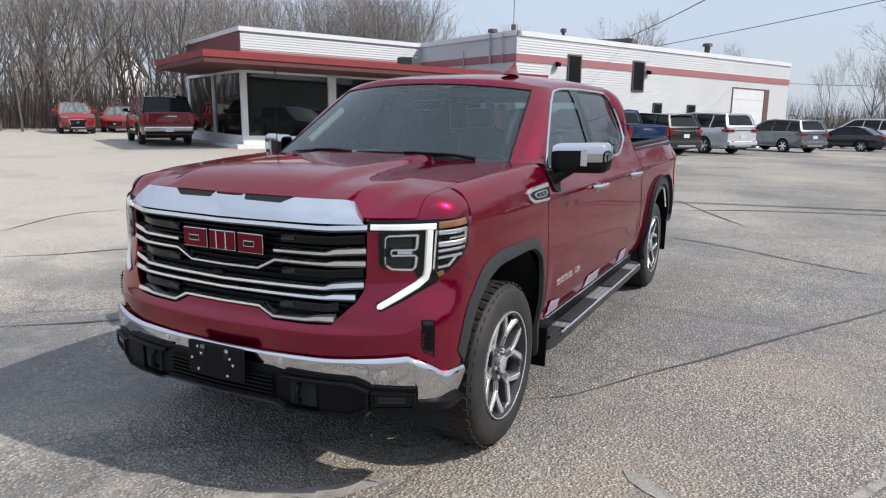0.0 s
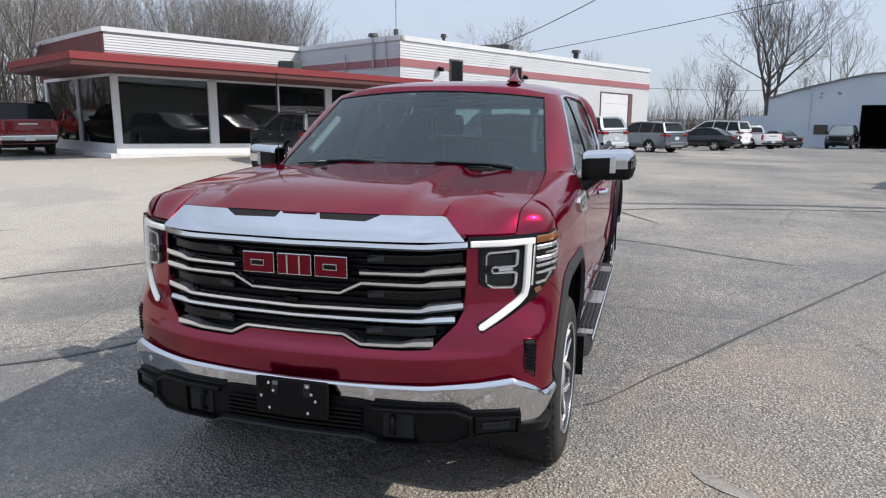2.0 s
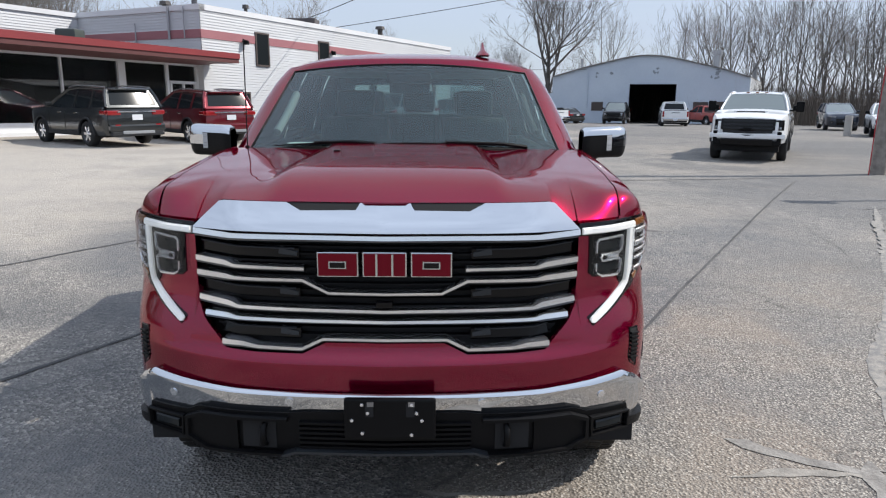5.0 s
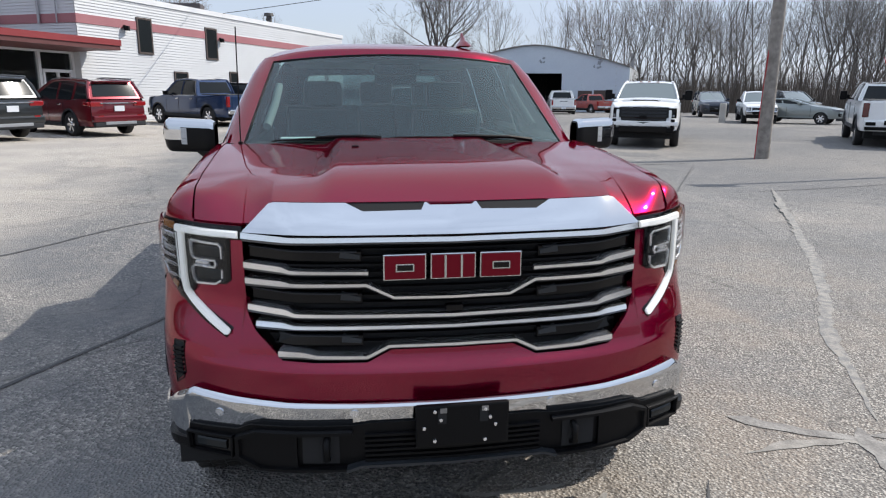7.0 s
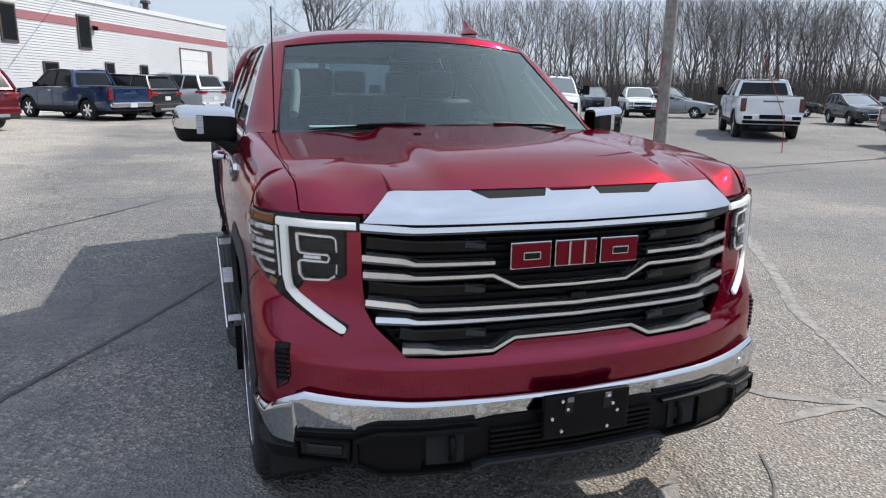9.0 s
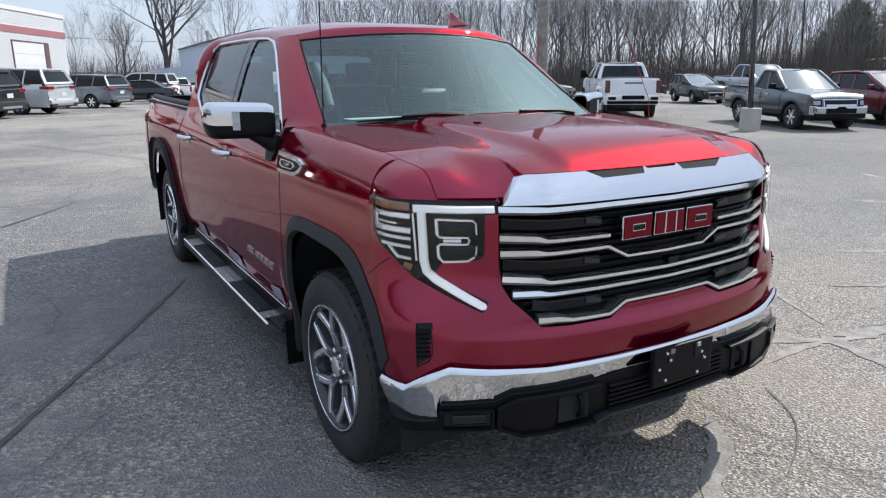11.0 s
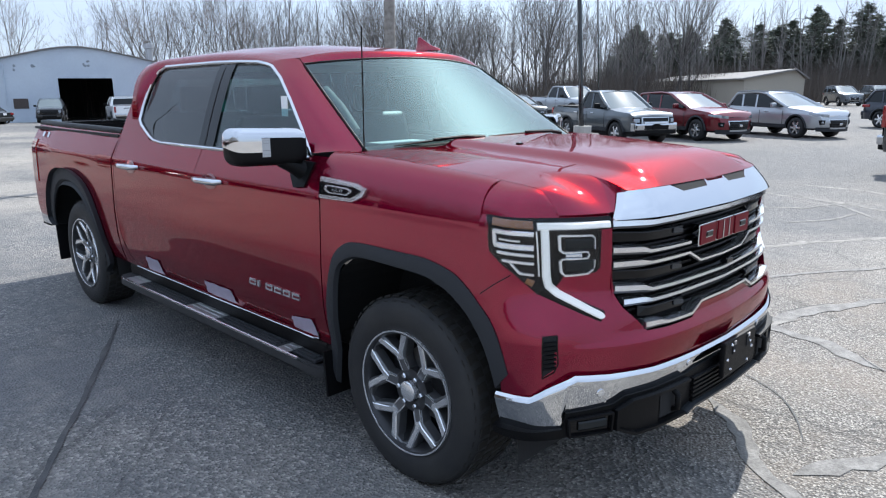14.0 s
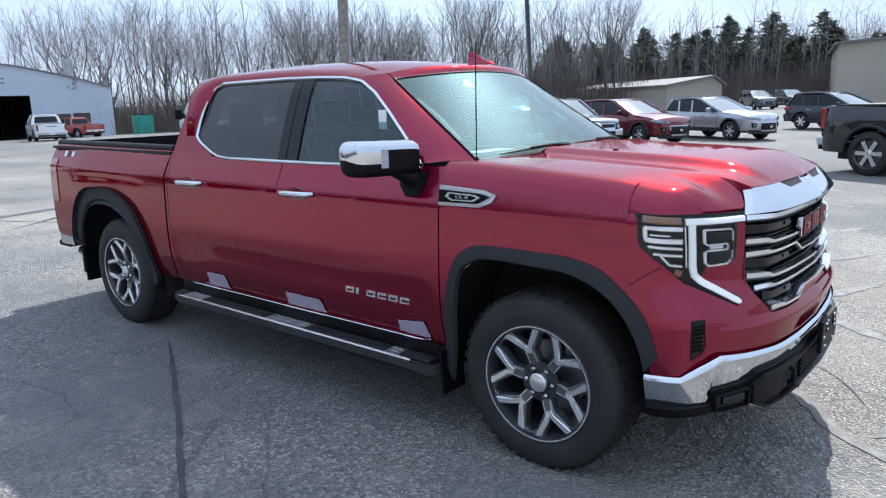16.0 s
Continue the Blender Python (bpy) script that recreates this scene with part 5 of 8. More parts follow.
    bm = bmesh.new()
    prism(bm, [(0.523, 1.265), (0.285, 1.258), (0.232, 1.246), (0.30, 1.212), (0.523, 1.207)][::1 if s > 0 else -1], lambda p, q, h: wing(p, q, h), 0.0145, 0.0165)
    part("badge_fill", bm, GLOSSBLACK, bd)
    bm = bmesh.new()
    prism(bm, [(0.47, 1.255), (0.315, 1.252), (0.285, 1.240), (0.32, 1.220), (0.45, 1.218), (0.485, 1.235)][::1 if s > 0 else -1], lambda p, q, h: wing(p, q, h), 0.0168, 0.0185)
    part("badge_ring", bm, BRIGHT, bd)
    bm = bmesh.new()
    prism(bm, [(0.455, 1.249), (0.325, 1.246), (0.305, 1.239), (0.33, 1.226), (0.44, 1.224), (0.465, 1.236)][::1 if s > 0 else -1], lambda p, q, h: wing(p, q, h), 0.0187, 0.0192)
    part("badge_core", bm, GLOSSBLACK, bd)
    bm = text_mesh("5.3L V8", 0.021, 0.0006)
    for v in bm.verts:
        y_ = 0.386 - s * v.co.x * 1.12 * -1
        v.co = wing(y_, 1.2365 + v.co.y, 0.0198 + v.co.z)
    part("badge_lettering", bm, BRIGHT, bd, "small bright engine lettering")
    # model name as slim slanted bars with dark slits
    for q in range(6):
        y0, w_ = 1.208 - q * 0.080, 0.020 if q == 1 else 0.064
        bar = lambda a, c, z0, z1: [(a, z0), (a - 0.006, z1), (c - 0.006, z1), (c, z0)][::1 if s > 0 else -1]
        bm = bmesh.new()
        prism(bm, bar(y0, y0 - w_, 0.658, 0.692)[::-1], lambda p, z, h: side(s, p, z, h), 0.0, 0.006)
        o = part("name_bar", bm, BRIGHT, truck)
        if q != 1:
            bm = bmesh.new()
            prism(bm, bar(y0 - 0.012, y0 - w_ + (0.0 if q % 2 else 0.012), 0.668, 0.680)[::-1], lambda p, z, h: side(s, p, z, h), 0.0062, 0.0068)
            part("name_slit", bm, MAROON, o)
    for q in range(3):
        bm = bmesh.new()
        y0 = 4.60 - q * 0.07
        prism(bm, [(y0, 1.285), (y0, 1.325), (y0 - 0.055, 1.325), (y0 - 0.055, 1.285)][::1 if s > 0 else -1], lambda p, z, h: side(s, p, z, h), 0.0, 0.005)
        part("trim_bar", bm, CHROME if q != 1 else REDFILL, truck)

# -- headlamps --
for s in (-1, 1):
    bm = bmesh.new()
    hs = [s * q for q in spread(0.698, 1.168, 30, 0.742, 0.745, 0.765, 0.885, 0.905, 0.97, 1.048, 1.15)]
    lo = lin((0.698, 1.178), (0.742, 1.176), (0.745, 1.040), (0.765, 1.024), (0.885, 1.018), (0.905, 0.985), (0.97, 0.952), (1.048, 1.024), (1.150, 1.100), (1.163, 1.150), (1.168, 1.215))
    columns(bm, hs, lambda q: 1.222 + 0.01 * (abs(q) - 0.7), lambda q: lo(abs(q)), lambda q, z: front(q, z, 0.003), 10, flip=s < 0, rim=0.01)
    ribbon(bm, [(s * 0.96, 0.972, 0.021), (s * 0.732, 0.866, 0.019)], front, -0.005, 0.004)
    hl = part("headlight", bm, GLOSSBLACK, truck, "black headlamp unit with lit bracket-shaped running light", smooth=40)
    bm = bmesh.new()
    ribbon(bm, [(s * 0.710, 1.1945, 0.0115), (s * 0.972, 1.196, 0.0125)], front, 0.002, 0.014)
    part("light_bar", bm, DRL, hl)
    bm = bmesh.new()
    ribbon(bm, [(s * 0.949, 1.184, 0.0135), (s * 0.944, 1.02, 0.0140), (s * 0.936, 0.985, 0.014), (s * 0.905, 0.958, 0.0130), (s * 0.742, 0.871, 0.0115), (s * 0.732, 0.868, 0.006)], front, 0.002, 0.014)
    part("light_bar", bm, DRL, hl)
    # bright lining beside the light bar
    bm = bmesh.new()
    ribbon(bm, [(s * 0.976, 1.180, 0.0035), (s * 0.968, 1.02, 0.0035)], front, 0.002, 0.010)
    part("reflector_bar", bm, LAMPCLEAR, hl)
    # projector box: upright bar with three arms, dark lenses between
    for line in ([(0.902, 1.164, 0.0065), (0.899, 1.112, 0.0065), (0.890, 1.103, 0.0045), (0.800, 1.103, 0.0042)], [(0.800, 1.080, 0.0042), (0.890, 1.080, 0.0045), (0.898, 1.072, 0.0065), (0.895, 1.034, 0.0065), (0.880, 1.020, 0.005), (0.800, 1.024, 0.0048), (0.778, 1.038, 0.0042)], [(0.900, 1.163, 0.005), (0.785, 1.160, 0.0045), (0.773, 1.150, 0.0035), (0.772, 1.112, 0.003)], [(0.802, 1.105, 0.004), (0.794, 1.092, 0.004), (0.802, 1.079, 0.004)], [(0.772, 1.074, 0.003), (0.774, 1.044, 0.003)], [(0.822, 1.092, 0.006), (0.880, 1.092, 0.006)]):
        bm = bmesh.new()
        ribbon(bm, [(s * q, z, w_) for q, z, w_ in line], front, 0.002, 0.012)
        part("reflector_bar", bm, LAMPCLEAR, hl)
    for z0 in (1.130, 1.053):
        bm = bmesh.new()
        ribbon(bm, [(s * 0.775, z0, 0.019), (s * 0.880, z0, 0.019)], front, 0.002, 0.005)
        part("projector", bm, CARGLASS, hl)
    # amber and reflector steps behind the light bar
    bm = bmesh.new()
    ribbon(bm, [(s * 0.985, 1.200, 0.014), (s * 1.135, 1.208, 0.013)], front, 0.002, 0.006)
    part("amber_marker", bm, LAMPAMBER, hl)
    for line in ([(0.985, 1.168, 0.009), (1.128, 1.176, 0.009)], [(1.126, 1.176, 0.010), (1.122, 1.128, 0.010)], [(0.985, 1.120, 0.010), (1.124, 1.128, 0.010)], [(1.03, 1.144, 0.004), (1.105, 1.149, 0.004)], [(0.985, 1.092, 0.006), (1.112, 1.102, 0.006)], [(0.985, 1.064, 0.006), (1.090, 1.074, 0.006)], [(0.985, 1.024, 0.006), (1.030, 1.030, 0.006), (1.062, 1.066, 0.005)]):
        bm = bmesh.new()
        ribbon(bm, [(s * q, z, w_) for q, z, w_ in line], front, 0.002, 0.010)
        part("reflector_bar", bm, LAMPCLEAR, hl)
    bm = bmesh.new()
    ribbon(bm, [(s * 0.985, 0.992, 0.012), (s * 1.01, 1.004, 0.010)], front, 0.002, 0.006)
    part("amber_marker", bm, LAMPAMBER, hl)
    bm = bmesh.new()
    columns(bm, [q for q in hs if abs(q) > 0.744], lambda q: 1.218 + 0.01 * (abs(q) - 0.7), lambda q: lo(abs(q)) + 0.004, lambda q, z: front(q, z, 0.017), 8, flip=s < 0)
    lens = part("lens", bm, LENS, hl, smooth=40)
    lens.visible_shadow = False

# joint between nose and wing, from the lamp to the arch
for s in (-1, 1):
    bm = bmesh.new()
    ribbon(bm, [(s * q, z, 0.0022) for q, z in ((1.062, 1.020), (1.123, 0.981), (1.185, 0.937))], front, -0.004, 0.0012)
    part("panel_joint", bm, DARKOPEN, truck)

# -- bumper --
b_bot = lin((0.0, 0.566), (0.28, 0.564), (0.34, 0.556), (0.66, 0.552), (0.70, 0.530), (0.866, 0.522), (0.876, 0.462), (1.17, 0.422), (1.3, 0.422))


def bump(s, z):
    lo_, hi_ = b_bot(abs(s)), b_top(abs(s))
    v = min(1.0, max(0.0, (z - lo_) / max(0.02, hi_ - lo_)))
    return front(s, z, 0.040 - 0.02 * min(1.0, max(0.0, (abs(s) - 0.85) / 0.2)) - 0.022 * (1 - v) ** 1.4 - 0.016 * max(0.0, (v - 0.86) / 0.14) ** 2)


bm = bmesh.new()
be = S_END - 0.085
us = spread(-be, be, 70, *[s * q for s in (-1, 1) for q in (0.28, 0.34, 0.66, 0.70, 0.72, 0.84, 0.855, 0.866, 0.871, 0.876, 0.885, 0.90, 0.925, 0.95, 0.97, 0.985)])
columns(bm, us, lambda s: b_top(abs(s)), lambda s: b_bot(abs(s)), bump, 16, rim=0.05)
bumper = part("front_bumper", bm, CHROME, truck, "polished chrome bumper", smooth=28)
for s, zz in ((-0.752, 0.598), (-0.333, 0.615), (0.337, 0.615), (0.752, 0.598)):
    bm = bmesh.new()
    prism(bm, [(s + 0.014 * math.cos(a), zz + 0.014 * math.sin(a)) for a in [math.pi * q / 6 for q in range(12)]][::-1], lambda p, q, h: bump(p, q) + Vector((0, -h, 0)), -0.004, 0.004)
    part("parking_sensor", bm, ALLOY, bumper)
low_b = lin((0.0, 0.430), (0.30, 0.426), (0.36, 0.412), (0.62, 0.410), (0.69, 0.438), (0.87, 0.440), (1.1, 0.404), (1.2, 0.404))
bm = bmesh.new()
vs_ = spread(-be - 0.02, be + 0.02, 60, *[s * q for s in (-1, 1) for q in (0.28, 0.34, 0.66, 0.70, 0.866, 0.876)])
columns(bm, vs_, lambda s: b_bot(abs(s)) + 0.012, lambda s: low_b(abs(s)), lambda s, z: front(s, z, 0.030 - 0.25 * max(0.0, 0.44 - z)), 8, rim=0.06)
part("front_valance", bm, BLACK, truck, smooth=40)
for s in (-1, 1):
    bm = bmesh.new()
    columns(bm, [s * q for q in spread(0.52, 0.685, 8)], lambda q: 0.538 - 0.10 * max(0, abs(q) - 0.60), lambda q: 0.424 + 0.35 * max(0, abs(q) - 0.62), lambda q, z: front(q, z, 0.042), 4, flip=s < 0, rim=0.02)
    part("duct_cover", bm, BLACK, bumper)
    # flat near-black sheet in place of a shaded hollow round the hook
    bm = bmesh.new()
    columns(bm, [s * q for q in spread(0.385, 0.505, 5)], lambda q: 0.540, lambda q: 0.435, lambda q, z: front(q, z, 0.034), 3, flip=s < 0)
    part("hook_recess", bm, DARKOPEN, bumper)
    bm = bmesh.new()
    tube(bm, [front(s * 0.425, 0.53, 0.02), front(s * 0.425, 0.515, 0.055), front(s * 0.425, 0.46, 0.055), front(s * 0.425, 0.445, 0.02)], 0.012, 8)
    part("tow_hook", bm, BLACK, bumper, smooth=60)
    bm = bmesh.new()
    ribbon(bm, [(s * 0.34, 0.55, 0.008), (s * 0.64, 0.546, 0.009), (s * 0.692, 0.52, 0.009), (s * 0.692, 0.45, 0.009), (s * 0.63, 0.416, 0.008), (s * 0.36, 0.418, 0.007)], front, 0.02, 0.055)
    part("duct_frame", bm, BLACK, bumper)
    bm = bmesh.new()
    columns(bm, [s * q for q in spread(0.705, 0.862, 6)], lambda q: 0.52, lambda q: 0.447, lambda q, z: front(q, z, 0.036), 3, flip=s < 0)
    fog = part("fog_light", bm, GLOSSBLACK, bumper)
    bm = bmesh.new()
    ribbon(bm, [(s * 0.73, 0.484, 0.017), (s * 0.83, 0.484, 0.017)], front, 0.034, 0.044)
    part("fog_lens", bm, CARGLASS, fog)
    bm = bmesh.new()
    ribbon(bm, [(s * 0.708, 0.517, 0.005), (s * 0.862, 0.513, 0.005), (s * 0.858, 0.450, 0.005), (s * 0.712, 0.447, 0.005), (s * 0.708, 0.517, 0.005)], front, 0.03, 0.05)
    part("fog_surround", bm, BLACK, fog)
for k in range(6):
    bm = bmesh.new()
    ribbon(bm, [(-0.30, 0.447 + 0.018 * k, 0.006), (0.30, 0.447 + 0.018 * k, 0.006)], front, 0.025, 0.044, 0.06)
    part("lower_slat", bm, BLACK, bumper)
bm = bmesh.new()
ribbon(bm, [(-0.36, 0.416, 0.007), (-0.31, 0.433, 0.007), (0.31, 0.433, 0.007), (0.36, 0.416, 0.007)], front, 0.02, 0.06)
part("skid_lip", bm, GREYBLACK, bumper)
pb = part("plate_bracket", boxes(((0.02, -0.972, 0.577), (0.315, 0.022, 0.150)), bevel=0.008), BLACK, bumper, "empty black licence plate bracket with screws")
for px, pz in ((-0.075, 0.632), (0.095, 0.632), (-0.055, 0.602), (0.112, 0.602), (-0.11, 0.575), (0.13, 0.575), (-0.075, 0.527), (0.095, 0.522)):
    bm = bmesh.new()
    lathe(bm, [(0.0, -0.006), (0.006, -0.005), (0.007, 0.0)], 8, Matrix.Translation((px, -0.984, pz)) @ pose(0, 0, 0, 0, 0, 90))
    part("screw", bm, ALLOY, pb)
for px in (-0.05, 0.09):
    part("slot", boxes(((px, -0.9845, 0.612), (0.028, 0.004, 0.048))), DARKOPEN, pb)
    part("slot_edge", boxes(((px + 0.004, -0.9850, 0.634), (0.022, 0.005, 0.016))), STEEL, pb)

# -- cab --
top_x = curve((0.9, 0.685), (1.13, 0.672), (1.4, 0.668), (2.4, 0.672), (2.95, 0.650))
roof_z = curve((0.98, 1.862), (1.13, 1.888), (1.5, 1.917), (2.0, 1.926), (2.6, 1.905), (2.84, 1.885), (2.93, 1.862))
edge_z = curve((1.0, 1.800), (1.13, 1.822), (1.5, 1.862), (2.0, 1.876), (2.6, 1.868), (2.84, 1.848), (2.93, 1.822))
bm = bmesh.new()
cab_rear = lin((1.0, 2.962), (1.345, 2.957), (1.5, 2.915), (1.65, 2.872), (1.75, 2.838), (1.83, 2.806), (1.95, 2.80))


def roof(u, v):
    t = 2 * v - 1
    y0 = 1.135 - 0.135 * (1 - t * t)
    y = y0 + (2.805 - y0) * u
    return Vector((t * top_x(y), y, edge_z(y) + (roof_z(y) - edge_z(y)) * (1 - abs(t) ** 3.2)))


sheet(bm, roof, 30, 28, flip=True)
part("roof", bm, RED, truck, smooth=40)


def win_top(y):
    return lin((0.70, 1.36), (0.82, 1.475), (0.98, 1.61), (1.12, 1.715), (1.24, 1.775), (1.36, 1.800), (1.74, 1.815), (2.3, 1.808), (2.52, 1.80), (2.60, 1.775), (2.66, 1.70), (2.70, 1.46))(y)


def win_bot(y):
    return lin((0.70, 1.348), (1.70, 1.340), (2.30, 1.340), (2.45, 1.352), (2.62, 1.42), (2.69, 1.455))(y)


for s in (-1, 1):
    # windscreen pillar, from the glass edge to the door frame
    bm = bmesh.new()

    def pillar(u, v):
        z = 1.385 + (1.822 - 1.385) * u
        a = Vector((s * (0.797 - 0.125 * u), 0.455 + (1.135 - 0.455) * u, z - 0.004))
        y1 = 0.66 + (1.28 - 0.66) * u ** 0.94
        zc = win_top(y1) + 0.014
        c = Vector((s * (side_x(y1, zc) + 0.003), y1, zc))
        m_ = (a + c) / 2 + Vector((s * 0.030, -0.020, 0.016))
        return a * (1 - v) ** 2 + m_ * 2 * v * (1 - v) + c * v * v
    sheet(bm, pillar, 20, 8, flip=s < 0)
    # roof side rail
    def rail(u, v):
        ya, y = 1.135 + (2.805 - 1.135) * u, 1.28 + (2.82 - 1.28) * u
        a = Vector((s * top_x(ya), ya, edge_z(ya)))
        z = min(win_top(y) + 0.012, edge_z(y) - 0.02)
        c = side(s, y, z)
        m_ = Vector((s * (side_x(y, z) - 0.012), (ya + y) / 2, edge_z(ya) - 0.010))
        return a * (1 - v) ** 2 + m_ * 2 * v * (1 - v) + c * v * v
    sheet(bm, rail, 30, 8, flip=s < 0)
    # front quarter between pillar foot and mirror
    sheet(bm, lambda u, v: side(s, 0.50 + 0.22 * u, 1.30 + 0.062 * v), 3, 3, flip=s < 0)
    sheet(bm, lambda u, v: Vector((s * ((0.79 + (side_x(0.55, 1.36) - 0.79) * u)), 0.44 + 0.22 * u + 0.02 * v, 1.392 - 0.05 * u + 0.0 * v - 0.02 * v)), 3, 2, flip=s < 0)
    part("windscreen_pillar", bm, RED, truck, smooth=50)
    # rear pillar
    bm = bmesh.new()

    def cpillar(u, v):
        z = 1.345 + (1.815 - 1.345) * v
        yf = lin((1.34, 2.46), (1.36, 2.48), (1.42, 2.63), (1.455, 2.69), (1.70, 2.665), (1.775, 2.605), (1.80, 2.52), (1.82, 2.4))(z) + 0.012
        yr = cab_rear(z)
        return side(s, yf + (yr - yf) * u, z)
    sheet(bm, cpillar, 8, 18, flip=s < 0)
    part("rear_pillar", bm, RED, truck, smooth=50)
    # glass, inset a little
    bm = bmesh.new()
    gy = spread(0.705, 1.655, 20)
    columns(bm, gy, lambda y: win_top(y), lambda y: win_bot(y) - 0.005, lambda y, z: side(s, y, z, -0.012), 8, flip=s < 0)
    w1 = part("front_door_window", bm, GLASS, truck, smooth=60)
    bm = bmesh.new()
    gy2 = spread(1.80, 2.695, 20)
    columns(bm, gy2, lambda y: win_top(y), lambda y: win_bot(y) - 0.005, lambda y, z: side(s, y, z, -0.012), 8, flip=s < 0)
    w2 = part("rear_door_window", bm, DARKGLASS, truck, smooth=60)
    for w_ in (w1, w2):
        w_.visible_shadow = False
    bm = bmesh.new()
    sheet(bm, lambda u, v: side(s, 1.645 + 0.175 * u - 0.05 * v * 0, 1.335 + (1.815 - 1.335) * v, -0.004), 3, 8, flip=s < 0)
    part("door_post", bm, GLOSSBLACK, truck, "gloss black door post", smooth=60)
    bm = bmesh.new()
    sheet(bm, lambda u, v: side(s, 1.742 + 0.008 * u, 1.335 + (1.84 - 1.335) * v, -0.002), 1, 6, flip=s < 0)
    part("door_gap", bm, DARKOPEN, truck)
    # bright window surround
    bm = bmesh.new()
    path = [(0.695, 1.350)] + [(y, win_bot(y)) for y in (0.9, 1.2, 1.7, 2.1, 2.30, 2.42, 2.50, 2.58, 2.65)] + [(2.70, 1.47), (2.697, 1.56), (2.68, 1.66), (2.655, 1.735), (2.61, 1.785), (2.54, 1.806)] + [(y, win_top(y) + 0.002) for y in (2.3, 1.9, 1.6, 1.40, 1.30, 1.24, 1.12, 0.98, 0.82, 0.715)] + [(0.695, 1.350)]
    tube(bm, [side(s, y, z, -0.004) for y, z in path], 0.0125, 6)
    part("window_surround", bm, CHROME, truck, "bright window surround", smooth=60)
    # mirror
    mirror = thing("door_mirror", "", "")
    mirror.parent = truck
    def shell(u, v, grow=1.0, zlo=1.318, zhi=1.492):
        """The mirror head: u from the door outwards, past 1 over its closed end; v round it."""
        a = 2 * math.pi * v
        w = min(1.0, u)
        out = max(0.0, (w - 0.80) / 0.20)
        size = (1 - 0.26 * out ** 4) * (1 - 0.20 * max(0.0, 1 - w / 0.10) ** 2) * (0.94 + 0.06 * w)
        if u > 1:
            size *= 1 - (u - 1) / 0.1
        c, d = math.cos(a), math.sin(a)
        e = 0.5
        ctr = Vector((s * (0.965 + 0.275 * w + (0.012 * min(1.0, (u - 1) / 0.06) if u > 1 else 0)), 0.735 + 0.155 * w, (zlo + zhi) / 2))
        p = Vector((0, 0.075 * size * math.copysign(abs(c) ** e, c), (zhi - zlo) / 2 * size * math.copysign(abs(d) ** e, d)))
        return ctr + p * grow + Vector((s * (grow - 1) * 0.1 if u > 0.9 else 0, 0, 0))

    def us(a, b, n):
        """Even steps, closer together over the rounded end."""
        return sorted({a + (b - a) * k / n for k in range(n + 1)} | {q for q in (0.84, 0.88, 0.92, 0.95, 0.98, 1.0, 1.03, 1.06, 1.09) if a < q < b})

    def skin(rows, v0, v1, nv, grow):
        b_ = bmesh.new()
        n_ = len(rows) - 1
        sheet(b_, lambda u, v: shell(rows[round(u * n_)], v0 + (v1 - v0) * v, grow), n_, nv, flip=s > 0)
        bmesh.ops.remove_doubles(b_, verts=b_.verts, dist=0.0004)
        return b_
    part("housing", skin(us(0.0, 1.1, 12), 0.0, 1.0, 48, 1.0), BLACK, mirror, smooth=60)
    part("cap", skin(us(0.02, 0.66, 8), 0.0, 0.458, 30, 1.04), CHROME, mirror, "chrome mirror cap", smooth=60)
    part("cap_end", skin(us(0.66, 1.1, 6), 0.0, 0.508, 34, 1.04), CHROME, mirror, "chrome mirror cap end", smooth=60)
    signal = part("turn_signal", skin(us(0.545, 0.66, 3), 0.462, 0.535, 12, 1.035), SIGNAL, mirror, "clear ribbed turn signal", smooth=60)
    for q in (0.478, 0.490, 0.502, 0.515):
        part("lens_rib", skin([0.555, 0.60, 0.65], q, q + 0.0016, 1, 1.045), STEEL, signal)
    bm = bmesh.new()
    tube(bm, [(s * 0.905, 0.70, 1.265), (s * 0.955, 0.72, 1.285), (s * 1.01, 0.745, 1.325), (s * 1.05, 0.77, 1.35)], [0.05, 0.045, 0.04, 0.038], 10)
    part("arm", bm, BLACK, mirror, smooth=60)
    bm = bmesh.new()
    prism(bm, [(0.64, 1.335), (0.80, 1.335), (0.80, 1.27), (0.74, 1.215), (0.66, 1.225)][::1 if s > 0 else -1], lambda p, q, h: side(s, p, q, h), 0.0, 0.012)
    part("foot", bm, BLACK, mirror)
    # mirror-facing glass on the rear side
    bm = bmesh.new()
    sheet(bm, lambda u, v: Vector((s * (0.99 + 0.23 * u), 0.815 + 0.135 * u, 1.335 + 0.14 * v)), 2, 2, flip=s > 0)
    part("mirror_glass", bm, CHROME, mirror)

# windscreen
bm = bmesh.new()


def screen(u, v):
    t = 2 * v - 1
    w = 0.797 - 0.125 * u
    y = 0.455 + (1.135 - 0.455) * u - 0.135 * (1 - t * t)
    z = 1.385 + (1.822 - 1.385) * u + (0.030 + 0.012 * u) * (1 - t * t)
    return Vector((t * w, y, z))


sheet(bm, lambda u, v: screen(0.925 * u, v), 16, 24, flip=True)
ws = part("windscreen", bm, GLASS, truck, "large clear windscreen reflecting the sky", smooth=60)
ws.visible_shadow = False
bm = bmesh.new()
tube(bm, [screen(0.925 * q / 12, 0.0) for q in range(13)] + [screen(0.925, q / 16) for q in range(1, 17)] + [screen(0.925 - 0.925 * q / 12, 1.0) for q in range(1, 13)], 0.006, 6)
part("windscreen_seal", bm, BLACK, truck, smooth=60)
bm = bmesh.new()
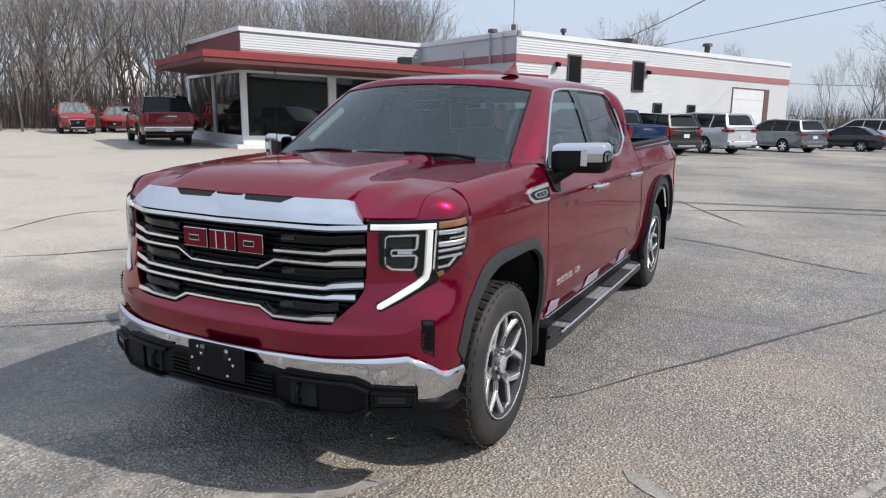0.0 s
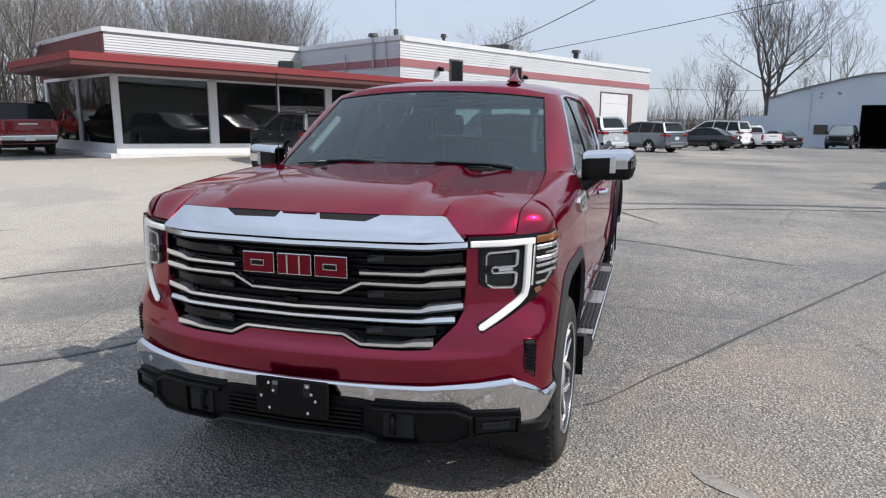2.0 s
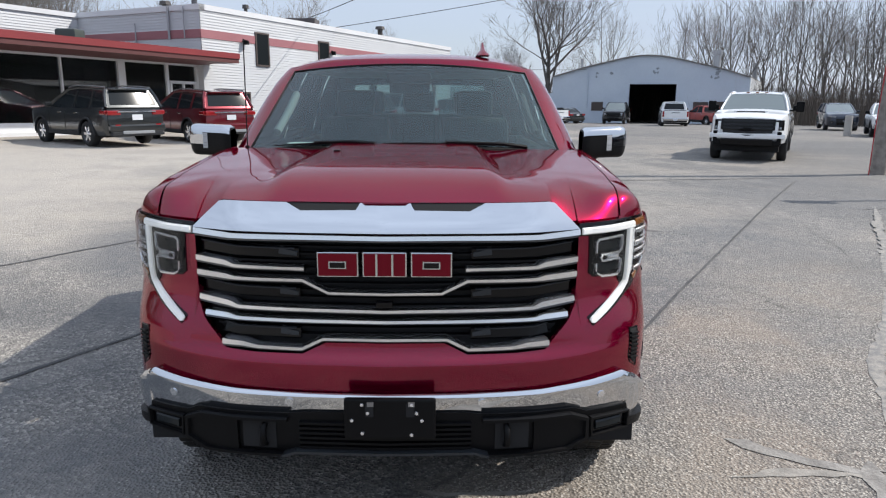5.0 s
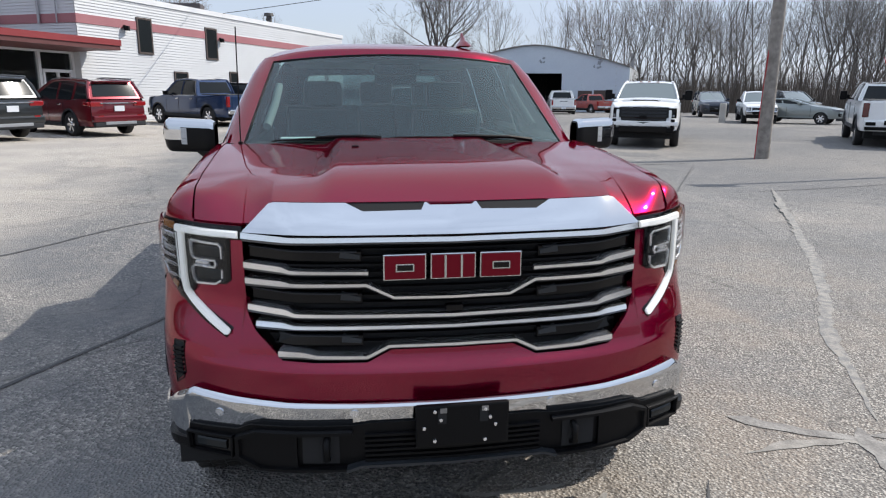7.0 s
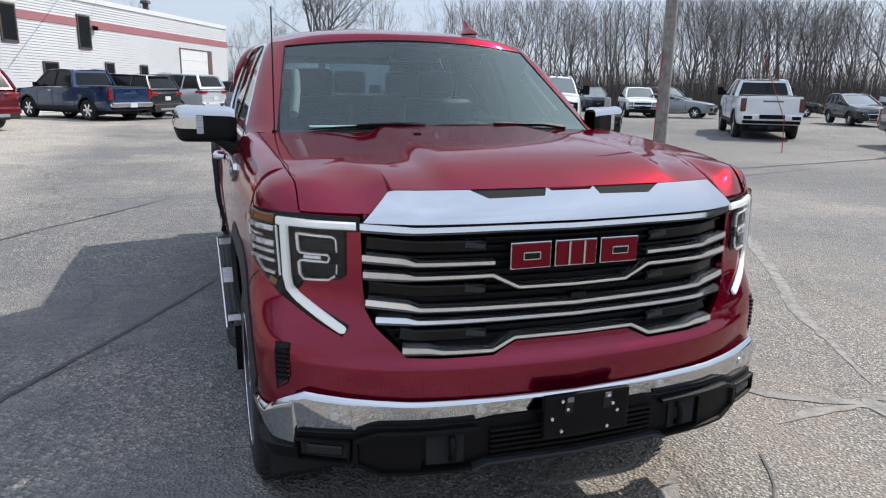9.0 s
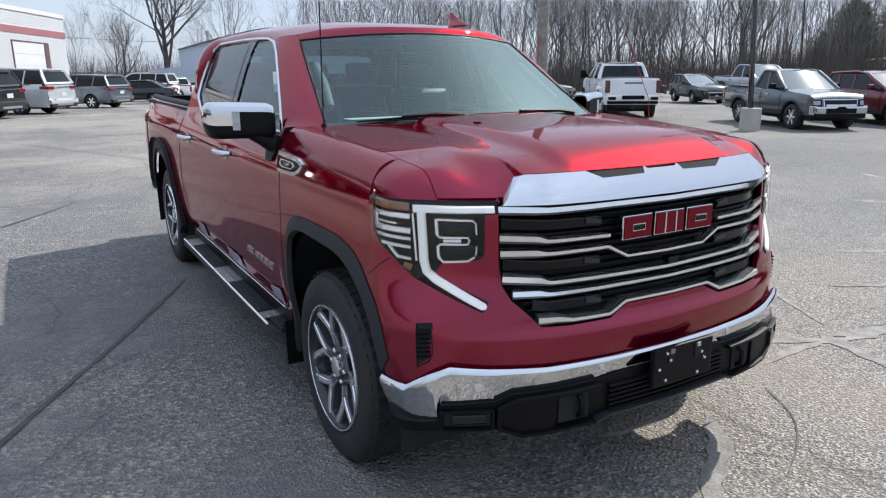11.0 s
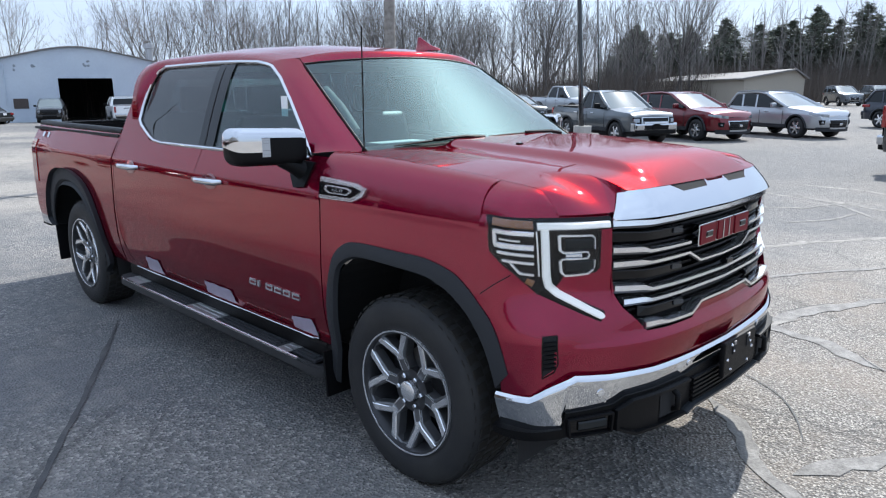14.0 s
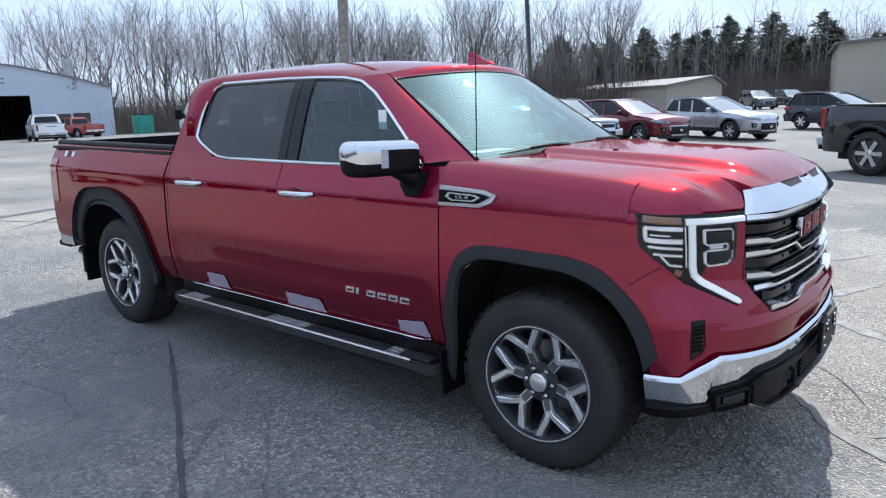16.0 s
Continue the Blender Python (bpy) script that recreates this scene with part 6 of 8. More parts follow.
sheet(bm, lambda u, v: screen(0.92, v).lerp(roof(0.0, v), u) + Vector((0, 0, 0.003 * (1 - u) + 0.014 * math.sin(math.pi * u) * (1 - abs(2 * v - 1) ** 3))), 8, 28, flip=True)
part("roof_header", bm, RED, truck, smooth=60)
bm = bmesh.new()
sheet(bm, lambda u, v: Vector(((2 * u - 1) * 0.80, hood_rear((2 * u - 1) * 0.8) - 0.01 + (0.47 - 0.125 * (1 - (2 * u - 1) ** 2) - hood_rear((2 * u - 1) * 0.8) + 0.04) * v, 1.378 + 0.026 * (1 - (2 * u - 1) ** 2) - 0.0 * v)), 16, 3)
part("cowl", bm, BLACK, truck, smooth=60)
for x0, x1, up in ((-0.66, -0.24, 0.012), (-0.10, 0.52, 0.006)):
    at = lambda x, u, o: screen(u, (x / 0.79 + 1) / 2) + Vector((0, -0.008 - 0.5 * o, 0.004 + 0.5 * o))
    blade = [at(x0 + (x1 - x0) * k / 6, 0.012 + up * (k / 6) ** 0.7, 0.0) for k in range(7)]
    bm = bmesh.new()
    tube(bm, blade, [0.003, 0.005, 0.006, 0.006, 0.006, 0.005, 0.003], 6)
    wiper = part("wiper", bm, BLACK, truck)
    bm = bmesh.new()
    tube(bm, [at(x1 + 0.10, 0.004, 0.004), at(x1 - 0.02, 0.020, 0.012), at((x0 + x1) / 2, 0.022, 0.012)], [0.012, 0.009, 0.006], 6)
    part("wiper_arm", bm, BLACK, wiper)
# sensor pod, aerials
bm = bmesh.new()
box(bm, screen(0.86, 0.5) + Vector((0, 0.10, -0.045)), (0.26, 0.14, 0.06), bevel=0.02)
box(bm, screen(0.80, 0.5) + Vector((0, 0.20, -0.07)), (0.24, 0.03, 0.07), bevel=0.01)
part("rear_view_mirror", bm, BLACK, truck)
bm = bmesh.new()
fin = [[bm.verts.new((0.444 + w_ * math.cos(q), 1.31 + (y0 + y1) / 2 + (y1 - y0) / 2 * math.sin(q), roof_z(1.31) - 0.006 + h)) for q in [2 * math.pi * k / 18 for k in range(18)]] for h, y0, y1, w_ in ((0.0, -0.10, 0.13, 0.046), (0.016, -0.075, 0.125, 0.036), (0.034, -0.02, 0.12, 0.018), (0.060, 0.035, 0.115, 0.011), (0.084, 0.075, 0.108, 0.006), (0.088, 0.085, 0.103, 0.003))]
for r0, r1 in zip(fin, fin[1:]):
    for k in range(18):
        bm.faces.new((r0[k], r0[(k + 1) % 18], r1[(k + 1) % 18], r1[k]))
bm.faces.new(fin[-1])
part("fin_aerial", bm, RED, truck, "red shark fin aerial", smooth=50)
bm = bmesh.new()
tube(bm, [(-0.815, 0.45, 1.36), (-0.812, 0.45, 1.40)], 0.011, 8)
tube(bm, [(-0.812, 0.45, 1.39), (-0.806, 0.452, 1.93)], 0.0032, 5)
part("whip_aerial", bm, BLACK, truck)

# rear of the cab, bed floor, tailgate, rear bumper
bm = bmesh.new()
def cabrear(u, v):
    t = 2 * u - 1
    z = 1.0 + (0.853 + 0.036 * (1 - abs(t) ** 3.2)) * v
    return Vector((t * (min(side_x(2.95, z), 0.70 + 1.2 * max(0.0, 1.853 - z)) - 0.005), cab_rear(z) + 0.012 * (1 - t * t), z))
sheet(bm, cabrear, 25, 24, flip=True)
bmesh.ops.delete(bm, geom=[f_ for f_ in bm.faces if 1.46 < f_.calc_center_median().z < 1.74 and abs(f_.calc_center_median().x) < 0.56], context="FACES")
part("cab_back", bm, RED, truck, smooth=50)
bm = bmesh.new()
sheet(bm, lambda u, v: cabrear(0.14 + 0.72 * u, 0.50 + 0.38 * v) + Vector((0, 0.006, 0)), 10, 4, flip=True)
part("rear_window", bm, REARGLASS, truck, smooth=50).visible_shadow = False
part("bed_floor", boxes(((0, 3.92, 0.84), (1.56, 1.84, 0.04))), BLACK, truck)
part("bed_front_wall", boxes(((0, 3.0, 1.10), (1.60, 0.03, 0.54))), CABIN, truck)
bm = bmesh.new()
box(bm, (0, 4.845, 1.08), (1.60, 0.06, 0.58), bevel=0.02)
part("tailgate", bm, RED, truck)
part("tailgate_liner", boxes(((0, 4.80, 1.10), (1.56, 0.03, 0.53)), ((0, 4.845, 1.378), (1.60, 0.075, 0.024))), BLACK, truck)
bm = bmesh.new()
sheet(bm, lambda u, v: Vector(((2 * u - 1) * 0.965, 4.93 - 0.10 * abs(2 * u - 1) ** 6 + 0.02 * math.sin(math.pi * v), 0.52 + 0.16 * v)), 24, 5, flip=True, rim=0.06)
for s in (-1, 1):
    sheet(bm, lambda u, v: Vector((s * (0.965 + 0.012 * math.sin(math.pi * v)), 4.60 + 0.24 * u, 0.52 + 0.16 * v)), 6, 5, flip=s < 0, rim=0.03)
part("rear_bumper", bm, CHROME, truck, smooth=50)
part("rear_step", boxes(((0, 4.90, 0.50), (1.86, 0.20, 0.05)), bevel=0.015), BLACK, truck)
bm = bmesh.new()
tube(bm, [(-0.70, 4.55, 0.42), (-0.80, 4.86, 0.42)], 0.045, 10)
part("exhaust_tip", bm, CHROME, truck)
# frame and axles, with boxes added as engine shade, all near-black
part("chassis_and_shade", boxes(((0, 1.9, 0.48), (1.10, 5.2, 0.22)), ((0, -0.35, 0.62), (1.3, 0.70, 0.45)), ((0, 1.75, 0.46), (1.74, 2.35, 0.10)), ((0, 3.744, 0.42), (1.5, 0.14, 0.14)), ((0, 0, 0.42), (1.4, 0.14, 0.12)), ((0, 0.0, 0.95), (1.0, 0.9, 0.30))), DARKOPEN, truck)

# cabin
part("cabin_floor", boxes(((0, 1.75, 0.60), (1.72, 2.3, 0.06))), CABIN, truck)
bm = bmesh.new()
sheet(bm, lambda u, v: Vector(((2 * u - 1) * 0.80, 0.52 + 0.42 * v - 0.06 * (1 - (2 * u - 1) ** 2), 1.375 + 0.02 * math.sin(math.pi * v) - 0.03 * v)), 12, 6)
sheet(bm, lambda u, v: Vector(((2 * u - 1) * 0.80, 0.94, 0.85 + 0.495 * v)), 4, 3, flip=True)
dash = part("dashboard", bm, CABIN, truck, smooth=50)
bm = bmesh.new()
ring = [(0.40 + 0.19 * math.cos(a), 1.06 + 0.07 * math.sin(a), 1.20 + 0.175 * math.sin(a)) for a in [2 * math.pi * q / 24 for q in range(25)]]
tube(bm, ring, 0.017, 6, cap=False)
box(bm, (0.40, 1.05, 1.19), (0.14, 0.05, 0.11), bevel=0.02)
box(bm, (0.40, 1.06, 1.19), (0.34, 0.02, 0.03))
part("steering_wheel", bm, CABIN, truck, smooth=60)


def seat(x, y, w=0.50):
    bm_ = bmesh.new()
    box(bm_, (x, y, 0.86), (w, 0.52, 0.18), bevel=0.05)
    box(bm_, (0, 0, 0), (w * 0.95, 0.15, 0.66), Matrix.Translation((x, y + 0.32, 1.18)) @ pose(0, 0, 0, -14), bevel=0.05)
    o = part("seat", bm_, SEAT, truck, "dark leather seat", smooth=60)
    bm_ = bmesh.new()
    box(bm_, (x, y + 0.44, 1.60), (0.26, 0.10, 0.18), bevel=0.04)
    part("headrest", bm_, SEAT, o, smooth=60)


for x in (-0.42, 0.42):
    seat(x, 1.45)
    seat(x, 2.35, 0.62)
seat(0.0, 2.36, 0.34)
part("headliner", boxes(((0, 1.95, 1.80), (1.26, 1.62, 0.02))), mat("pale headliner", (0.30, 0.29, 0.28), 0.9), truck)
for s in (-1, 1):
    part("door_lining", boxes(((s * 0.86, 1.75, 0.98), (0.05, 2.25, 0.68))), CABIN, truck)
    bm = bmesh.new()
    tube(bm, [(s * 0.70, 0.64, 1.46), (s * 0.665, 0.80, 1.57), (s * 0.65, 0.95, 1.66)], 0.022, 8)
    part("grab_handle", bm, mat("pale grey pillar trim", (0.22, 0.22, 0.215), 0.8) if s < 0 else CABIN, truck, smooth=60)
part("window_paper", boxes(((-0.48, 0.60, 1.405), (0.30, 0.10, 0.003))), WHITEPAPER, truck, "white paper lying on the dashboard")
bm = bmesh.new()
box(bm, (-0.905 + 0.06, 1.03, 1.58), (0.003, 0.055, 0.10))
part("window_sticker", bm, WHITEPAPER, truck)

# -- wheels --
def big_wheel(x, y, s, turn):
    r, w = 0.418, 0.275
    m = Matrix.Translation((x, y, 0.412)) @ Matrix.Diagonal((s, 1, 1, 1)) @ pose(0, 0, 0, turn)
    wh = thing("wheel", "", "")
    wh.parent = truck
    bm_ = bmesh.new()
    lathe(bm_, [(0.262, -w / 2), (0.33, -w / 2 - 0.006), (0.385, -w / 2 + 0.004), (0.408, -0.105), (0.414, -0.06), (0.414, 0.06), (0.408, 0.105), (0.386, w / 2 - 0.004), (0.36, w / 2 + 0.004), (0.325, w / 2 + 0.008), (0.29, w / 2 + 0.003), (0.274, w / 2 - 0.006), (0.266, w / 2 - 0.012)], 64, m)
    tyre = part("tyre", bm_, RUBBER, wh, "black all-terrain tyre", smooth=50)
    bm_ = bmesh.new()
    n_ = 44
    for k in range(n_):
        a = 2 * math.pi * k / n_
        for j, (x0, x1, ph) in enumerate(((-0.112, -0.062, 0.0), (-0.054, -0.004, 0.5), (0.004, 0.054, 0.0), (0.062, 0.112, 0.5), (0.112, 0.126, 0.5), (-0.126, -0.112, 0.0))):
            c = a + 2 * math.pi * ph / n_
            hw_ = 0.0205 if j < 4 else 0.016
            ro, ri = (0.4165, 0.41) if j < 4 else (0.3955, 0.388)
            pts = [(x0, -hw_), (x1, -hw_ + 0.008), (x1, hw_ + 0.004), ((x0 + x1) / 2, hw_ - 0.004), (x0, hw_)]
            prism(bm_, pts, lambda p, q, h: m @ Vector((p, h * math.cos(c + q / 0.41), h * math.sin(c + q / 0.41))), ri, ro)
    o = part("tread", bm_, TREAD, tyre)
    o["kind"] = "stuff"
    bm_ = bmesh.new()
    lathe(bm_, [(0.272, w / 2 - 0.006), (0.268, w / 2 + 0.004), (0.258, w / 2 + 0.002), (0.250, w / 2 - 0.02), (0.238, w / 2 - 0.06), (0.232, -w / 2 + 0.03), (0.262, -w / 2)], 64, m)
    rim = part("rim", bm_, ALLOYDARK, wh, "dark painted alloy rim", smooth=40)
    bm_ = bmesh.new()
    lathe(bm_, [(0.2735, w / 2 - 0.004), (0.271, w / 2 + 0.006), (0.265, w / 2 + 0.0055), (0.264, w / 2 + 0.002)], 64, m)
    part("rim_lip", bm_, ALLOY, rim, smooth=40)
    bm_ = bmesh.new()
    lathe(bm_, [(0.165, -0.05), (0.165, -0.02), (0.0, -0.015)], 32, m)
    part("brake_disc", bm_, STEEL, wh)
    bm_ = bmesh.new()
    box(bm_, (-0.01, 0.14, 0.06), (0.08, 0.09, 0.20), m, bevel=0.015)
    part("brake_caliper", bm_, ALLOYDARK, wh)
    # six forked spokes: dark bodies, angular machined faces that meet at the rim
    face = w / 2 - 0.012

    def polar(rad, ang, h):
        return m @ Vector((h, rad * math.cos(ang), rad * math.sin(ang)))

    def dish(rad):
        return face - 0.034 * max(0.0, 1 - (rad - 0.06) / 0.19)

    def bars(bm_, lines, deep, lift):
        """Straight bars on the wheel's dished face: (radius, angle, half width) along each line."""
        for ln in lines:
            pts = [(Vector((r0 * math.cos(a0), r0 * math.sin(a0))), r0, w0) for r0, a0, w0 in ln]
            rings = []
            for i_, (p, r0, w0) in enumerate(pts):
                d = (pts[min(i_ + 1, len(pts) - 1)][0] - pts[max(i_ - 1, 0)][0]).normalized()
                n2 = Vector((-d.y, d.x))
                row = []
                for k_, dz in ((-1, -deep), (-1, -0.006), (-0.72, 0.0), (0.72, 0.0), (1, -0.006), (1, -deep)):
                    q2 = p + n2 * w0 * k_
                    row.append(bm_.verts.new(m @ Vector((dish(r0) + lift + dz, q2.x, q2.y))))
                rings.append(row)
            for q0, q1 in zip(rings, rings[1:]):
                for k_ in range(5):
                    bm_.faces.new((q0[k_], q0[k_ + 1], q1[k_ + 1], q1[k_]))
            for q0 in (rings[0], rings[-1]):
                bm_.faces.new(q0)
    for k in range(6):
        a = 2 * math.pi * k / 6 + 0.26
        bm_ = bmesh.new()
        bars(bm_, [[(0.058, a, 0.030), (0.11, a, 0.025), (0.158, a, 0.028)]] + [[(0.14, a, 0.018), (0.262, a + sg * 0.33, 0.024)] for sg in (-1, 1)] + [[(0.250, a + 0.30, 0.014), (0.262, a + 0.52, 0.013), (0.250, a + 0.747, 0.014)]], 0.05, 0.0)
        part("spoke", bm_, SPOKEGREY, rim)
        bm_ = bmesh.new()
        bars(bm_, [[(0.140, a, 0.0125), (0.172, a + sg * 0.095, 0.0135), (0.256, a + sg * 0.335, 0.0170), (0.2685, a + sg * 0.39, 0.016)] for sg in (-1, 1)], 0.004, 0.0035)
        bars(bm_, [[(0.262, a + 0.36, 0.0085), (0.2655, a + 0.52, 0.0075), (0.262, a + 0.687, 0.0085)]], 0.004, 0.004)
        # bright flanks of the stem
        bars(bm_, [[(0.092, a + sg * 0.22, 0.0025), (0.150, a + sg * 0.125, 0.0035)] for sg in (-1, 1)], 0.003, 0.002)
        part("spoke_face", bm_, ALLOY, rim, "bright machined spoke face")
        bm_ = bmesh.new()
        c = m @ Vector((face - 0.030, 0.068 * math.cos(a - 0.12), 0.068 * math.sin(a - 0.12)))
        lathe(bm_, [(0.012, -0.01), (0.012, 0.014), (0.008, 0.02), (0.0, 0.021)], 8, Matrix.Translation(c) @ Matrix.Diagonal((s, 1, 1, 1)))
        part("lug_nut", bm_, CHROME, rim)
    bm_ = bmesh.new()
    lathe(bm_, [(0.098, face - 0.065), (0.096, face - 0.030), (0.05, face - 0.028)], 28, m)
    part("hub", bm_, ALLOYDARK, rim, smooth=40)
    bm_ = bmesh.new()
    lathe(bm_, [(0.045, face - 0.03), (0.044, face - 0.006), (0.036, face - 0.001), (0.0, face)], 24, m)
    part("centre_cap", bm_, ALLOY, rim, "bright centre cap", smooth=40)


for s in (-1, 1):
    big_wheel(s * 0.862, 0.0, s, -6)
    big_wheel(s * 0.862, 3.744, s, 14)

# ---- parked vehicles ----
HEADLENS = mat("clear headlamp", (0.30, 0.32, 0.35), 0.12, 0.6, spec=0.6)

def wheel_parts(owner, x, y, r, w, rim_mat, side, spokes=6, name="wheel"):
    """A wheel under owner: tyre with shoulders, alloy rim with spokes and hub. side: +1 or -1, the way it faces."""
    m = Matrix.Translation((x, y, r)) @ Matrix.Diagonal((side, 1, 1, 1))
    bm = bmesh.new()
    lathe(bm, [(r * 0.66, -w / 2), (r * 0.93, -w / 2), (r, -w * 0.36), (r, w * 0.36), (r * 0.93, w / 2), (r * 0.70, w / 2 + 0.008), (r * 0.66, w / 2 - 0.02)], 28, m)
    t = part(name, bm, RUBBER, owner, smooth=50)
    bm = bmesh.new()
    lathe(bm, [(r * 0.69, w / 2 + 0.004), (r * 0.64, w / 2 - 0.015), (r * 0.60, w / 2 - 0.06), (0.0, w / 2 - 0.07)], 28, m)
    part("rim", bm, ALLOYDARK, t, smooth=40)
    bm = bmesh.new()
    for k in range(spokes):
        a = 2 * math.pi * k / spokes
        d, e = Vector((0, math.cos(a), math.sin(a))), Vector((0, -math.sin(a), math.cos(a)))
        lo, hi = w / 2 - 0.06, w / 2 - 0.02
        q = [(0.04, -0.032), (r * 0.62, -0.036), (r * 0.62, 0.036), (0.04, 0.032)]
        prism(bm, q, lambda p, s, h: m @ (d * p + e * s * (r / 0.38) + Vector((h, 0, 0))), lo, hi)
    lathe(bm, [(0.075, w / 2 - 0.05), (0.075, w / 2 - 0.005), (0.0, w / 2)], 12, m)
    part("spokes", bm, rim_mat, t)
    return t


def vehicle(name, label, category, colour, x, y, heading, kind="suv", L=4.8, W=1.9, H=1.72, wb=2.85, fo=0.95, r=0.37, cladding=True, rails=False, cap=False, lit=False, group="parked cars", rim=None, flip_grille=True, plate=True, heavy=False):
    """A parked car. Its front axle is at its own origin and it faces its own -y."""
    t = thing(name, label, category, group, m=pose(x, y, ground_z(x, y), 0, 0, heading))
    hw, rear = W / 2, L - fo
    if kind == "sedan":
        zb, zh = 0.93, 0.90
        topz = curve((-fo, 0.66), (-fo + 0.12, 0.76), (0.2, 0.88), (0.75, 0.95), (wb + 0.3, 1.02), (rear - 0.1, 1.02), (rear, 0.96))
        gh = [(0.62, 0.94), (1.55, H - 0.03), (2.35, H), (wb - 0.05, H - 0.07), (rear - 0.55, 1.02)]
    elif kind == "pickup":
        zb, zh = (H * 0.712, H * 0.70) if heavy else (H * 0.655, H * 0.625)
        topz = curve((-fo, zh - 0.16), (-fo + 0.1, zh - 0.06), (0.0, zh), (0.45, zh + 0.05), (0.9, zb), (wb - 0.75, zb), (rear, zb + 0.03))
        gh = [(0.42 + 0.33 * heavy, zh + 0.05), (1.22 + 0.2 * heavy, H - 0.06), (1.9, H), (wb - 0.98, H - 0.04), (wb - 0.76, zb)]
    else:
        zb, zh = H * 0.65, H * 0.64
        topz = curve((-fo, zh - 0.25), (-fo + 0.06, zh - 0.16), (-fo + 0.24, zh - 0.065), (0.1, zh + 0.01), (0.6, zh + 0.05), (1.2, zb), (rear - 0.1, zb + 0.04), (rear, zb - 0.02))
        gh = [(0.46, zh + 0.04), (1.52, H - 0.06), (2.1, H), (rear - 0.30, H - 0.05), (rear - 0.04, zb + 0.04)]
    sill = 0.30 if kind == "sedan" else 0.34 if kind == "suv" else 0.52 if heavy else 0.42
    nose = 0.80 if kind == "pickup" else 0.70
    plan = curve((-fo, nose), (-fo + 0.07, nose + 0.09), (-fo + 0.2, 0.92), (-fo + 0.5, 0.98), (0.6, 1.0), (rear - 0.6, 1.0), (rear - 0.1, 0.96), (rear, 0.90))
    prof = curve((sill, 0.95), (sill + 0.2, 1.0), (zb - 0.2, 0.995), (zb - 0.05, 0.955), (zb + 0.08, 0.93))

    def low(yy):
        z = sill
        for c in (0.0, wb):
            d2 = (r * 1.2) ** 2 - (yy - c) ** 2
            if d2 > 0:
                z = max(z, r + math.sqrt(d2) - 0.01)
        if yy < -fo + 0.3:
            z = max(z, sill - 0.05)
        return z

    ys = sorted({round(-fo + k * L / 44, 3) for k in range(45)} | {round(c + s * r * 1.2 * q, 3) for c in (0, wb) for s in (-1, 1) for q in (0.999, 0.97, 0.85, 0.6, 0.3)} | {rear})
    k = len(ys) - 1
    bm = bmesh.new()
    for s in (-1, 1):
        def side(u, v, s=s):
            yy = ys[min(k, round(u * k))]
            z0, z1 = low(yy), topz(yy)
            z = z0 + (z1 - z0) * v
            return (s * hw * plan(yy) * prof(z), yy, z)
        sheet(bm, side, k, 7, flip=s < 0)

    def top(u, v):
        yy = ys[min(k, round(u * k))]
        s = v * 2 - 1
        z = topz(yy)
        return (s * hw * plan(yy) * prof(z), yy, z + 0.05 * (1 - s * s) * (0.4 if yy > 0.6 else 1))
    sheet(bm, top, k, 8, flip=True)
    for yy, fl in ((-fo, True), (rear, False)):
        def end(u, v, yy=yy):
            s = u * 2 - 1
            z = low(yy) + (topz(yy) - low(yy)) * v
            sg = -1 if yy < 0 else 1
            bul = (0.10 if kind == "pickup" else 0.17) * (1 - s * s) if yy < 0 else 0.05 * (1 - s * s)
            return (s * hw * plan(yy) * prof(z), yy + sg * (bul + 0.03 * math.sin(math.pi * v)), z + (0.05 * (1 - s * s) * (1 if yy < 0 else 0.4)) * v)
        sheet(bm, end, 8, 6, flip=not fl)
    part("body", bm, colour, t, smooth=55)
    # underbody with wheel wells, their shade put into its near-black colour
    part("underbody", boxes(((0, wb / 2, 0.45), (W * 0.80, L - 0.5, 0.34)), ((0, wb / 2 + 0.2, sill + 0.2), (W * 0.82, wb - 2.6 * r, 0.36))), DARKOPEN, t)
    # greenhouse
    gw = curve((zb - 0.1, hw * 0.94), (H - 0.35, hw * 0.85), (H - 0.08, hw * 0.755), (H, hw * 0.68))
    (y0, z0), (y1, z1), (y2, z2), (y3, z3), (y4, z4) = gh
    roofy = [y1, (y1 + y2) / 2, y2, (y2 + y3) / 2, y3]
    roofz = curve((y1, z1), (y2, z2), (y3, z3))

    def strip(fn, nu, nv, m_, nm, fl=False, sm=50, lab=""):
        b_ = bmesh.new()
        sheet(b_, fn, nu, nv, flip=fl)
        return part(nm, b_, m_, t, lab, smooth=sm)
    strip(lambda u, v: ((v * 2 - 1) * gw(roofz(y1 + u * (y3 - y1))), y1 + u * (y3 - y1), roofz(y1 + u * (y3 - y1)) + 0.035 * (1 - (2 * v - 1) ** 2)), 8, 8, colour, "roof", True)
    strip(lambda u, v: ((v * 2 - 1) * (gw(z0 + u * (z1 - z0)) - 0.02), y0 + u * (y1 - y0) - 0.06 * (1 - (2 * v - 1) ** 2), z0 + u * (z1 - z0) + 0.02 * (1 - (2 * v - 1) ** 2)), 4, 8, SCREENGLASS, "windscreen", True)
    def back(u, v, o=0.0):
        return ((v * 2 - 1) * (gw(z3 + u * (z4 - z3)) - 0.02), y3 + u * (y4 - y3) + 0.03 * (1 - (2 * v - 1) ** 2) + o, z3 + u * (z4 - z3) + o * 0.3)
    strip(lambda u, v: back(u, v), 4, 8, colour, "rear_panel", True)
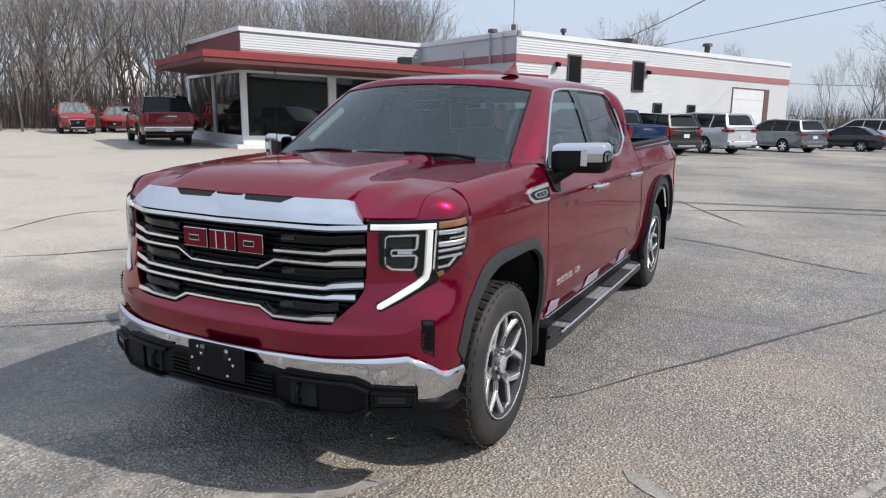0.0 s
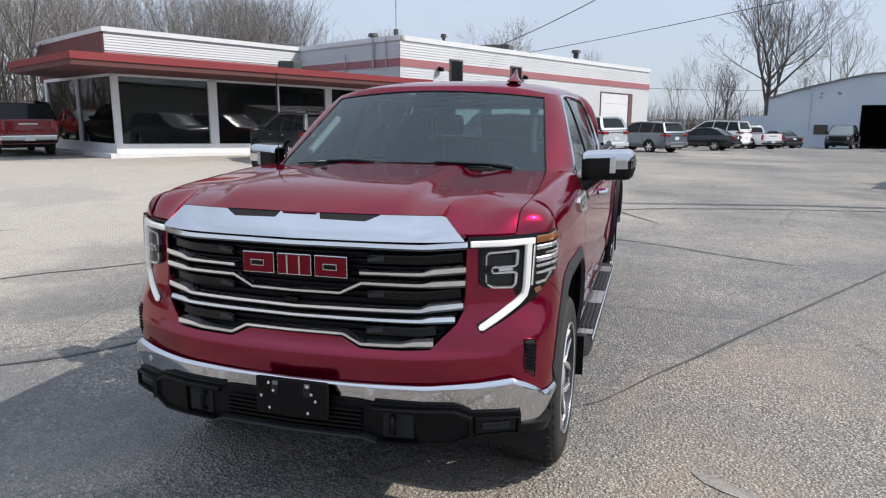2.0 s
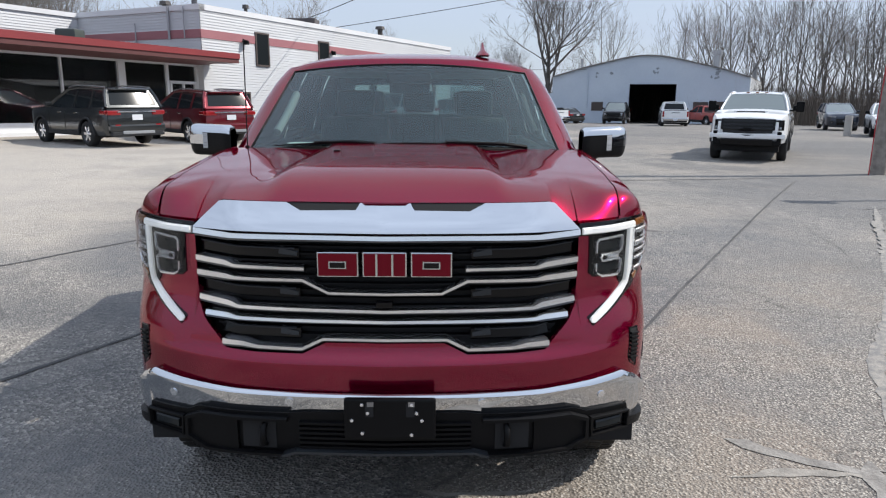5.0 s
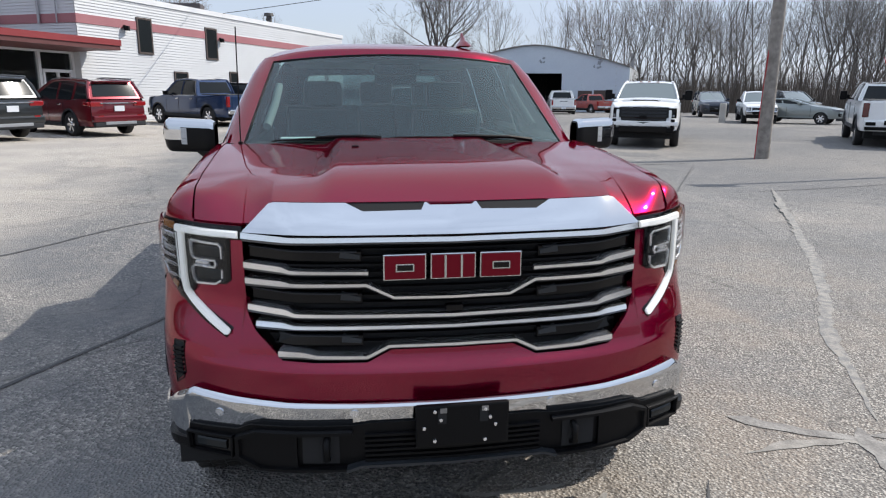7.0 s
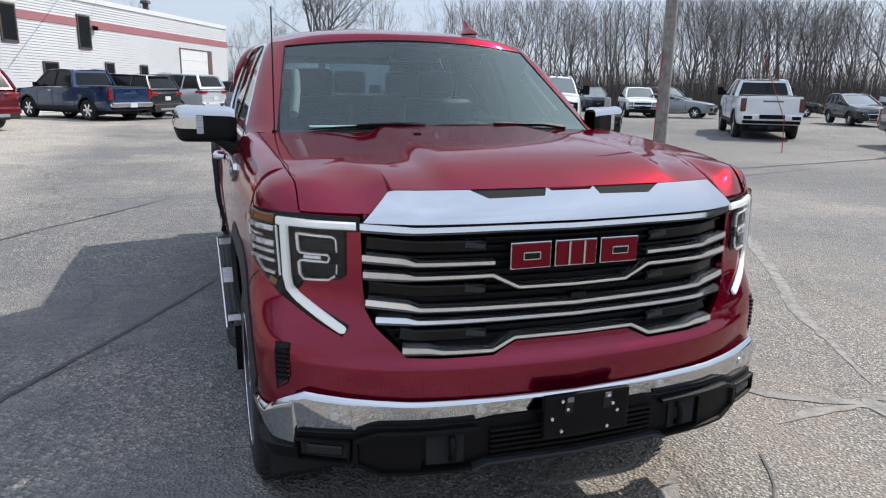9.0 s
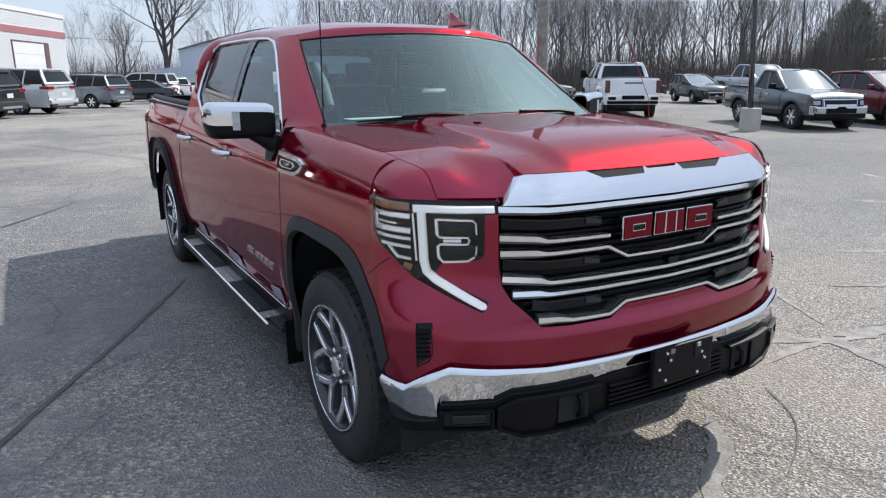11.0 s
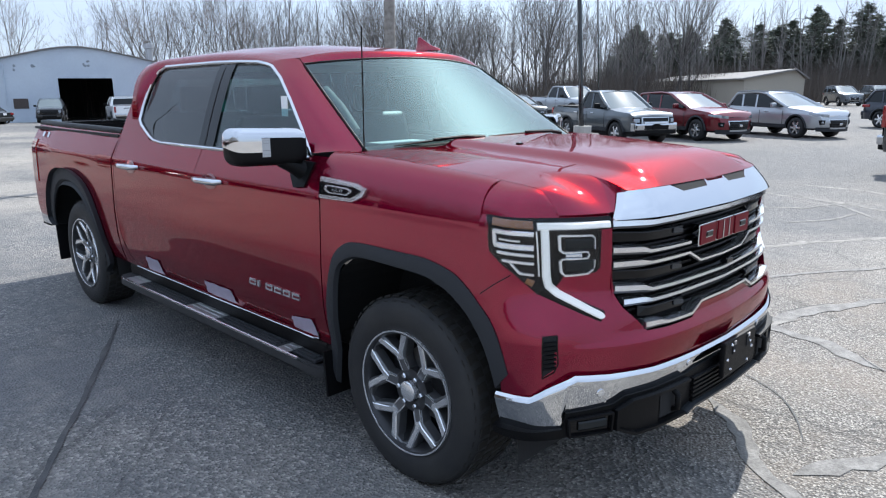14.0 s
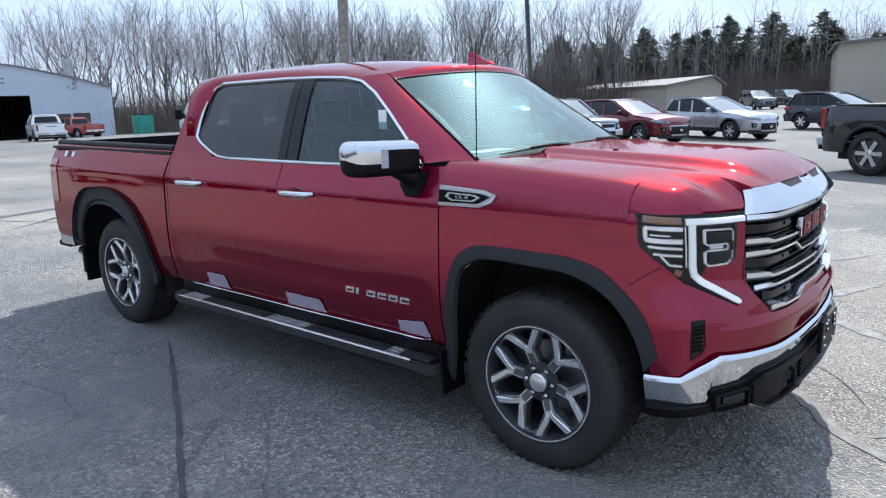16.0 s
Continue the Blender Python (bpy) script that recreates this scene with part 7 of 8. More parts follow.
    if heavy:
        strip(lambda u, v: back(0.12 + 0.86 * u, 0.045 + 0.91 * v, 0.012), 4, 8, CARGLASS, "rear_window", True)
    else:
        strip(lambda u, v: back(0.13 + 0.72 * u, 0.07 + 0.86 * v, 0.012), 4, 8, CARGLASS, "rear_window", True)
    if kind == "suv":
        part("roof_spoiler", boxes(((0, y3 + 0.06, z3 + 0.005), (W * 0.62, 0.16, 0.035)), bevel=0.012), colour, t)
    fr = curve((z0, y0), (z1, y1))
    rr_ = curve((min(z4, z3 - 0.01), y4), (z3, y3))
    for s in (-1, 1):
        def gl(u, v, s=s):
            zz = zb - 0.03 + (min(z1, z3) + 0.0 - zb + 0.03) * v
            a_, c_ = fr(zz), rr_(zz)
            return (s * gw(zz), a_ + (c_ - a_) * u, zz)
        strip(gl, 8, 5, CARGLASS, "side_window", s < 0)
        b_ = bmesh.new()
        for (pa, pz, qa, qz) in ((y0, z0, y1, z1), (y4, z4, y3, z3)):
            tube(b_, [(s * gw(pz + (qz - pz) * q), pa + (qa - pa) * q, pz + (qz - pz) * q) for q in (0, 0.33, 0.66, 1)], 0.034 if heavy else 0.05, 6)
        tube(b_, [(s * gw(roofz(yy)), yy, roofz(yy)) for yy in roofy], 0.045, 6)
        mid = y1 + (y3 - y1) * (0.42 if kind != "suv" else 0.30)
        tube(b_, [(s * (gw(zb) + 0.004), mid - 0.08, zb), (s * (gw(H - 0.1) + 0.004), mid, H - 0.08)], 0.035, 5)
        if kind == "suv":
            md2 = y1 + (y3 - y1) * 0.72
            tube(b_, [(s * (gw(zb) + 0.004), md2 - 0.05, zb), (s * (gw(H - 0.1) + 0.004), md2 + 0.05, H - 0.08)], 0.04, 5)
        part("pillar", b_, colour, t, smooth=60)
        b_ = bmesh.new()
        tube(b_, [(s * (gw(zb) + 0.02), y0 + 0.15, zb - 0.02), (s * (gw(zb) + 0.02), rear - 0.7 if kind != "pickup" else y4, zb + 0.02)], 0.012, 4)
        part("window_trim", b_, CHROME, t)
        b_ = bmesh.new()
        box(b_, (s * (hw + 0.11), y0 + 0.42, zb + 0.10), (0.20, 0.10, 0.15), bevel=0.03)
        box(b_, (s * (hw - 0.02), y0 + 0.44, zb + 0.03), (0.14, 0.05, 0.05))
        part("mirror", b_, colour if kind != "pickup" else BLACK, t)
        for yy in ((0.95, 1.95) if L < 5.2 else (1.15, 2.2)):
            b_ = bmesh.new()
            box(b_, (s * (hw * prof(zb - 0.13) + 0.012), yy + 0.35, zb - 0.13), (0.03, 0.2, 0.035), bevel=0.008)
            part("door_handle", b_, CHROME if cladding else colour, t)
        for yy in (0.62 * (r / 0.37), 1.62, 2.55 if kind != "pickup" else wb - 0.7):
            b_ = bmesh.new()
            box(b_, (s * (hw * 1.0 + 0.001), yy, (sill + zb) / 2), (0.006, 0.012, zb - sill - 0.16))
            part("door_seam", b_, DARKOPEN, t)
        # arch trims and sill cladding
        b_ = bmesh.new()
        for c in (0.0, wb):
            pts = [(c + r * 1.24 * math.cos(a), r + r * 1.24 * math.sin(a)) for a in [math.radians(d) for d in range(-8, 189, 14)]]
            tube(b_, [(s * (hw * plan(p[0]) - 0.005), p[0], max(sill, p[1])) for p in pts], 0.035 if cladding else 0.012, 5)
        box(b_, (s * (hw * 0.965), wb / 2, sill + 0.03), (0.08, wb - 2.5 * r, 0.12 if cladding else 0.05), bevel=0.01)
        part("arch_trim", b_, TRIM if cladding else colour, t)
        wheel_parts(t, s * (hw - 0.13), 0.0, r, 0.24, rim or ALLOY, s)
        wheel_parts(t, s * (hw - 0.13), wb, r, 0.24, rim or ALLOY, s)
        # lamps
        fz = topz(-fo + 0.1) - (0.12 if kind != "pickup" else 0.16)
        if kind != "pickup":
            b_ = bmesh.new()
            qs = [0.66, 0.76, 0.86, 0.95, 1.0, 1.12, 1.28, 1.45, 1.62]

            def lamp(u, v, s=s):
                q = qs[round(u * 8)]
                zc = fz + 0.045 + 0.075 * (q - 0.66) + (v - 0.5) * (0.085 if q < 1.3 else 0.085 - 0.16 * (q - 1.3))
                yy = -fo + max(0.0, q - 1) * 0.5
                if q > 1:
                    return (s * (hw * plan(yy) * prof(zc) + 0.010), yy - 0.004, zc)
                return (s * q * (hw * nose * prof(zc) + 0.006), -fo - 0.17 * (1 - q * q) - 0.032, zc)
            sheet(b_, lamp, 8, 3, flip=s < 0)
            part("headlight", b_, HEADLENS, t, smooth=40)
        b_ = bmesh.new()
        tz = topz(rear - 0.05) - 0.13
        if kind == "pickup":
            box(b_, (s * (hw * 0.90 - 0.03), rear + 0.0, zb - (0.24 if heavy else 0.22)), (0.17 if heavy else 0.13, 0.10, 0.42), bevel=0.02)
        elif kind == "suv":
            box(b_, (s * (hw * 0.90 - 0.17), rear - 0.0, tz), (0.40, 0.16, 0.14), bevel=0.03)
            box(b_, (s * (hw * 0.94), rear - 0.14, tz + 0.01), (0.09, 0.30, 0.12), bevel=0.03)
        else:
            box(b_, (s * (hw * 0.88 - 0.10), rear - 0.0, tz), (0.30, 0.16, 0.17), bevel=0.03)
        part("tail_light", b_, LAMPDARK if heavy else LAMPRED, t)
        if kind == "suv":
            part("rear_reflector", boxes(((s * hw * 0.66, rear + 0.135, sill + 0.30), (0.16, 0.02, 0.05))), LAMPRED, t)
    # front
    gz = topz(-fo + 0.05) - 0.18
    bulge = 0.10 if kind == "pickup" else 0.17

    def nosep(q, z, o):
        """A point of the nose, q from -1 to 1 across and past that round the corner, o proud of it."""
        if abs(q) > 1:
            yy = -fo + (abs(q) - 1) * 0.5
            return (math.copysign(hw * plan(yy) * prof(z) + o, q), yy - o * 0.5, z)
        v = min(1.0, max(0.0, (z - low(-fo)) / (topz(-fo) - low(-fo))))
        return (q * (hw * nose * prof(z) + o * 0.5), -fo - bulge * (1 - q * q) - 0.03 * math.sin(math.pi * v) - o, z)

    def plaque(nm, m_, q0, q1, z0_, z1_, o, owner=t, taper_=0.0, rise=0.0, n=8, lab=""):
        b_ = bmesh.new()

        def f(u, v):
            h = q0 + (q1 - q0) * u
            mid_ = (q0 + q1) / 2
            h = mid_ + (h - mid_) * (1 - taper_ * (1 - v))
            return nosep(h, z0_ + (z1_ - z0_) * v + rise * abs(h) * 0.1, o)
        sheet(b_, f, n, 4, rim=o + 0.01)
        return part(nm, b_, m_, owner, lab, smooth=40)
    if kind == "pickup":
        gtop, gbot, gq = (gz + 0.11, gz - 0.37, 0.80) if heavy else (gz + 0.10, gz - 0.32, 0.66 if flip_grille else 0.74)
    elif kind == "suv":
        gtop, gbot, gq = gz + 0.02, gz - 0.24, 0.60
    else:
        gtop, gbot, gq = gz + 0.02, gz - 0.16, 0.55
    shine = CHROME if flip_grille else colour
    plaque("grille_surround", (CHROME if flip_grille else GLOSSBLACK) if kind == "pickup" else CHROME if cladding else BLACK, -gq - 0.05, gq + 0.05, gbot - 0.025, gtop + 0.025, 0.012, taper_=0.14)
    g_ = plaque("grille", GLOSSBLACK, -gq, gq, gbot, gtop, 0.022, taper_=0.16)
    if heavy:
        for j in range(5):
            z_ = gbot + (gtop - gbot) * (j + 0.7) / 5
            plaque("grille_bar", TRIM, -gq * 0.95, gq * 0.95, z_ - 0.022, z_ + 0.022, 0.036, owner=g_, taper_=0.02)
    for j in range(0 if heavy else 2 if kind == "pickup" else 4):
        z_ = gbot + (gtop - gbot) * (j + 1) / (3 if kind == "pickup" else 5)
        plaque("grille_bar", (CHROME if flip_grille else BLACK) if kind == "pickup" else TRIM, -gq * 0.9, gq * 0.9, z_ - (0.028 if kind == "pickup" else 0.008), z_ + (0.028 if kind == "pickup" else 0.008), 0.034, owner=g_)
    part("badge", boxes(((0, -fo - bulge - 0.085, (gbot + gtop) / 2), (0.20 if kind == "pickup" else 0.13, 0.02, 0.075)), bevel=0.015), CHROME if kind != "pickup" else BLACK, g_)
    if kind != "pickup":
        plaque("lower_intake", GLOSSBLACK, -0.62, 0.62, sill + 0.02, sill + 0.15, 0.016, taper_=0.1)
        plaque("front_valance", TRIM, -1.2, 1.2, sill - 0.10, sill + 0.03, 0.012, n=14)
        plaque("lower_trim", SILVERPAINT if cladding else colour, -0.55, 0.55, sill - 0.02, sill + 0.03, 0.03)
        for s in (-1, 1):
            plaque("lamp_pocket", BLACK, s * 0.95 - 0.13, s * 0.95 + 0.13, sill + 0.12, sill + 0.26, 0.010, taper_=0.3)
            plaque("fog_lamp", HEADLENS, s * 0.95 - 0.05, s * 0.95 + 0.05, sill + 0.16, sill + 0.22, 0.018)
    else:
        part("front_bumper", boxes(((0, -fo - 0.06, sill + (0.19 if heavy else 0.15)), (W * (0.95 if heavy else 0.86), 0.20, 0.16 if heavy else 0.20)), bevel=0.05), shine, t)
    part("rear_bumper", boxes(((0, rear + 0.06, sill + 0.22), (W * 0.90, 0.18, 0.20)), bevel=0.05), (WHITEPAINT if heavy else CHROME) if kind == "pickup" else colour, t)
    if kind == "suv":
        part("lower_bumper", boxes(((0, rear + 0.05, sill + 0.06), (W * 0.86, 0.16, 0.16)), bevel=0.04), TRIM, t)
        part("skid_plate", boxes(((0, rear + 0.125, sill + 0.09), (W * 0.52, 0.03, 0.09)), bevel=0.012), SILVERPAINT, t)
        part("tailgate_trim", boxes(((0, rear + 0.085, topz(rear - 0.05) - 0.10), (W * 0.62, 0.02, 0.035)), bevel=0.006), CHROME, t)
    if kind == "pickup":
        big = r > 0.42
        part("rear_step", boxes(((0, rear + 0.05, sill + 0.10), (W * 0.86, 0.16, 0.14)), bevel=0.03), BLACK, t)
        if not heavy:
            part("lower_grille", boxes(((0, -fo - 0.155, sill + 0.13), (W * 0.50, 0.02, 0.13)), bevel=0.006), BLACK, t)
        part("lower_valance", boxes(((0, -fo - 0.05, sill + 0.0), (W * 0.84, 0.20, 0.14)), bevel=0.03), BLACK, t)
        if not heavy:
            part("number_bracket", boxes(((0, -fo - 0.165, sill + 0.14), (0.32, 0.02, 0.13))), BLACK, t)
        if heavy:
            part("lower_intake", boxes(((0, -fo - 0.150, sill + 0.03), (W * 0.66, 0.05, 0.17)), bevel=0.02), GLOSSBLACK, t)
            part("rear_axle", boxes(((0, wb, r), (W * 0.72, 0.13, 0.13)), ((0, wb, r), (0.32, 0.34, 0.30)), bevel=0.04), CABIN, t)
            part("hitch", boxes(((0, rear + 0.10, sill - 0.08), (0.16, 0.24, 0.12)), ((0, rear - 0.1, sill - 0.07), (W * 0.6, 0.08, 0.10)), bevel=0.01), CABIN, t)
            part("bumper_step", boxes(((0, rear + 0.125, sill + 0.25), (W * 0.38, 0.10, 0.13)), bevel=0.015), BLACK, t)
            for q in (-0.46, -0.16, 0.0, 0.16, 0.46):
                part("marker_lamp", boxes(((q * W * 0.8, y1 + 0.10, roofz(y1 + 0.10) + 0.045 - 0.07 * q * q), (0.09, 0.06, 0.03)), bevel=0.008), LAMPAMBER, t)
            for s in (-1, 1):
                part("corner_step", boxes(((s * hw * 0.72, rear + 0.135, sill + 0.22), (0.26, 0.08, 0.10)), bevel=0.015), BLACK, t)
                part("bumper_vent", boxes(((s * hw * 0.80, -fo - 0.13, sill + 0.17), (0.11, 0.05, 0.30)), bevel=0.015), BLACK, t)
                plaque("grille_bracket", colour, s * 0.885 - 0.045, s * 0.885 + 0.045, gz - 0.36, gz + 0.06, 0.030)
        for s in (-1, 1):
            plaque("lamp_surround", GLOSSBLACK, s * 0.90 - 0.16, s * 0.90 + 0.22 * (s > 0) + 0.16 * (s < 0), gz - 0.16, gz + 0.11, 0.010)
            part("bumper_corner", boxes(((s * hw * 0.83, -fo - 0.015, sill + 0.14), (0.11, 0.20, 0.24)), bevel=0.02), shine, t)
            plaque("headlight", GLOSSBLACK if heavy else HEADLENS, s * 0.92 - 0.12, s * 0.92 + 0.12, gz - 0.03, gz + 0.08, 0.022)
            plaque("fog_lamp", HEADLENS, s * (1.0 if heavy else 0.92) - (0.03 if heavy else 0.09), s * (1.0 if heavy else 0.92) + (0.03 if heavy else 0.09), gz - 0.13, gz - 0.07, 0.020)
            if big:
                part("tow_mirror", boxes(((s * (hw + 0.20), y0 + 0.42, zb + 0.14), (0.22, 0.12, 0.30)), bevel=0.03), BLACK, t)
        if big:
            part("hood_scoop", boxes(((0, -0.1, topz(-0.1) + 0.045), (W * 0.44, 0.7, 0.05)), bevel=0.02), colour, t)
            part("scoop_mouth", boxes(((0, -0.46, topz(-0.4) + 0.052), (W * 0.36, 0.02, 0.03))), BLACK, t)
        part("bed_floor", boxes(((0, (y4 + rear) / 2, zb + 0.045), (W * 0.80, rear - y4 - 0.3, 0.03))), CABIN, t)
        b_ = bmesh.new()
        box(b_, (0, rear + 0.055, zb - 0.24), (W * 0.72, 0.02, 0.46), bevel=0.01)
        part("tailgate", b_, colour, t)
        part("tailgate_bar", boxes(((0, rear + 0.07, zb - 0.12), (W * 0.30, 0.012, 0.05))), CHROME if colour is not WHITEPAINT else GREYPAINT, t)
    if plate:
        part("plate", boxes(((0, rear + (0.09 if kind != "pickup" else 0.165), (0.86 if kind != "pickup" else 0.62)), (0.32, 0.02, 0.16))), PLATE, t)
    if rails:
        for s in (-1, 1):
            b_ = bmesh.new()
            tube(b_, [(s * gw(H - 0.06) * 0.98, yy, roofz(yy) + 0.07) for yy in roofy], 0.02, 5)
            part("roof_rail", b_, STEEL, t)
    if cap:
        b_ = bmesh.new()
        ya, yb = y3 - 0.05, rear - 0.02
        for s in (-1, 1):
            sheet(b_, lambda u, v, s=s: (s * (hw * 0.93 - 0.17 * v), ya + (yb - 0.25 * v - ya) * u, zb + (H - 0.02 - zb) * v), 4, 4, flip=s < 0)
        sheet(b_, lambda u, v: ((2 * v - 1) * (hw * 0.93 - 0.17), ya + (yb - 0.25 - ya) * u, H - 0.02 + 0.05 * (1 - (2 * v - 1) ** 2)), 4, 8, flip=True)
        part("bed_cap", b_, colour, t, "matching bed cap with tinted rear glass", smooth=40)
        strip(lambda u, v: ((2 * v - 1) * (hw * 0.90 - 0.15 * u), yb - 0.02 - 0.25 * u + 0.02, zb + 0.04 + (H - 0.1 - zb) * u), 4, 6, CARGLASS, "cap_window", False)
    return t


def toward(dx, dy):
    """The heading of a car that faces the way (dx, dy)."""
    return math.degrees(math.atan2(dx, -dy))


def axle_from_rear(x, y, dx, dy, wb):
    """The front axle of a car whose rear axle is at x, y and that faces the way dx, dy."""
    d = math.hypot(dx, dy)
    return x + dx / d * wb, y + dy / d * wb


def parked(rx, ry, dx, dy, wb, **kw):
    fx, fy = axle_from_rear(rx, ry, dx, dy, wb)
    return vehicle(x=fx, y=fy, heading=toward(dx, dy), wb=wb, **kw)


PICK = dict(kind="pickup", category="pickup truck", L=5.85, W=2.03, H=1.92, fo=0.95, r=0.41)
# beside the showroom and the woods
parked(-21.2, 17.4, -0.839, 0.545, 3.65, name="pickup_truck", label="dark red pickup with a matching bed cap", colour=MAROON, cap=True, **PICK)
vehicle("suv", "orange-red compact suv with pale roof bar, by the woods", "suv", ORANGE, -32.6, 21.6, toward(0.85, -0.53), L=4.25, W=1.78, H=1.66, wb=2.55, r=0.34, rails=True)
vehicle("hatchback", "bright orange-red hatchback at the wood's edge", "car", ORANGE, -33.6, 24.9, toward(0.7, -0.7), kind="suv", L=4.2, W=1.75, H=1.5, wb=2.6, r=0.32, cladding=False)
# along the dealership front
parked(-9.75, 18.5, -0.80, 0.60, 2.86, name="suv", label="dark grey suv with roof rails and chrome trim", category="suv", colour=DARKPAINT, L=4.9, W=1.92, H=1.70, rails=True)
parked(-7.55, 20.9, -0.72, 0.70, 2.86, name="suv", label="metallic red suv with silver rear skid plate", category="suv", colour=MAROON, L=4.9, W=1.92, H=1.70, rails=True)
parked(-4.55, 28.0, -0.69, 0.73, 3.65, name="pickup_truck", label="dark blue crew cab pickup truck", colour=NAVYPAINT, **PICK)
parked(-3.43, 29.57, -0.80, 0.60, 3.07, name="suv", label="charcoal three-row suv seen from behind", category="suv", colour=DARKPAINT, L=5.2, W=1.98, H=1.78)
parked(-1.6, 33.55, -0.80, 0.60, 3.07, name="suv", label="large silver-white suv with dark rear glass", category="suv", colour=mat("pale silver paint", (0.62, 0.65, 0.68), 0.3, 0.4, coat=1.0), L=5.35, W=2.06, H=1.93, r=0.41, cladding=False)
parked(1.71, 39.8, -0.73, 0.68, 3.05, name="suv", label="blue-grey three-row suv parked by the garage", category="suv", colour=mat("blue grey paint", (0.16, 0.19, 0.22), 0.3, 0.6, coat=1.0), L=5.1, W=1.98, H=1.75, cladding=False)
parked(5.4, 46.3, -0.93, 0.36, 2.83, name="sedan", label="glossy black four-door saloon car", category="car", colour=BLACKPAINT, kind="sedan", L=4.9, W=1.87, H=1.46, r=0.34, cladding=False)
parked(7.0, 54.5, -0.8, 0.5, 3.4, name="van", label="white van with roof rack", category="van", colour=WHITEPAINT, L=5.4, W=2.0, H=2.1, cladding=False, rails=True)
parked(9.2, 55.5, -0.5, 0.8, 3.3, name="pickup_truck", label="white pickup parked among other cars", colour=WHITEPAINT, **{**PICK, "L": 5.4, "H": 1.8})
parked(11.9, 62.0, -0.5, 0.85, 2.7, name="sedan", label="dark saloon beside the warehouse", category="car", colour=DARKPAINT, kind="sedan", L=4.7, W=1.8, H=1.45, r=0.33, cladding=False)
vehicle("pickup_truck", "black pickup parked nose out by the warehouse", "pickup truck", BLACKPAINT, 16.0, 62.0, toward(-0.35, -0.93), **{**{k: v for k, v in PICK.items() if k != "category"}, "wb": 3.6, "flip_grille": False})
parked(18.3, 52.2, 0.25, 0.97, 3.6, name="pickup_truck", label="white pickup backed toward the lot at the warehouse door", colour=WHITEPAINT, **PICK)
parked(24.8, 60.5, -0.2, 0.98, 3.3, name="pickup_truck", label="faded red pickup beside the warehouse wall", colour=mat("faded red paint", (0.32, 0.06, 0.05), 0.4, coat=0.4), **{**PICK, "L": 5.2, "H": 1.75})
# middle of the lot
vehicle("pickup_truck", "white heavy-duty pickup with black grille and tow mirrors", "pickup truck", WHITEPAINT, 8.95, 16.9, toward(-0.46, -0.89), kind="pickup", L=6.2, W=2.0, H=1.87, wb=4.0, fo=1.0, r=0.43, flip_grille=False, heavy=True)
parked(16.6, 16.1, 0.56, 0.83, 3.9, name="pickup_truck", label="white heavy-duty pickup seen from its tailgate", colour=WHITEPAINT, **{**PICK, "L": 6.0, "W": 1.97, "H": 1.92, "r": 0.43, "flip_grille": False, "heavy": True, "plate": False})
vehicle("van", "black-blue minivan with its nose to the lot", "van", paint("ink blue car paint", (0.008, 0.014, 0.03), 0.3, 0.3), 25.6, 42.0, toward(-0.35, -0.93), L=4.8, W=1.9, H=1.68, wb=2.9, cladding=False)
vehicle("pickup_truck", "white older pickup facing the lot", "pickup truck", WHITEPAINT, 21.6, 30.6, toward(-0.45, -0.9), kind="pickup", L=4.9, W=1.68, H=1.58, wb=3.0, fo=0.8, r=0.35)
vehicle("sedan", "grey-green four-door saloon facing the lot", "car", mat("grey green paint", (0.24, 0.27, 0.27), 0.3, 0.5, coat=0.8), 24.4, 29.3, toward(0.62, -0.78), kind="sedan", L=4.0, W=1.58, H=1.22, wb=2.5, fo=0.78, r=0.29, cladding=False)
vehicle("suv", "dark suv behind the silver saloon", "suv", DARKPAINT, 29.7, 38.4, toward(-0.2, -0.98), L=4.6, W=1.85, H=1.7, wb=2.7)
vehicle("sedan", "black saloon at the back of the lot", "car", BLACKPAINT, 33.4, 31.0, toward(0.8, -0.6), kind="sedan", L=4.7, W=1.8, H=1.45, wb=2.75, r=0.32, cladding=False)
# row across the lot
vehicle("hatchback", "small black crossover facing the lot", "car", DARKPAINT, 26.4, 20.6, toward(-0.45, -0.89), L=3.8, W=1.56, H=1.34, wb=2.3, fo=0.8, r=0.29)
parked(31.8, 23.0, -0.35, -0.94, 3.3, name="pickup_truck", label="silver older pickup parked across the lot", colour=SILVERPAINT, **{**PICK, "L": 5.3, "H": 1.8})
vehicle("pickup_truck", "grey mid-size pickup with bright grille surround", "pickup truck", GREYPAINT, 17.1, 9.15, toward(-0.42, -0.91), kind="pickup", L=4.75, W=1.72, H=1.62, wb=2.87, fo=0.78, r=0.35)
vehicle("suv", "metallic red suv facing the lot", "suv", MAROON, 19.85, 7.85, toward(-0.42, -0.91), L=4.3, W=1.74, H=1.50, wb=2.55, fo=0.82, r=0.345)
vehicle("suv", "silver three-row suv facing the lot", "suv", SILVERPAINT, 22.6, 5.75, toward(-0.45, -0.89), L=4.12, W=1.66, H=1.46, wb=2.42, fo=0.80, r=0.335, rails=True)
parked(30.6, 5.2, -0.43, -0.90, 2.65, name="suv", label="dark navy suv with roof rails", category="suv", colour=paint("black blue car paint", (0.006, 0.010, 0.022), 0.3, 0.28), L=4.3, W=1.75, H=1.50, fo=0.85, r=0.34, rails=True)
vehicle("suv", "grey suv far across the lot", "suv", GREYPAINT, 68.0, 17.0, toward(-0.8, -0.6), L=4.8, W=1.9, H=1.75, wb=2.8)
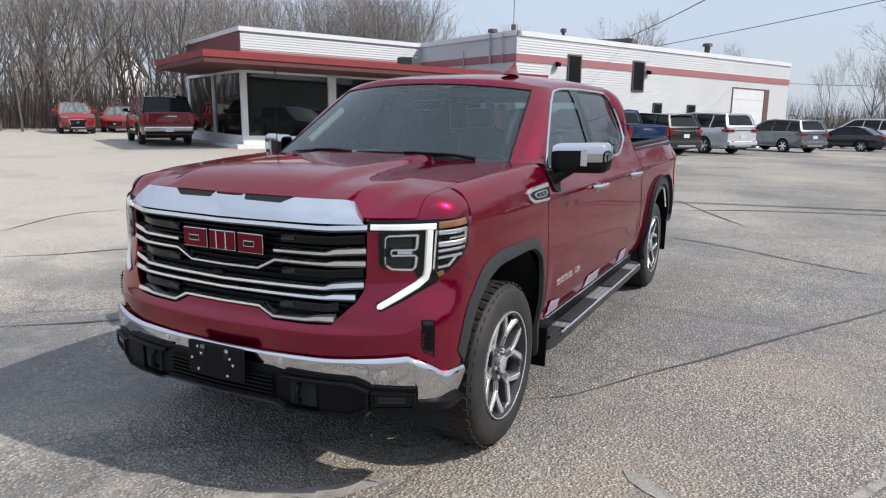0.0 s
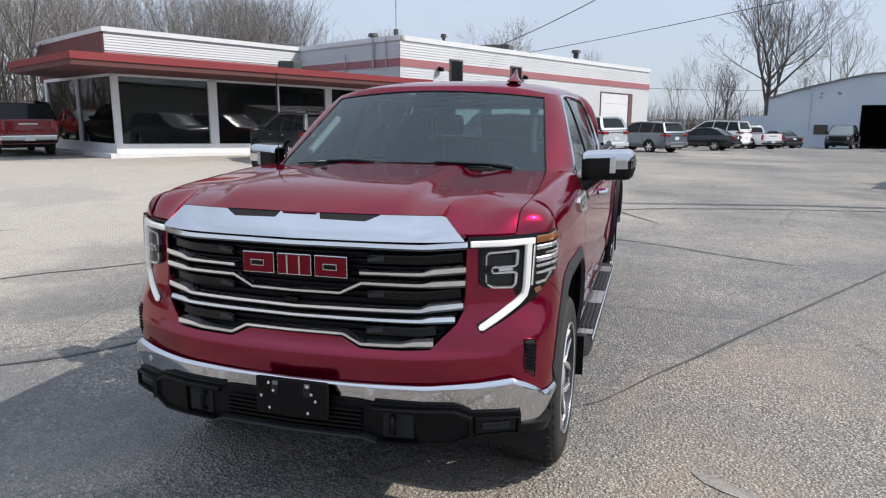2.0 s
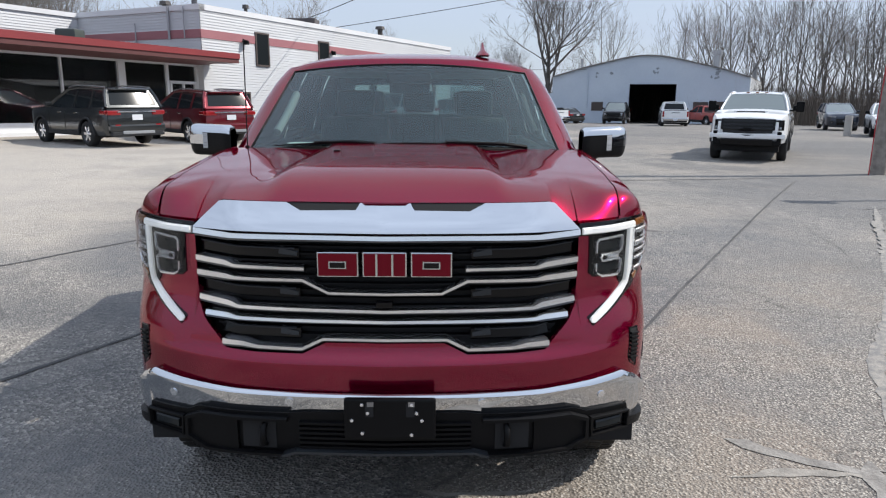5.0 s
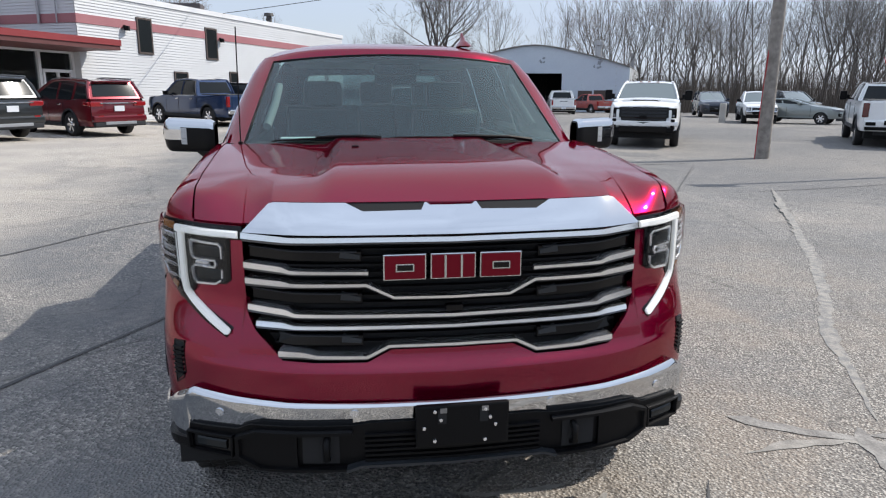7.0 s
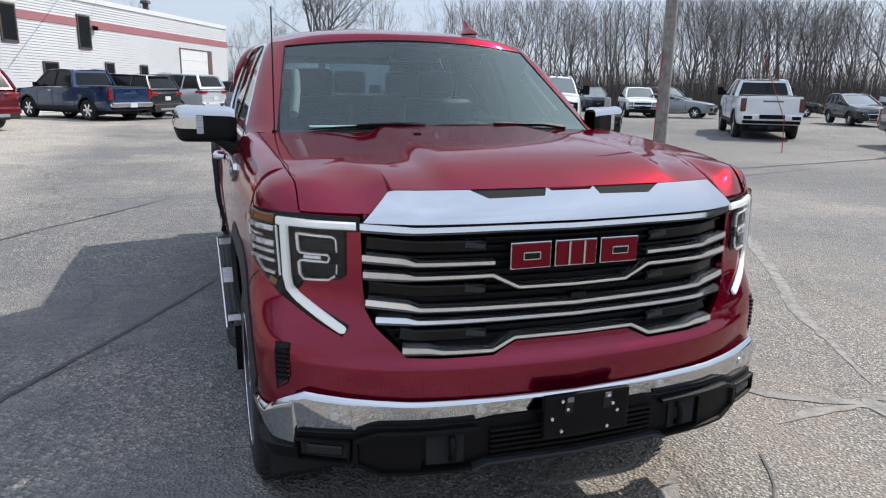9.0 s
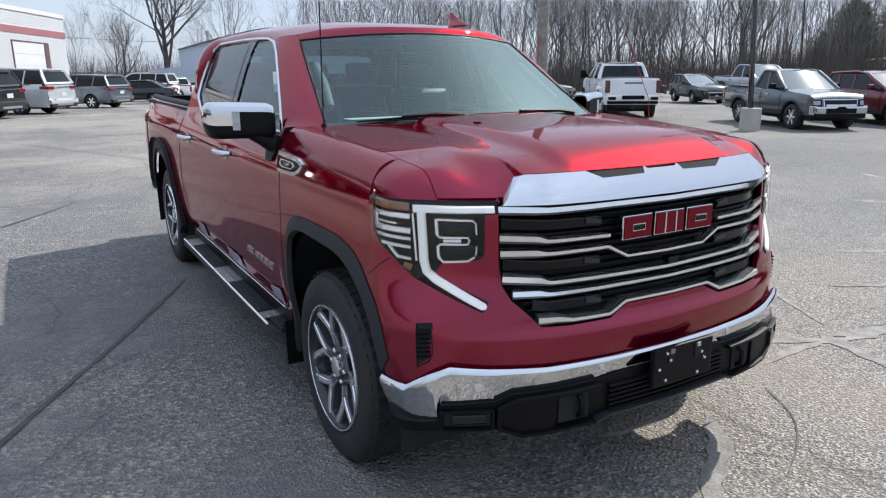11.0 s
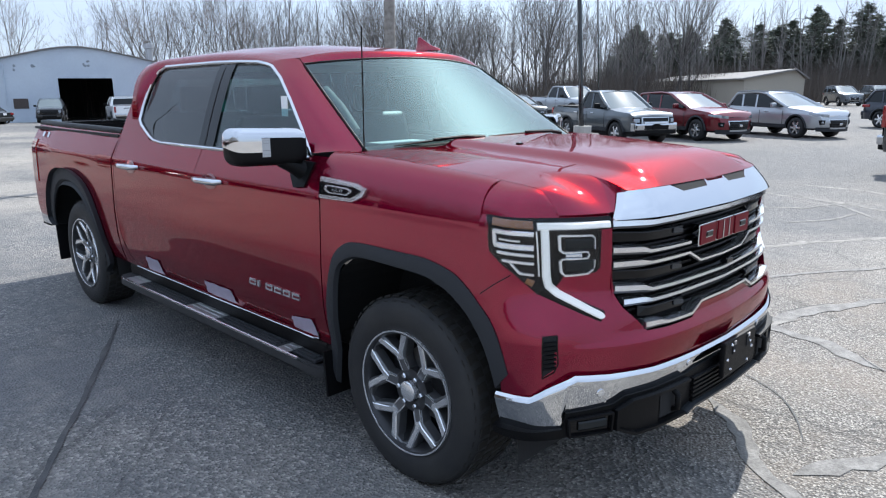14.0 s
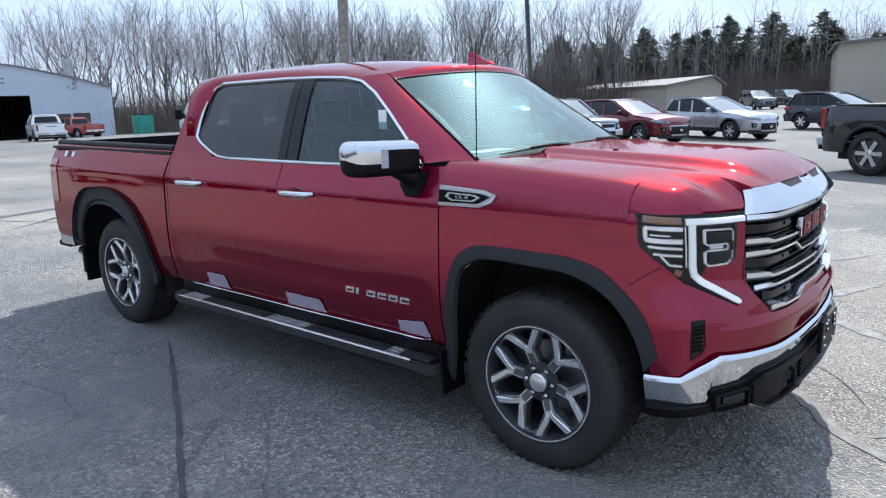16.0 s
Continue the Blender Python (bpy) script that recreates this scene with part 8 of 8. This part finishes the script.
vehicle("suv", "black suv far across the lot", "suv", BLACKPAINT, 73.0, 15.2, toward(-0.8, -0.6), L=4.8, W=1.9, H=1.75, wb=2.8)
parked(13.18, 0.14, -0.43, -0.90, 4.0, name="pickup_truck", label="black heavy-duty pickup with chrome wheels", colour=BLACKPAINT, **{**PICK, "L": 6.0, "W": 2.08, "H": 2.0, "r": 0.43, "rim": CHROME})

# ---- trees ----
def bare_tree(seed, height, spread, trunk_r, depth=5, lean=0.0):
    """Trunk and limbs in one bmesh, twigs in another."""
    rnd = random.Random(seed)
    big, fine = bmesh.new(), bmesh.new()

    def grow(p, d, length, r, level):
        n_ = 4 if level == 0 else 3 if level < 3 else 2 if level < 5 else 1
        path, radii = [p], [r]
        q, dd = p.copy(), d.copy()
        for i in range(n_):
            dd = (dd + Vector((rnd.uniform(-1, 1), rnd.uniform(-1, 1), rnd.uniform(-0.5, 0.6))) * (0.09 + 0.08 * level) + Vector((0, 0, 0.11 if level else 0.0))).normalized()
            q = q + dd * length / n_
            path.append(q.copy())
            radii.append(r * (1 - 0.5 * (i + 1) / n_))
        tube(big if level < 3 else fine, path, [max(0.008, x) for x in radii], 6 if level < 2 else 4 if level < 3 else 3, cap=False)
        if level >= depth:
            return
        kids = (rnd.choice((5, 6)), rnd.choice((3, 4)), 3, 2, rnd.choice((1, 2)))[min(level, 4)]
        turn = rnd.uniform(0, 6.283)
        for k in range(kids):
            f_ = (k + rnd.uniform(0.2, 1.0)) / kids * (0.7 if level == 0 else 0.7) + (0.3 if level == 0 else 0.28)
            f_ = min(0.999, f_)
            i = min(n_ - 1, int(f_ * n_))
            base = path[i].lerp(path[i + 1], f_ * n_ - i)
            turn += 2.4 + rnd.uniform(-0.5, 0.5)
            ax = (path[i + 1] - path[i]).normalized()
            side = Matrix.Rotation(turn, 3, ax) @ ax.orthogonal().normalized()
            tilt = rnd.uniform(0.45, 1.05) * spread
            nd = (ax + side * tilt + Vector((0, 0, 0.10))).normalized()
            grow(base, nd, length * rnd.uniform(0.5, 0.8) * (1.25 - 0.4 * f_) * (1.25 if level == 0 else 1.0), max(0.010, r * (1 - 0.5 * f_) * rnd.uniform(0.5, 0.72)), level + 1)
        grow(path[-1], (dd + Vector((rnd.uniform(-0.25, 0.25), rnd.uniform(-0.25, 0.25), 0.05))).normalized(), length * 0.62, radii[-1], level + 1)

    grow(Vector((0, 0, -0.4)), Vector((lean, 0, 1)).normalized(), height * 0.38, trunk_r, 0)
    return big, fine


def tree_thing(seed, height, spread, r, label, depth=5, lean=0.0):
    t = thing("bare_tree", label, "tree", "bare trees")
    big, fine = bare_tree(seed, height, spread, r, depth, lean)
    part("trunk", big, BARK, t, smooth=60)
    part("crown", fine, TWIG, t, "fine leafless twigs")
    return t


kinds = [tree_thing(11, 15, 1.05, 0.28, "tall leafless broad tree with grey-brown bark"), tree_thing(23, 17, 0.8, 0.14, "tall slender leafless woodland tree", 4), tree_thing(37, 16, 1.0, 0.14, "leafless forked woodland tree", 4), tree_thing(41, 15, 0.75, 0.10, "thin straight leafless woodland tree", 4), tree_thing(59, 18, 0.9, 0.17, "tall narrow leafless woodland tree", 4), tree_thing(71, 14.5, 1.15, 0.32, "broad old leafless tree with a dense twiggy crown", 6)]
rnd = random.Random(8)
spots = [(-19, 92, 5, 1.0), (-27, 88, 0, 0.9), (17, 110, 5, 1.8), (9, 100, 2, 0.85), (4, 96, 3, 0.7), (22, 112, 2, 0.8), (-6, 110, 0, 0.6), (-40, 64, 0, 1.15), (-36, 66, 1, 0.9), (-45, 60, 0, 1.0), (-29, 70, 0, 0.95), (12, 118, 0, 0.9), (-15.4, 74.9, 0, 0.95), (-8.5, 106, 0, 0.9), (-30, 52, 2, 0.9), (-33, 46, 4, 0.85)]
# the wood left of the showroom, along the back, and round to the right
for k in range(44):
    f_ = k / 43
    spots.append((-66 + 30 * f_ + rnd.uniform(-4, 4), 2 + 62 * f_ + rnd.uniform(-5, 5), rnd.choice((1, 2, 3, 4)), rnd.uniform(0.7, 1.1)))
for k in range(36):
    f_ = k / 35
    spots.append((-42 + 12 * f_ + rnd.uniform(-5, 5), 16 + 32 * f_ + rnd.uniform(-4, 4), rnd.choice((1, 2, 3, 4)), rnd.uniform(0.6, 0.95)))
for k in range(30):
    f_ = k / 29
    spots.append((36 + 42 * f_ + rnd.uniform(-5, 5), 74 - 34 * f_ + rnd.uniform(-6, 6), rnd.choice((1, 2, 3, 4)), rnd.uniform(0.75, 1.15)))
for k in range(14):
    f_ = k / 13
    spots.append((44 + 46 * f_ + rnd.uniform(-6, 6), 80 - 30 * f_ + rnd.uniform(-6, 6), rnd.choice((1, 2, 2, 4)), rnd.uniform(0.7, 1.05)))
for k in range(16):
    f_ = k / 15
    spots.append((30 + 60 * f_ + rnd.uniform(-5, 5), 100 - 30 * f_ + rnd.uniform(-6, 6), rnd.choice((0, 1, 2)), rnd.uniform(0.9, 1.3)))
for k in range(26):
    f_ = k / 25
    spots.append((122 + 14 * f_ + rnd.uniform(-4, 4), 78 - 70 * f_ + rnd.uniform(-3, 3), rnd.choice((0, 1, 2)), rnd.uniform(0.8, 1.1)))
used = set()
for x, y, k, s in spots:
    m = pose(x, y, ground_z(x, y), 0, 0, rnd.uniform(0, 360))
    if k in used:
        o = copy_thing(kinds[k], m)
    else:
        o = kinds[k]
        o.matrix_basis = m
        used.add(k)
    o.scale = (s, s, s * rnd.uniform(0.92, 1.08))

# undergrowth at the foot of the woods
def thicket(name, line, n_, hmin, hmax, seed, wide=3.0):
    r_ = random.Random(seed)
    verts, faces = [], []
    for _ in range(n_):
        f_ = r_.random() * (len(line) - 1)
        i = min(int(f_), len(line) - 2)
        w = f_ - i
        x = line[i][0] + (line[i + 1][0] - line[i][0]) * w + r_.gauss(0, wide)
        y = line[i][1] + (line[i + 1][1] - line[i][1]) * w + r_.gauss(0, wide)
        h, a, q = hmin + (hmax - hmin) * r_.random() ** 1.6, r_.uniform(0, math.pi), r_.uniform(0.008, 0.026)
        dx, dy = r_.uniform(-0.5, 0.5) * h * 0.6, r_.uniform(-0.5, 0.5) * h * 0.6
        z, b_ = ground_z(x, y) - 0.1, len(verts)
        ca, sa = math.cos(a) * q, math.sin(a) * q
        verts += [(x - ca, y - sa, z), (x + ca, y + sa, z), (x + dx * 0.5 + ca * 0.7, y + dy * 0.5 + sa * 0.7, z + h * 0.6), (x + dx * 0.5 - ca * 0.7, y + dy * 0.5 - sa * 0.7, z + h * 0.6), (x + dx, y + dy, z + h)]
        faces += [(b_, b_ + 1, b_ + 2, b_ + 3), (b_ + 3, b_ + 2, b_ + 4)]
    me = bpy.data.meshes.new(name)
    me.from_pydata(verts, [], faces)
    me.materials.append(BRUSH)
    return tagged(new(name, me), "tangled dry brown undergrowth at the wood's edge", "undergrowth", kind="stuff")


thicket("undergrowth", [(-66, -10), (-50, 8), (-43, 26), (-40, 48)], 26000, 0.6, 5.0, 3, 2.0)
thicket("undergrowth", [(-34, 60), (-10, 92), (14, 112), (34, 96)], 15000, 1.0, 6.0, 5, 4.5)
thicket("undergrowth", [(34, 84), (42, 62), (60, 50), (84, 38), (110, 10)], 42000, 0.8, 5.5, 7, 4.5)


def thin_wood(name, line, n_, seed, wide):
    """Far stems behind the nearer trees."""
    r_ = random.Random(seed)
    bm = bmesh.new()
    for _ in range(n_):
        f_ = r_.random() * (len(line) - 1)
        i = min(int(f_), len(line) - 2)
        w = f_ - i
        x = line[i][0] + (line[i + 1][0] - line[i][0]) * w + r_.gauss(0, wide)
        y = line[i][1] + (line[i + 1][1] - line[i][1]) * w + r_.gauss(0, wide)
        z, h = ground_z(x, y), r_.uniform(7, 16)
        p = Vector((x, y, z - 0.3))
        d = Vector((r_.uniform(-0.12, 0.12), r_.uniform(-0.12, 0.12), 1))
        tube(bm, [p, p + d * h * 0.5, p + d * h], [0.11, 0.07, 0.02], 3, cap=False)
        for _ in range(9):
            f2 = r_.uniform(0.25, 0.97)
            q = p + d * h * f2
            e = Vector((r_.uniform(-1, 1), r_.uniform(-1, 1), r_.uniform(0.5, 1.4))).normalized() * h * r_.uniform(0.12, 0.3)
            tube(bm, [q, q + e * 0.6, q + e + Vector((0, 0, 0.4))], [0.035, 0.022, 0.01], 3, cap=False)
    return tagged(part(name, bm, TWIG), "dense leafless wood standing behind the lot", "woods", kind="stuff")


thin_wood("far_woods", [(-72, -4), (-52, 22), (-48, 50), (-44, 74)], 170, 13, 6)
thin_wood("far_woods", [(36, 92), (50, 74), (72, 60), (96, 48), (120, 30)], 170, 17, 7)

thin_wood("far_woods", [(100, 74), (106, 52), (110, 34), (113, 14)], 90, 29, 3)
thicket("undergrowth", [(100, 70), (105, 50), (108, 32), (111, 12)], 15000, 1.5, 7.5, 31, 2.5)


def pine(seed, h):
    rnd_ = random.Random(seed)
    t = thing("pine_tree", "dark green pine with ragged tiered boughs", "tree", "pines")
    bm = bmesh.new()
    tube(bm, [(0, 0, -0.3), (0.1, 0, h * 0.5), (0, 0.1, h)], [0.26, 0.17, 0.03], 6)
    part("trunk", bm, BARK, t)
    bm = bmesh.new()
    z = h * 0.10
    while z < h:
        reach = min(2.3, (h - z) * 0.34 + 0.4) + 0.5 * math.sin(z * 1.7 + seed)
        for _ in range(9):
            a, rr = rnd_.uniform(0, 6.283), reach * rnd_.uniform(0.35, 1.25)
            tip = Vector((math.cos(a) * rr, math.sin(a) * rr, z + rnd_.uniform(-0.5, 0.9)))
            root = Vector((0, 0, z))
            side = Vector((-math.sin(a), math.cos(a), 0))
            for j in range(20):
                f_ = rnd_.uniform(0.1, 1.0)
                c = root.lerp(tip, f_) + side * rnd_.uniform(-0.5, 0.5) * (1.2 - f_) + Vector((0, 0, rnd_.uniform(-0.16, 0.16)))
                d1 = Vector((rnd_.uniform(-1, 1), rnd_.uniform(-1, 1), rnd_.uniform(-0.2, 0.5))).normalized() * rnd_.uniform(0.25, 0.55)
                d2 = d1.cross(Vector((rnd_.uniform(-1, 1), rnd_.uniform(-1, 1), rnd_.uniform(-1, 1)))).normalized() * 0.16
                bm.faces.new([bm.verts.new(c - d1 * 0.3), bm.verts.new(c + d2), bm.verts.new(c + d1)])
        z += rnd_.uniform(0.45, 0.8)
    part("crown", bm, PINE, t)
    return t


pines = [pine(1, 14.5), pine(2, 13.0), pine(3, 16.0)]
for k in range(104):
    f_ = (k % 52) / 51
    x, y = (110 + 8 * f_ + rnd.uniform(-3, 3), 66 - 46 * f_ + rnd.uniform(-2, 2)) if k < 52 else (118 + 12 * f_ + rnd.uniform(-3, 3), 72 - 54 * f_ + rnd.uniform(-3, 3))
    s = rnd.uniform(0.44, 0.86)
    m = pose(x, y, ground_z(x, y), 0, 0, rnd.uniform(0, 360))
    o = copy_thing(pines[k % 3], m) if k >= 3 else pines[k]
    o.matrix_basis = m
    o.scale = ((0.35 + 0.45 * s) * rnd.uniform(1.5, 2.3), (0.35 + 0.45 * s) * rnd.uniform(1.5, 2.3), s)

# ---- poles, wires and stakes ----
pole = thing("utility_pole", "weathered wooden utility pole standing in the lot", "pole")
bm = bmesh.new()
tube(bm, [(10.29, 12.96, -0.4), (10.31, 12.98, 3.0), (10.38, 13.02, 10.5)], [0.165, 0.152, 0.12], 14)
part("post", bm, WOODPOLE, pole, smooth=50)
for sx, sy, tx, ty, h in ((12.98, 11.5, -0.52, 0.46, 2.35), (10.02, 12.86, 0.05, -0.02, 2.5)):
    st = thing("marker_stake", "thin leaning red marker stake with flagging" if h < 2.5 else "upright red marker stake beside the pole", "stake", "marker stakes")
    bm = bmesh.new()
    tube(bm, [(sx, sy, -0.15), (sx + 0.06 * tx, sy + 0.06 * ty, 0.32 * h), (sx + tx, sy + ty, h)], [0.013, 0.012, 0.008], 6)
    part("rod", bm, STAKE, st)
    bm = bmesh.new()
    e = Vector((sx + tx, sy + ty, h - 0.06))
    for j in range(4):
        prism(bm, [(0, 0), (0.012 + 0.006 * j, -0.10), (0.020, -0.30 - 0.12 * j), (-0.014, -0.16)], lambda p, q, w: e + Vector((p + 0.004 * j + 0.94 * tx * q / (0.68 * h), w + 0.006 * j + 0.94 * ty * q / (0.68 * h), q + 0.05)), 0, 0.004)
    part("flagging", bm, STAKE, st)
for lx, ly, h in ((15.1, 9.85, 9.0), (56.6, 35.6, 10.5)):
    lp = thing("lamp_post", "slim dark steel lamp post on a concrete base", "lamp post", "lot lamps", m=pose(lx, ly, ground_z(lx, ly)))
    bm = bmesh.new()
    tube(bm, [(0, 0, 0.0), (-0.035 * h, 0.04 * h, h)], [0.075, 0.06], 10)
    part("pole", bm, BLACKPAINT, lp)
    bm = bmesh.new()
    tube(bm, [(0, 0, -0.2), (0, 0, 0.62)], 0.27, 16)
    part("base", bm, CONCRETE, lp, "round concrete base")
    part("lamp_head", boxes(((0.35 - 0.035 * h, 0.04 * h, h - 0.05), (0.75, 0.35, 0.12)), bevel=0.03), BLACKPAINT, lp)
bm = bmesh.new()
tube(bm, [(20.1, 31.5, -0.6), (20.1, 31.5, 0.75)], 0.17, 14)
tagged(part("bollard", bm, CONCRETE), "short round concrete bollard", "bollard")


def cable(p, q, sag, r=0.02):
    p, q = Vector(p), Vector(q)
    bm = bmesh.new()
    tube(bm, [p.lerp(q, k / 24) - Vector((0, 0, 4 * sag * (k / 24) * (1 - k / 24))) for k in range(25)], r, 4)
    return tagged(part("overhead_cable", bm, CABLE), "thin black overhead cable sagging between poles", "cable", "overhead cables")


cable(B(8.6, -1.6, 5.75), (10.38, 13.02, 10.2), 0.6)
cable(B(9.6, -0.6, 5.4), (60, 20, 19.5), 1.6)
cable(B(WL, -2, 4.3), (34, 96, 6.5), 0.8)
# far metal sheds and a house behind the wood
shed("house", -78, 55, 30, 12, 9, 5.6, 3.0, "white house glimpsed behind bare woods", True, WHITETRIM)
def lean_shed(x, y, turn, length, width, eave, ridge, off):
    """A long shed with its ridge near one side; its origin is a corner, its length along its own x."""
    t = thing("storage_shed", "long low beige metal shed with a pale roof", "building", m=pose(x, y, ground_z(x, y), 0, 0, turn))
    bm = bmesh.new()
    prism(bm, [(0, -1), (-width, -1), (-width, eave), (-off, ridge), (0, eave)], lambda p, q, h: Vector((h, p, q)), 0, length)
    part("wall", bm, BEIGE, t)
    for q, z0, p, z1, nm in ((0.35, eave - 0.09, -off, ridge + 0.03, "roof"), (-width - 0.3, eave - 0.1, -off, ridge + 0.03, "roof")):
        bm = bmesh.new()
        prism(bm, [(q, z0 + 0.02), (p, z1), (p, z1 + 0.14), (q, z0 + 0.16)], lambda a, b, h: Vector((h, a, b)), -0.4, length + 0.4)
        part(nm, bm, ROOFGREY, t)


lean_shed(66.4, 25.8, 40, 48, 5.55, 2.6, 3.35, 4.6)
shed("storage_shed", 96.1, -3.9, 12, 24, 40, 6.3, 1.3, "tall beige metal building with one dark door", True)
dump = thing("dumpster", "teal painted steel skip by the warehouse", "skip", m=pose(31.5, 63.5, ground_z(31.5, 63.5), 0, 0, -25))
part("body", boxes(((0, 0, 0.9), (1.8, 1.6, 1.8)), bevel=0.04), TEAL, dump)
part("lid", boxes(((0, 0, 1.85), (1.86, 1.66, 0.08)), bevel=0.02), BLACK, dump)
moto = thing("motorcycle", "dark motorcycle parked by the warehouse", "motorcycle", m=pose(13.0, 66.0, ground_z(13.0, 66.0), 0, 0, 60))
for yy in (-0.72, 0.72):
    bm = bmesh.new()
    lathe(bm, [(0.22, -0.06), (0.31, -0.05), (0.33, 0), (0.31, 0.05), (0.22, 0.06)], 18, Matrix.Translation((0, yy, 0.33)))
    part("wheel", bm, RUBBER, moto)
bm = bmesh.new()
box(bm, (0, 0.05, 0.55), (0.3, 0.7, 0.4), bevel=0.08)
box(bm, (0, -0.15, 0.85), (0.28, 0.5, 0.22), bevel=0.08)
box(bm, (0, 0.45, 0.8), (0.26, 0.6, 0.12), bevel=0.04)
tube(bm, [(0, -0.72, 0.33), (0, -0.5, 0.95)], 0.035, 6)
tube(bm, [(-0.38, -0.4, 1.05), (0, -0.5, 1.0), (0.38, -0.4, 1.05)], 0.02, 6)
part("frame", bm, BLACKPAINT, moto)
